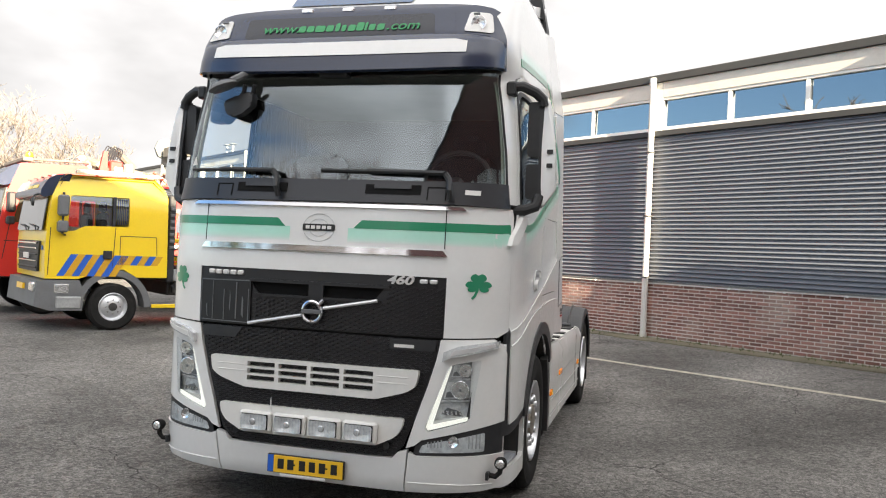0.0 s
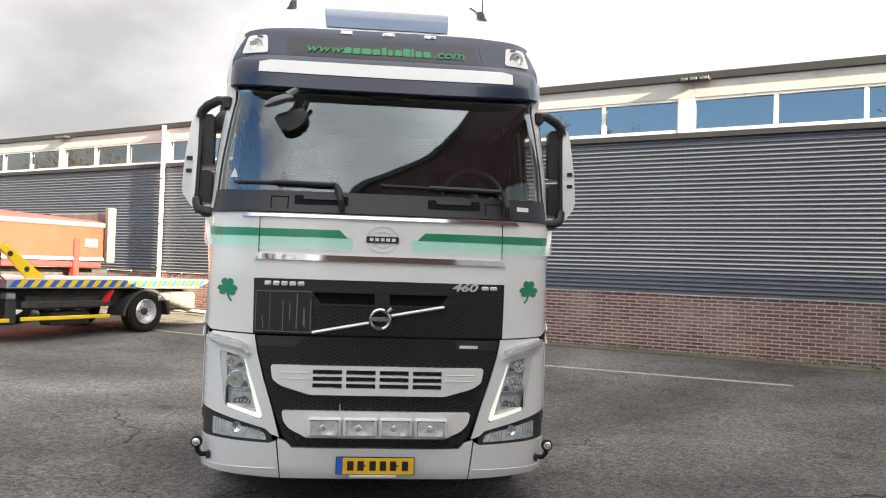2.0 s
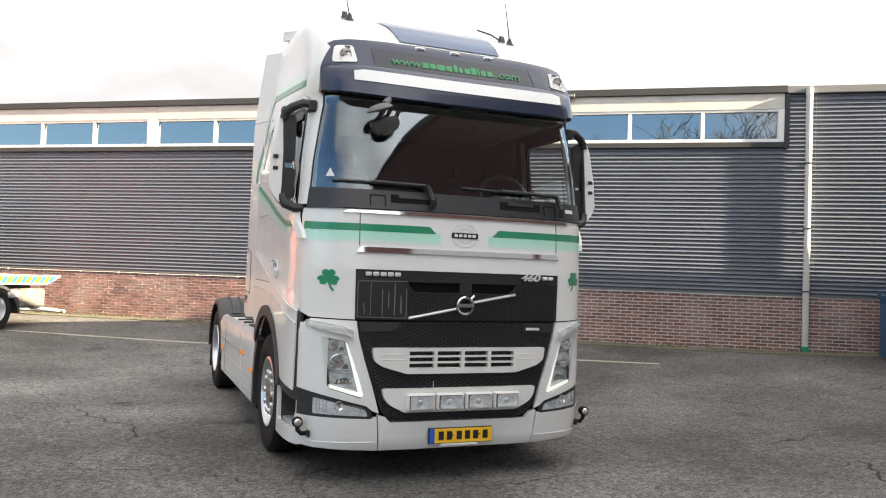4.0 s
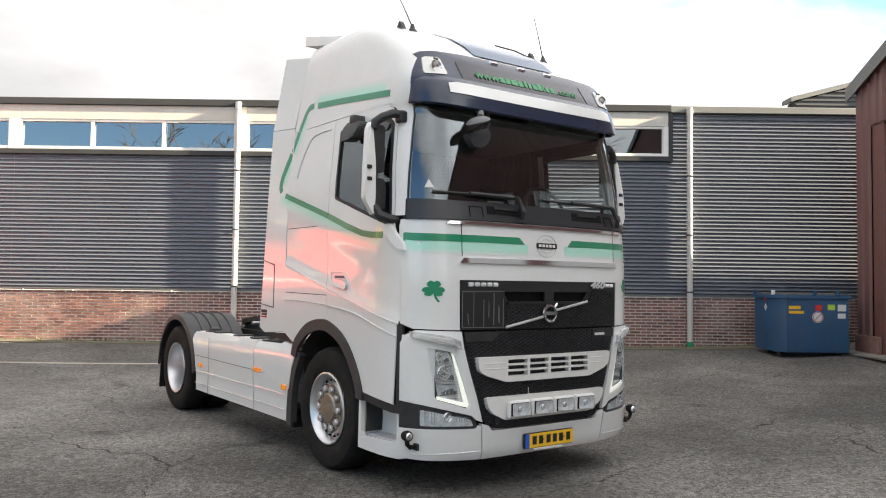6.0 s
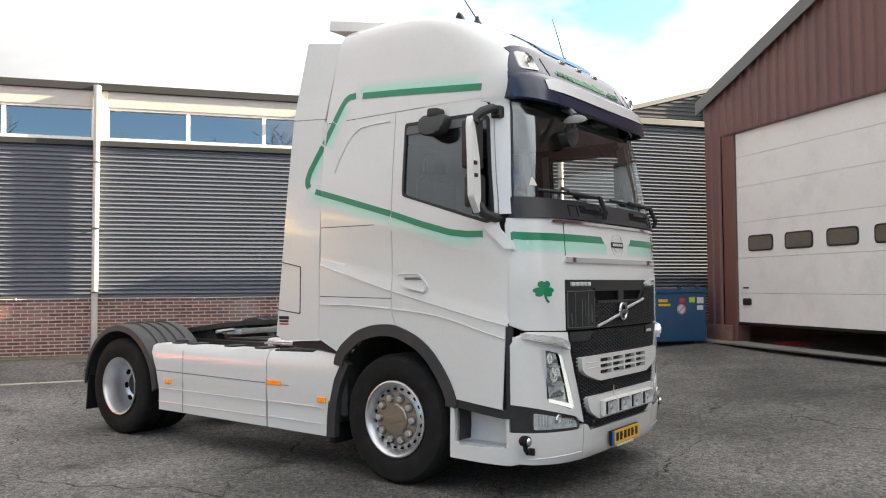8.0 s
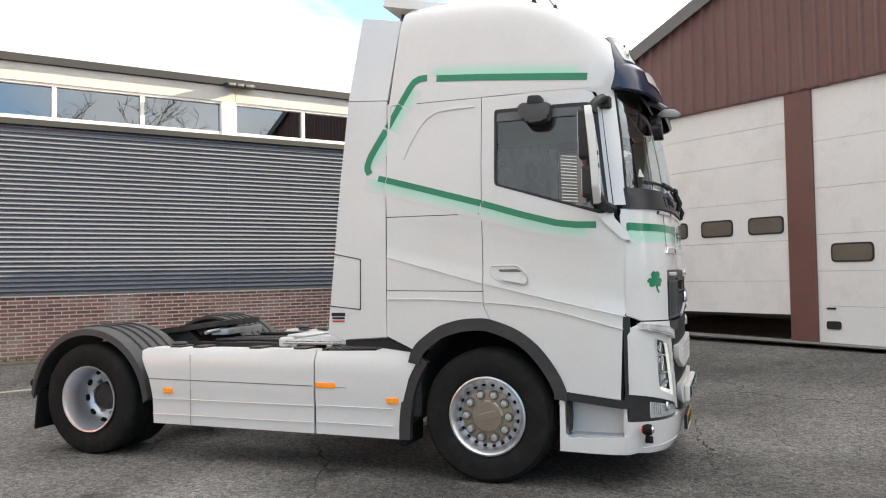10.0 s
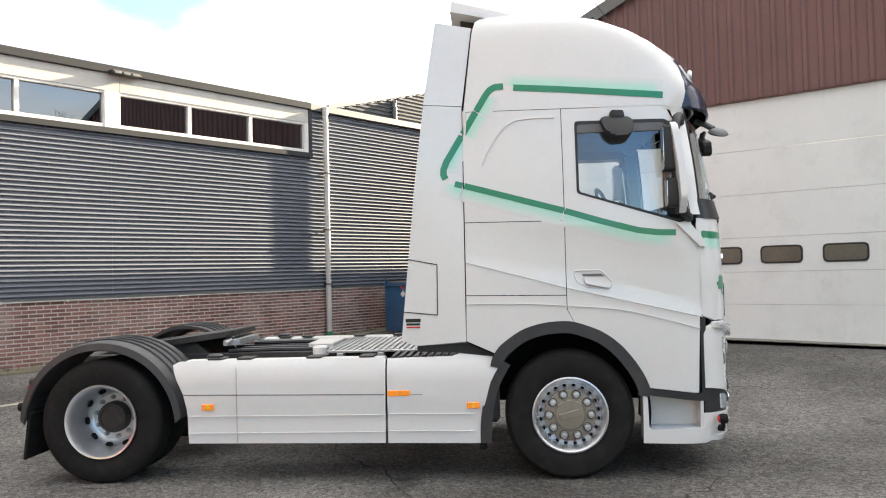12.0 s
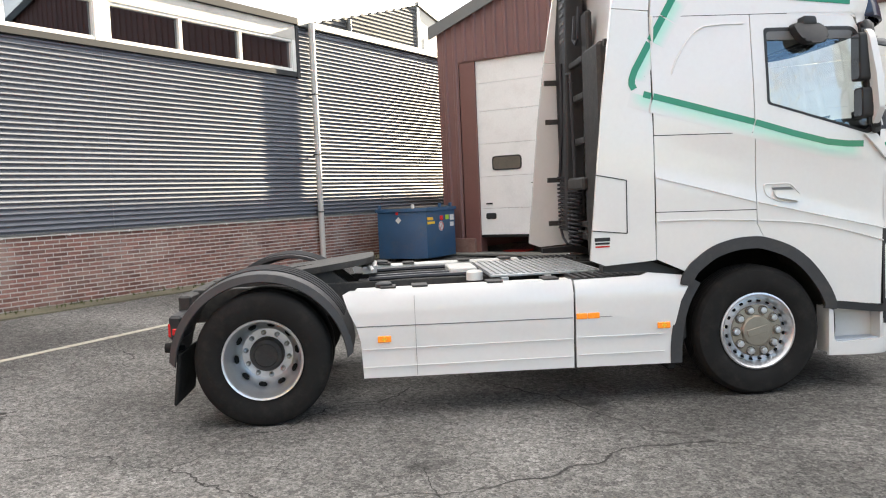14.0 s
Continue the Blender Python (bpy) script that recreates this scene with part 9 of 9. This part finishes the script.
    prism(bm, [(-1.95, 1.66), (-1.95, 2.44), (-6.72, 2.40), (-6.74, 1.66)], lambda u, v, w: (w, u, v), S0, S1, 0.03)
    part("body", bm, ORANGE_RED, tb)
    bm = B()
    box(bm, S0 - 0.04, S1 + 0.04, -6.76, -1.93, 2.38, 2.50, 0.02)
    part("top_rail", bm, WORN, tb, "worn grey top rail")
    bm = B()
    prism(bm, [(S0 - 0.02, 2.50), (S1 + 0.02, 2.50), (S1 - 0.3, 2.74), ((S0 + S1) / 2, 2.86), (S0 + 0.3, 2.74)], lambda u, v, w: (u, w, v - (0.28 * smooth(-5.2, -6.75, w) * (v - 2.5) / 0.36)), -6.72, -1.95)
    part("tarpaulin", bm, TARP, tb, "faded red tarpaulin")
    bm = B()
    box(bm, S0 - 0.03, S0 + 0.02, -6.74, -1.95, 1.60, 1.67, 0.008)
    part("edge_strip", bm, WHITE_MATT, tb)
    bm = B()
    box(bm, S0 + 0.0, S0 + 0.1, -6.7, -1.95, 1.44, 1.56, 0.01)
    part("lower_beam", bm, RED, tb)
    bm = B()
    box(bm, S0 - 0.04, S0 + 0.0, -6.55, -6.25, 1.92, 2.10)
    part("pale_panel", bm, WHITE_MATT, tb)
    bm = B()
    box(bm, S0 - 0.05, S0 + 0.1, -6.1, -5.95, 1.10, 2.1, 0.02)
    part("prop", bm, RED, tb)
    bm = B()
    box(bm, S0 + 0.0, S0 + 0.15, -7.08, -6.86, 1.55, 2.88, 0.02)
    box(bm, S0 + 0.15, S1, -7.05, -6.90, 1.6, 2.75, 0.02)
    part("tailboard", bm, WORN, tb, "weathered grey tailboard")
    bm = B()
    box(bm, S0 + 0.4, S1 - 0.4, -7.2, 0.5, 0.85, 1.4, 0.03)
    part("chassis", bm, CHASSIS, r)
    for n_ in (-0.2, -4.6, -5.75):
        for s, o in ((S0 + 0.17, -1), (S1 - 0.17, 1)):
            small_wheel(r, s, n_, ground_z(s, n_) + 0.5, 0.5, o, 0.05)
    bm = B()
    for n_ in (-4.6, -5.75):
        arc = [(n_ + 0.56 * math.cos(a), 0.66 + 0.56 * math.sin(a)) for a in [math.radians(10 + k * 16) for k in range(11)]]
        patch(bm, band(arc, -0.02, 0.02), lambda u, v, o: (S0 - o, u, v), 0.5, (), 0.2)
    part("mudguard", bm, WHITE_MATT, r)


red_lorry()

# roof plant on the far end of the long building
rv = thing("roof_vent", "grey octagonal roof vent with a rusty duct", "vent", YARD)
bm = B()
lathe(bm, [(0.46, -0.14), (0.55, -0.08), (0.55, 0.10), (0.48, 0.14), (0.10, 0.15)], (34.8, -10.0, 6.35), "x", 8, -1)
part("hood", bm, CAP_GREY, rv)
bm = B()
box(bm, 34.65, 34.95, -10.15, -9.85, 5.15, 5.90, 0.02)
box(bm, 34.8, 34.95, -10.1, -9.9, 5.5, 6.3)
part("stand", bm, WORN, rv)
bm = B()
box(bm, 32.2, 34.3, -10.4, -9.7, 5.85, 6.35, 0.04)
box(bm, 33.0, 33.3, -10.15, -9.85, 5.15, 5.9)
part("duct", bm, WORN, rv)
av = thing("roof_cowl", "pair of small grey capped vent pipes on the roof", "vent", YARD)
for c in (25.62, 26.20):
    bm = B()
    tube(bm, [(c, -9.6, 5.15), (c, -9.6, 5.80)], 0.05, 8)
    pipe = part("pipe", bm, STEEL, av)
    bm = B()
    lathe(bm, [(0.03, 0.06), (0.16, 0.03), (0.17, 0.0), (0.05, -0.01)], (c, -9.6, 5.80), "z", 14)
    part("cap", bm, CAP_GREY, pipe)
bm = B()
tube(bm, [(25.62, -9.6, 5.62), (26.20, -9.6, 5.62)], 0.025, 6)
part("stay", bm, STEEL, av)


# ---- trees ----
def bare_tree(seed, tall=9.0, most=5):
    rn = random.Random(seed)
    t = thing("bare_tree", "leafless winter tree with fine twigs", "tree", group="bare trees")
    trunk, crown = B(), B()

    def grow(bm, p, way, length, r, level):
        pts, q, w = [p], p.copy(), way.copy()
        k = 4 if level < 3 else 3
        for i in range(k):
            w = (w + Vector((rn.gauss(0, 0.14), rn.gauss(0, 0.14), rn.gauss(0.04, 0.08)))).normalized()
            q = q + w * length / k
            pts.append(q.copy())
        tube(bm, pts, max(r, 0.016), 6 if level < 2 else 3, max(r * 0.6, 0.011))
        if level >= most:
            return
        for j in range(rn.choice((2, 3, 3)) + (2 if level == 0 else 0)):
            f = rn.uniform(0.45, 1.0) if level else rn.uniform(0.35, 1.0)
            b = pts[min(k, max(1, int(round(f * k))))]
            out = Vector((rn.gauss(0, 1), rn.gauss(0, 1), rn.uniform(-0.1, 0.7))).normalized()
            grow(trunk if level < 1 else crown, b, (w * 0.75 + out * 0.75).normalized(), length * rn.uniform(0.58, 0.78), r * rn.uniform(0.42, 0.6), level + 1)

    grow(trunk, Vector((0, 0, -0.1)), Vector((0, 0, 1)), tall * 0.34, tall * 0.016, 0)
    part("trunk", trunk, BARK, t)
    part("crown", crown, BARK, t, "crown of bare twigs")
    return t


first = bare_tree(3)
lofty = bare_tree(5, 15.0, 6)
LOFTY_TOP = max(v.co.z for c in lofty.children for v in c.data.vertices)
lofty.matrix_world = pose(40.5, 40.5, 0.2, 0, 0, 20)
first.matrix_world = pose(38.5, 38.5, 0.2, 0, 0, 20) @ Matrix.Scale(1.25, 4)
second = bare_tree(8, 10.0)
second.matrix_world = pose(22.0, -3.6, 0.2)
spots = ((2, 45.5, 42.0, 0.95, 75), (2, 38, 45, 1.05, 140), (1, 44, 36, 0.85, 200), (0, 41.5, 38.0, 1.1, 75), (2, 48.0, 39.5, 0.8, 290))
rn = random.Random(11)
for k, x, y, sc, turn in spots:
    copy_thing((first, second, lofty)[k], pose(x, y, 0.2, 0, 0, turn) @ Matrix.Scale(sc, 4))
for i in range(15):  # a row along the far side of the yard, mirrored in the windows
    s, n = -26 + i * 4.2 + rn.uniform(-1, 1), 30 + rn.uniform(-3, 5)
    p = YARD @ Vector((s, n, 0))
    copy_thing((first, second)[i % 2], pose(p.x, p.y, 0, 0, 0, rn.uniform(0, 360)) @ Matrix.Scale(rn.uniform(0.6, 1.0), 4))
for s, top_z in ((6.2, 12.7), (3.4, 12.9), (1.0, 13.6), (-1.6, 12.9), (-4.2, 14.2), (-6.4, 14.6), (-9.0, 14.2), (-11.6, 14.4), (-14.4, 13.6)):
    p = YARD @ Vector((s, 36 + rn.uniform(-1, 1), 0))
    copy_thing(lofty, pose(p.x, p.y, 0, 0, 0, rn.uniform(0, 360)) @ Matrix.Scale(top_z / LOFTY_TOP, 4))
for i in range(11):  # a copse beyond the lorries, out of view, added to brown the windows' reflections
    p = YARD @ Vector((60 + i * 4.0 + rn.uniform(-1, 1), 17 + i * 2.0 + rn.uniform(-1.5, 1.5), 0))
    copy_thing(lofty, pose(p.x, p.y, 0, 0, 0, rn.uniform(0, 360)) @ Matrix.Scale(rn.uniform(1.0, 1.2), 4))
p = YARD @ Vector((17.2, 31.3, 0))
copy_thing(first, pose(p.x, p.y, 0, 0, 0, 50) @ Matrix.Scale(1.65, 4))
second.matrix_world = YARD @ pose(19.4, -27.2, 0.2)

eg = thing("evergreen_tree", "dark evergreen tree with ragged leaf clumps", "tree")
p = YARD @ Vector((0.5, 27.0, 0))
eg.matrix_world = pose(p.x, p.y, 0)
bm = B()
tube(bm, [(0, 0, -0.1), (0.1, 0, 2), (0, 0.1, 4.5), (0, 0, 6.0)], 0.16, 8, 0.03)
part("trunk", bm, BARK, eg)
bm = B()
for i in range(2600):
    a, h = rn.uniform(0, 6.283), rn.uniform(1.6, 6.6)
    rad = (1.9 * (1 - abs(h - 3.6) / 3.6) ** 0.6) * (0.55 + 0.45 * noise.noise((a * 1.2, h, 1))) * rn.uniform(0.5, 1.15)
    c = Vector((rad * math.cos(a), rad * math.sin(a), h))
    u, v = Vector((rn.gauss(0, 1), rn.gauss(0, 1), rn.gauss(0, 1))).normalized(), Vector((rn.gauss(0, 1), rn.gauss(0, 1), rn.gauss(0, 1))).normalized()
    k = rn.uniform(0.06, 0.16)
    bm.faces.new([bm.verts.new(c + q) for q in (u * k, v * k * 0.6, -u * k, -v * k * 0.6)])
part("crown", bm, LEAF, eg)

# low houses and hedge closing the yard behind the camera
bm = B()
for i in range(9):
    s = -40 + i * 10
    h = 2.4 + 0.8 * rn.random()
    box(bm, s, s + 9.7, 40, 41, 0, h)
solid("hedge", bm, LEAF, "long dark hedge along the far side of the yard", "hedge", YARD, kind="structure")

# ---- brick plinth of the long wall, last ----
bm = B()
box(bm, -9.5, S_FAR, WALL_N - 0.06, WALL_N - 0.0165, -0.1, BRICK_TOP - 0.006)
part("mortar_bed", bm, MORTAR, wall)
COURSE, LONG = 0.0622, 0.222


def brick_box(bm, s, z, w, h, lift, skew):
    n0, n1 = WALL_N - 0.03, WALL_N - 0.008 + lift
    vs = [(s, n0, z), (s + w, n0, z), (s + w, n0, z + h), (s, n0, z + h), (s + 0.002, n1, z + 0.002), (s + w - 0.002, n1 + skew, z + 0.002), (s + w - 0.002, n1 + skew, z + h - 0.002), (s + 0.002, n1, z + h - 0.002)]
    vs = [bm.verts.new(v) for v in vs]
    for f in ((4, 5, 6, 7), (0, 1, 5, 4), (1, 2, 6, 5), (2, 3, 7, 6), (3, 0, 4, 7)):
        bm.faces.new([vs[i] for i in f])


kinds = []
for i in range(4):
    bm = B()
    brick_box(bm, 0, 0, LONG - 0.014, COURSE - 0.0155, rn.uniform(-0.002, 0.002), rn.uniform(-0.002, 0.002))
    kinds.append(finish("brick", bm, BRICK, 30))
rest = B()
for row in range(22):
    z = BRICK_TOP - 0.012 - (row + 1) * COURSE
    s = -9.45 + (0.5 * LONG if row % 2 else 0) + rn.uniform(-0.008, 0.008)
    while s < 30.0:
        if -0.3 < s < 3.0 and z > 0.28:
            ob = new("brick", kinds[rn.randrange(4)])
            ob.parent = wall
            ob.location = (s, rn.uniform(-0.002, 0.002), z)
        elif z > ground_z(s, WALL_N) - 0.05:
            brick_box(rest, s, z, LONG - 0.014, COURSE - 0.0155, rn.uniform(-0.003, 0.003), rn.uniform(-0.002, 0.002))
        s += LONG
part("bricks", rest, BRICK, wall, kind="stuff")
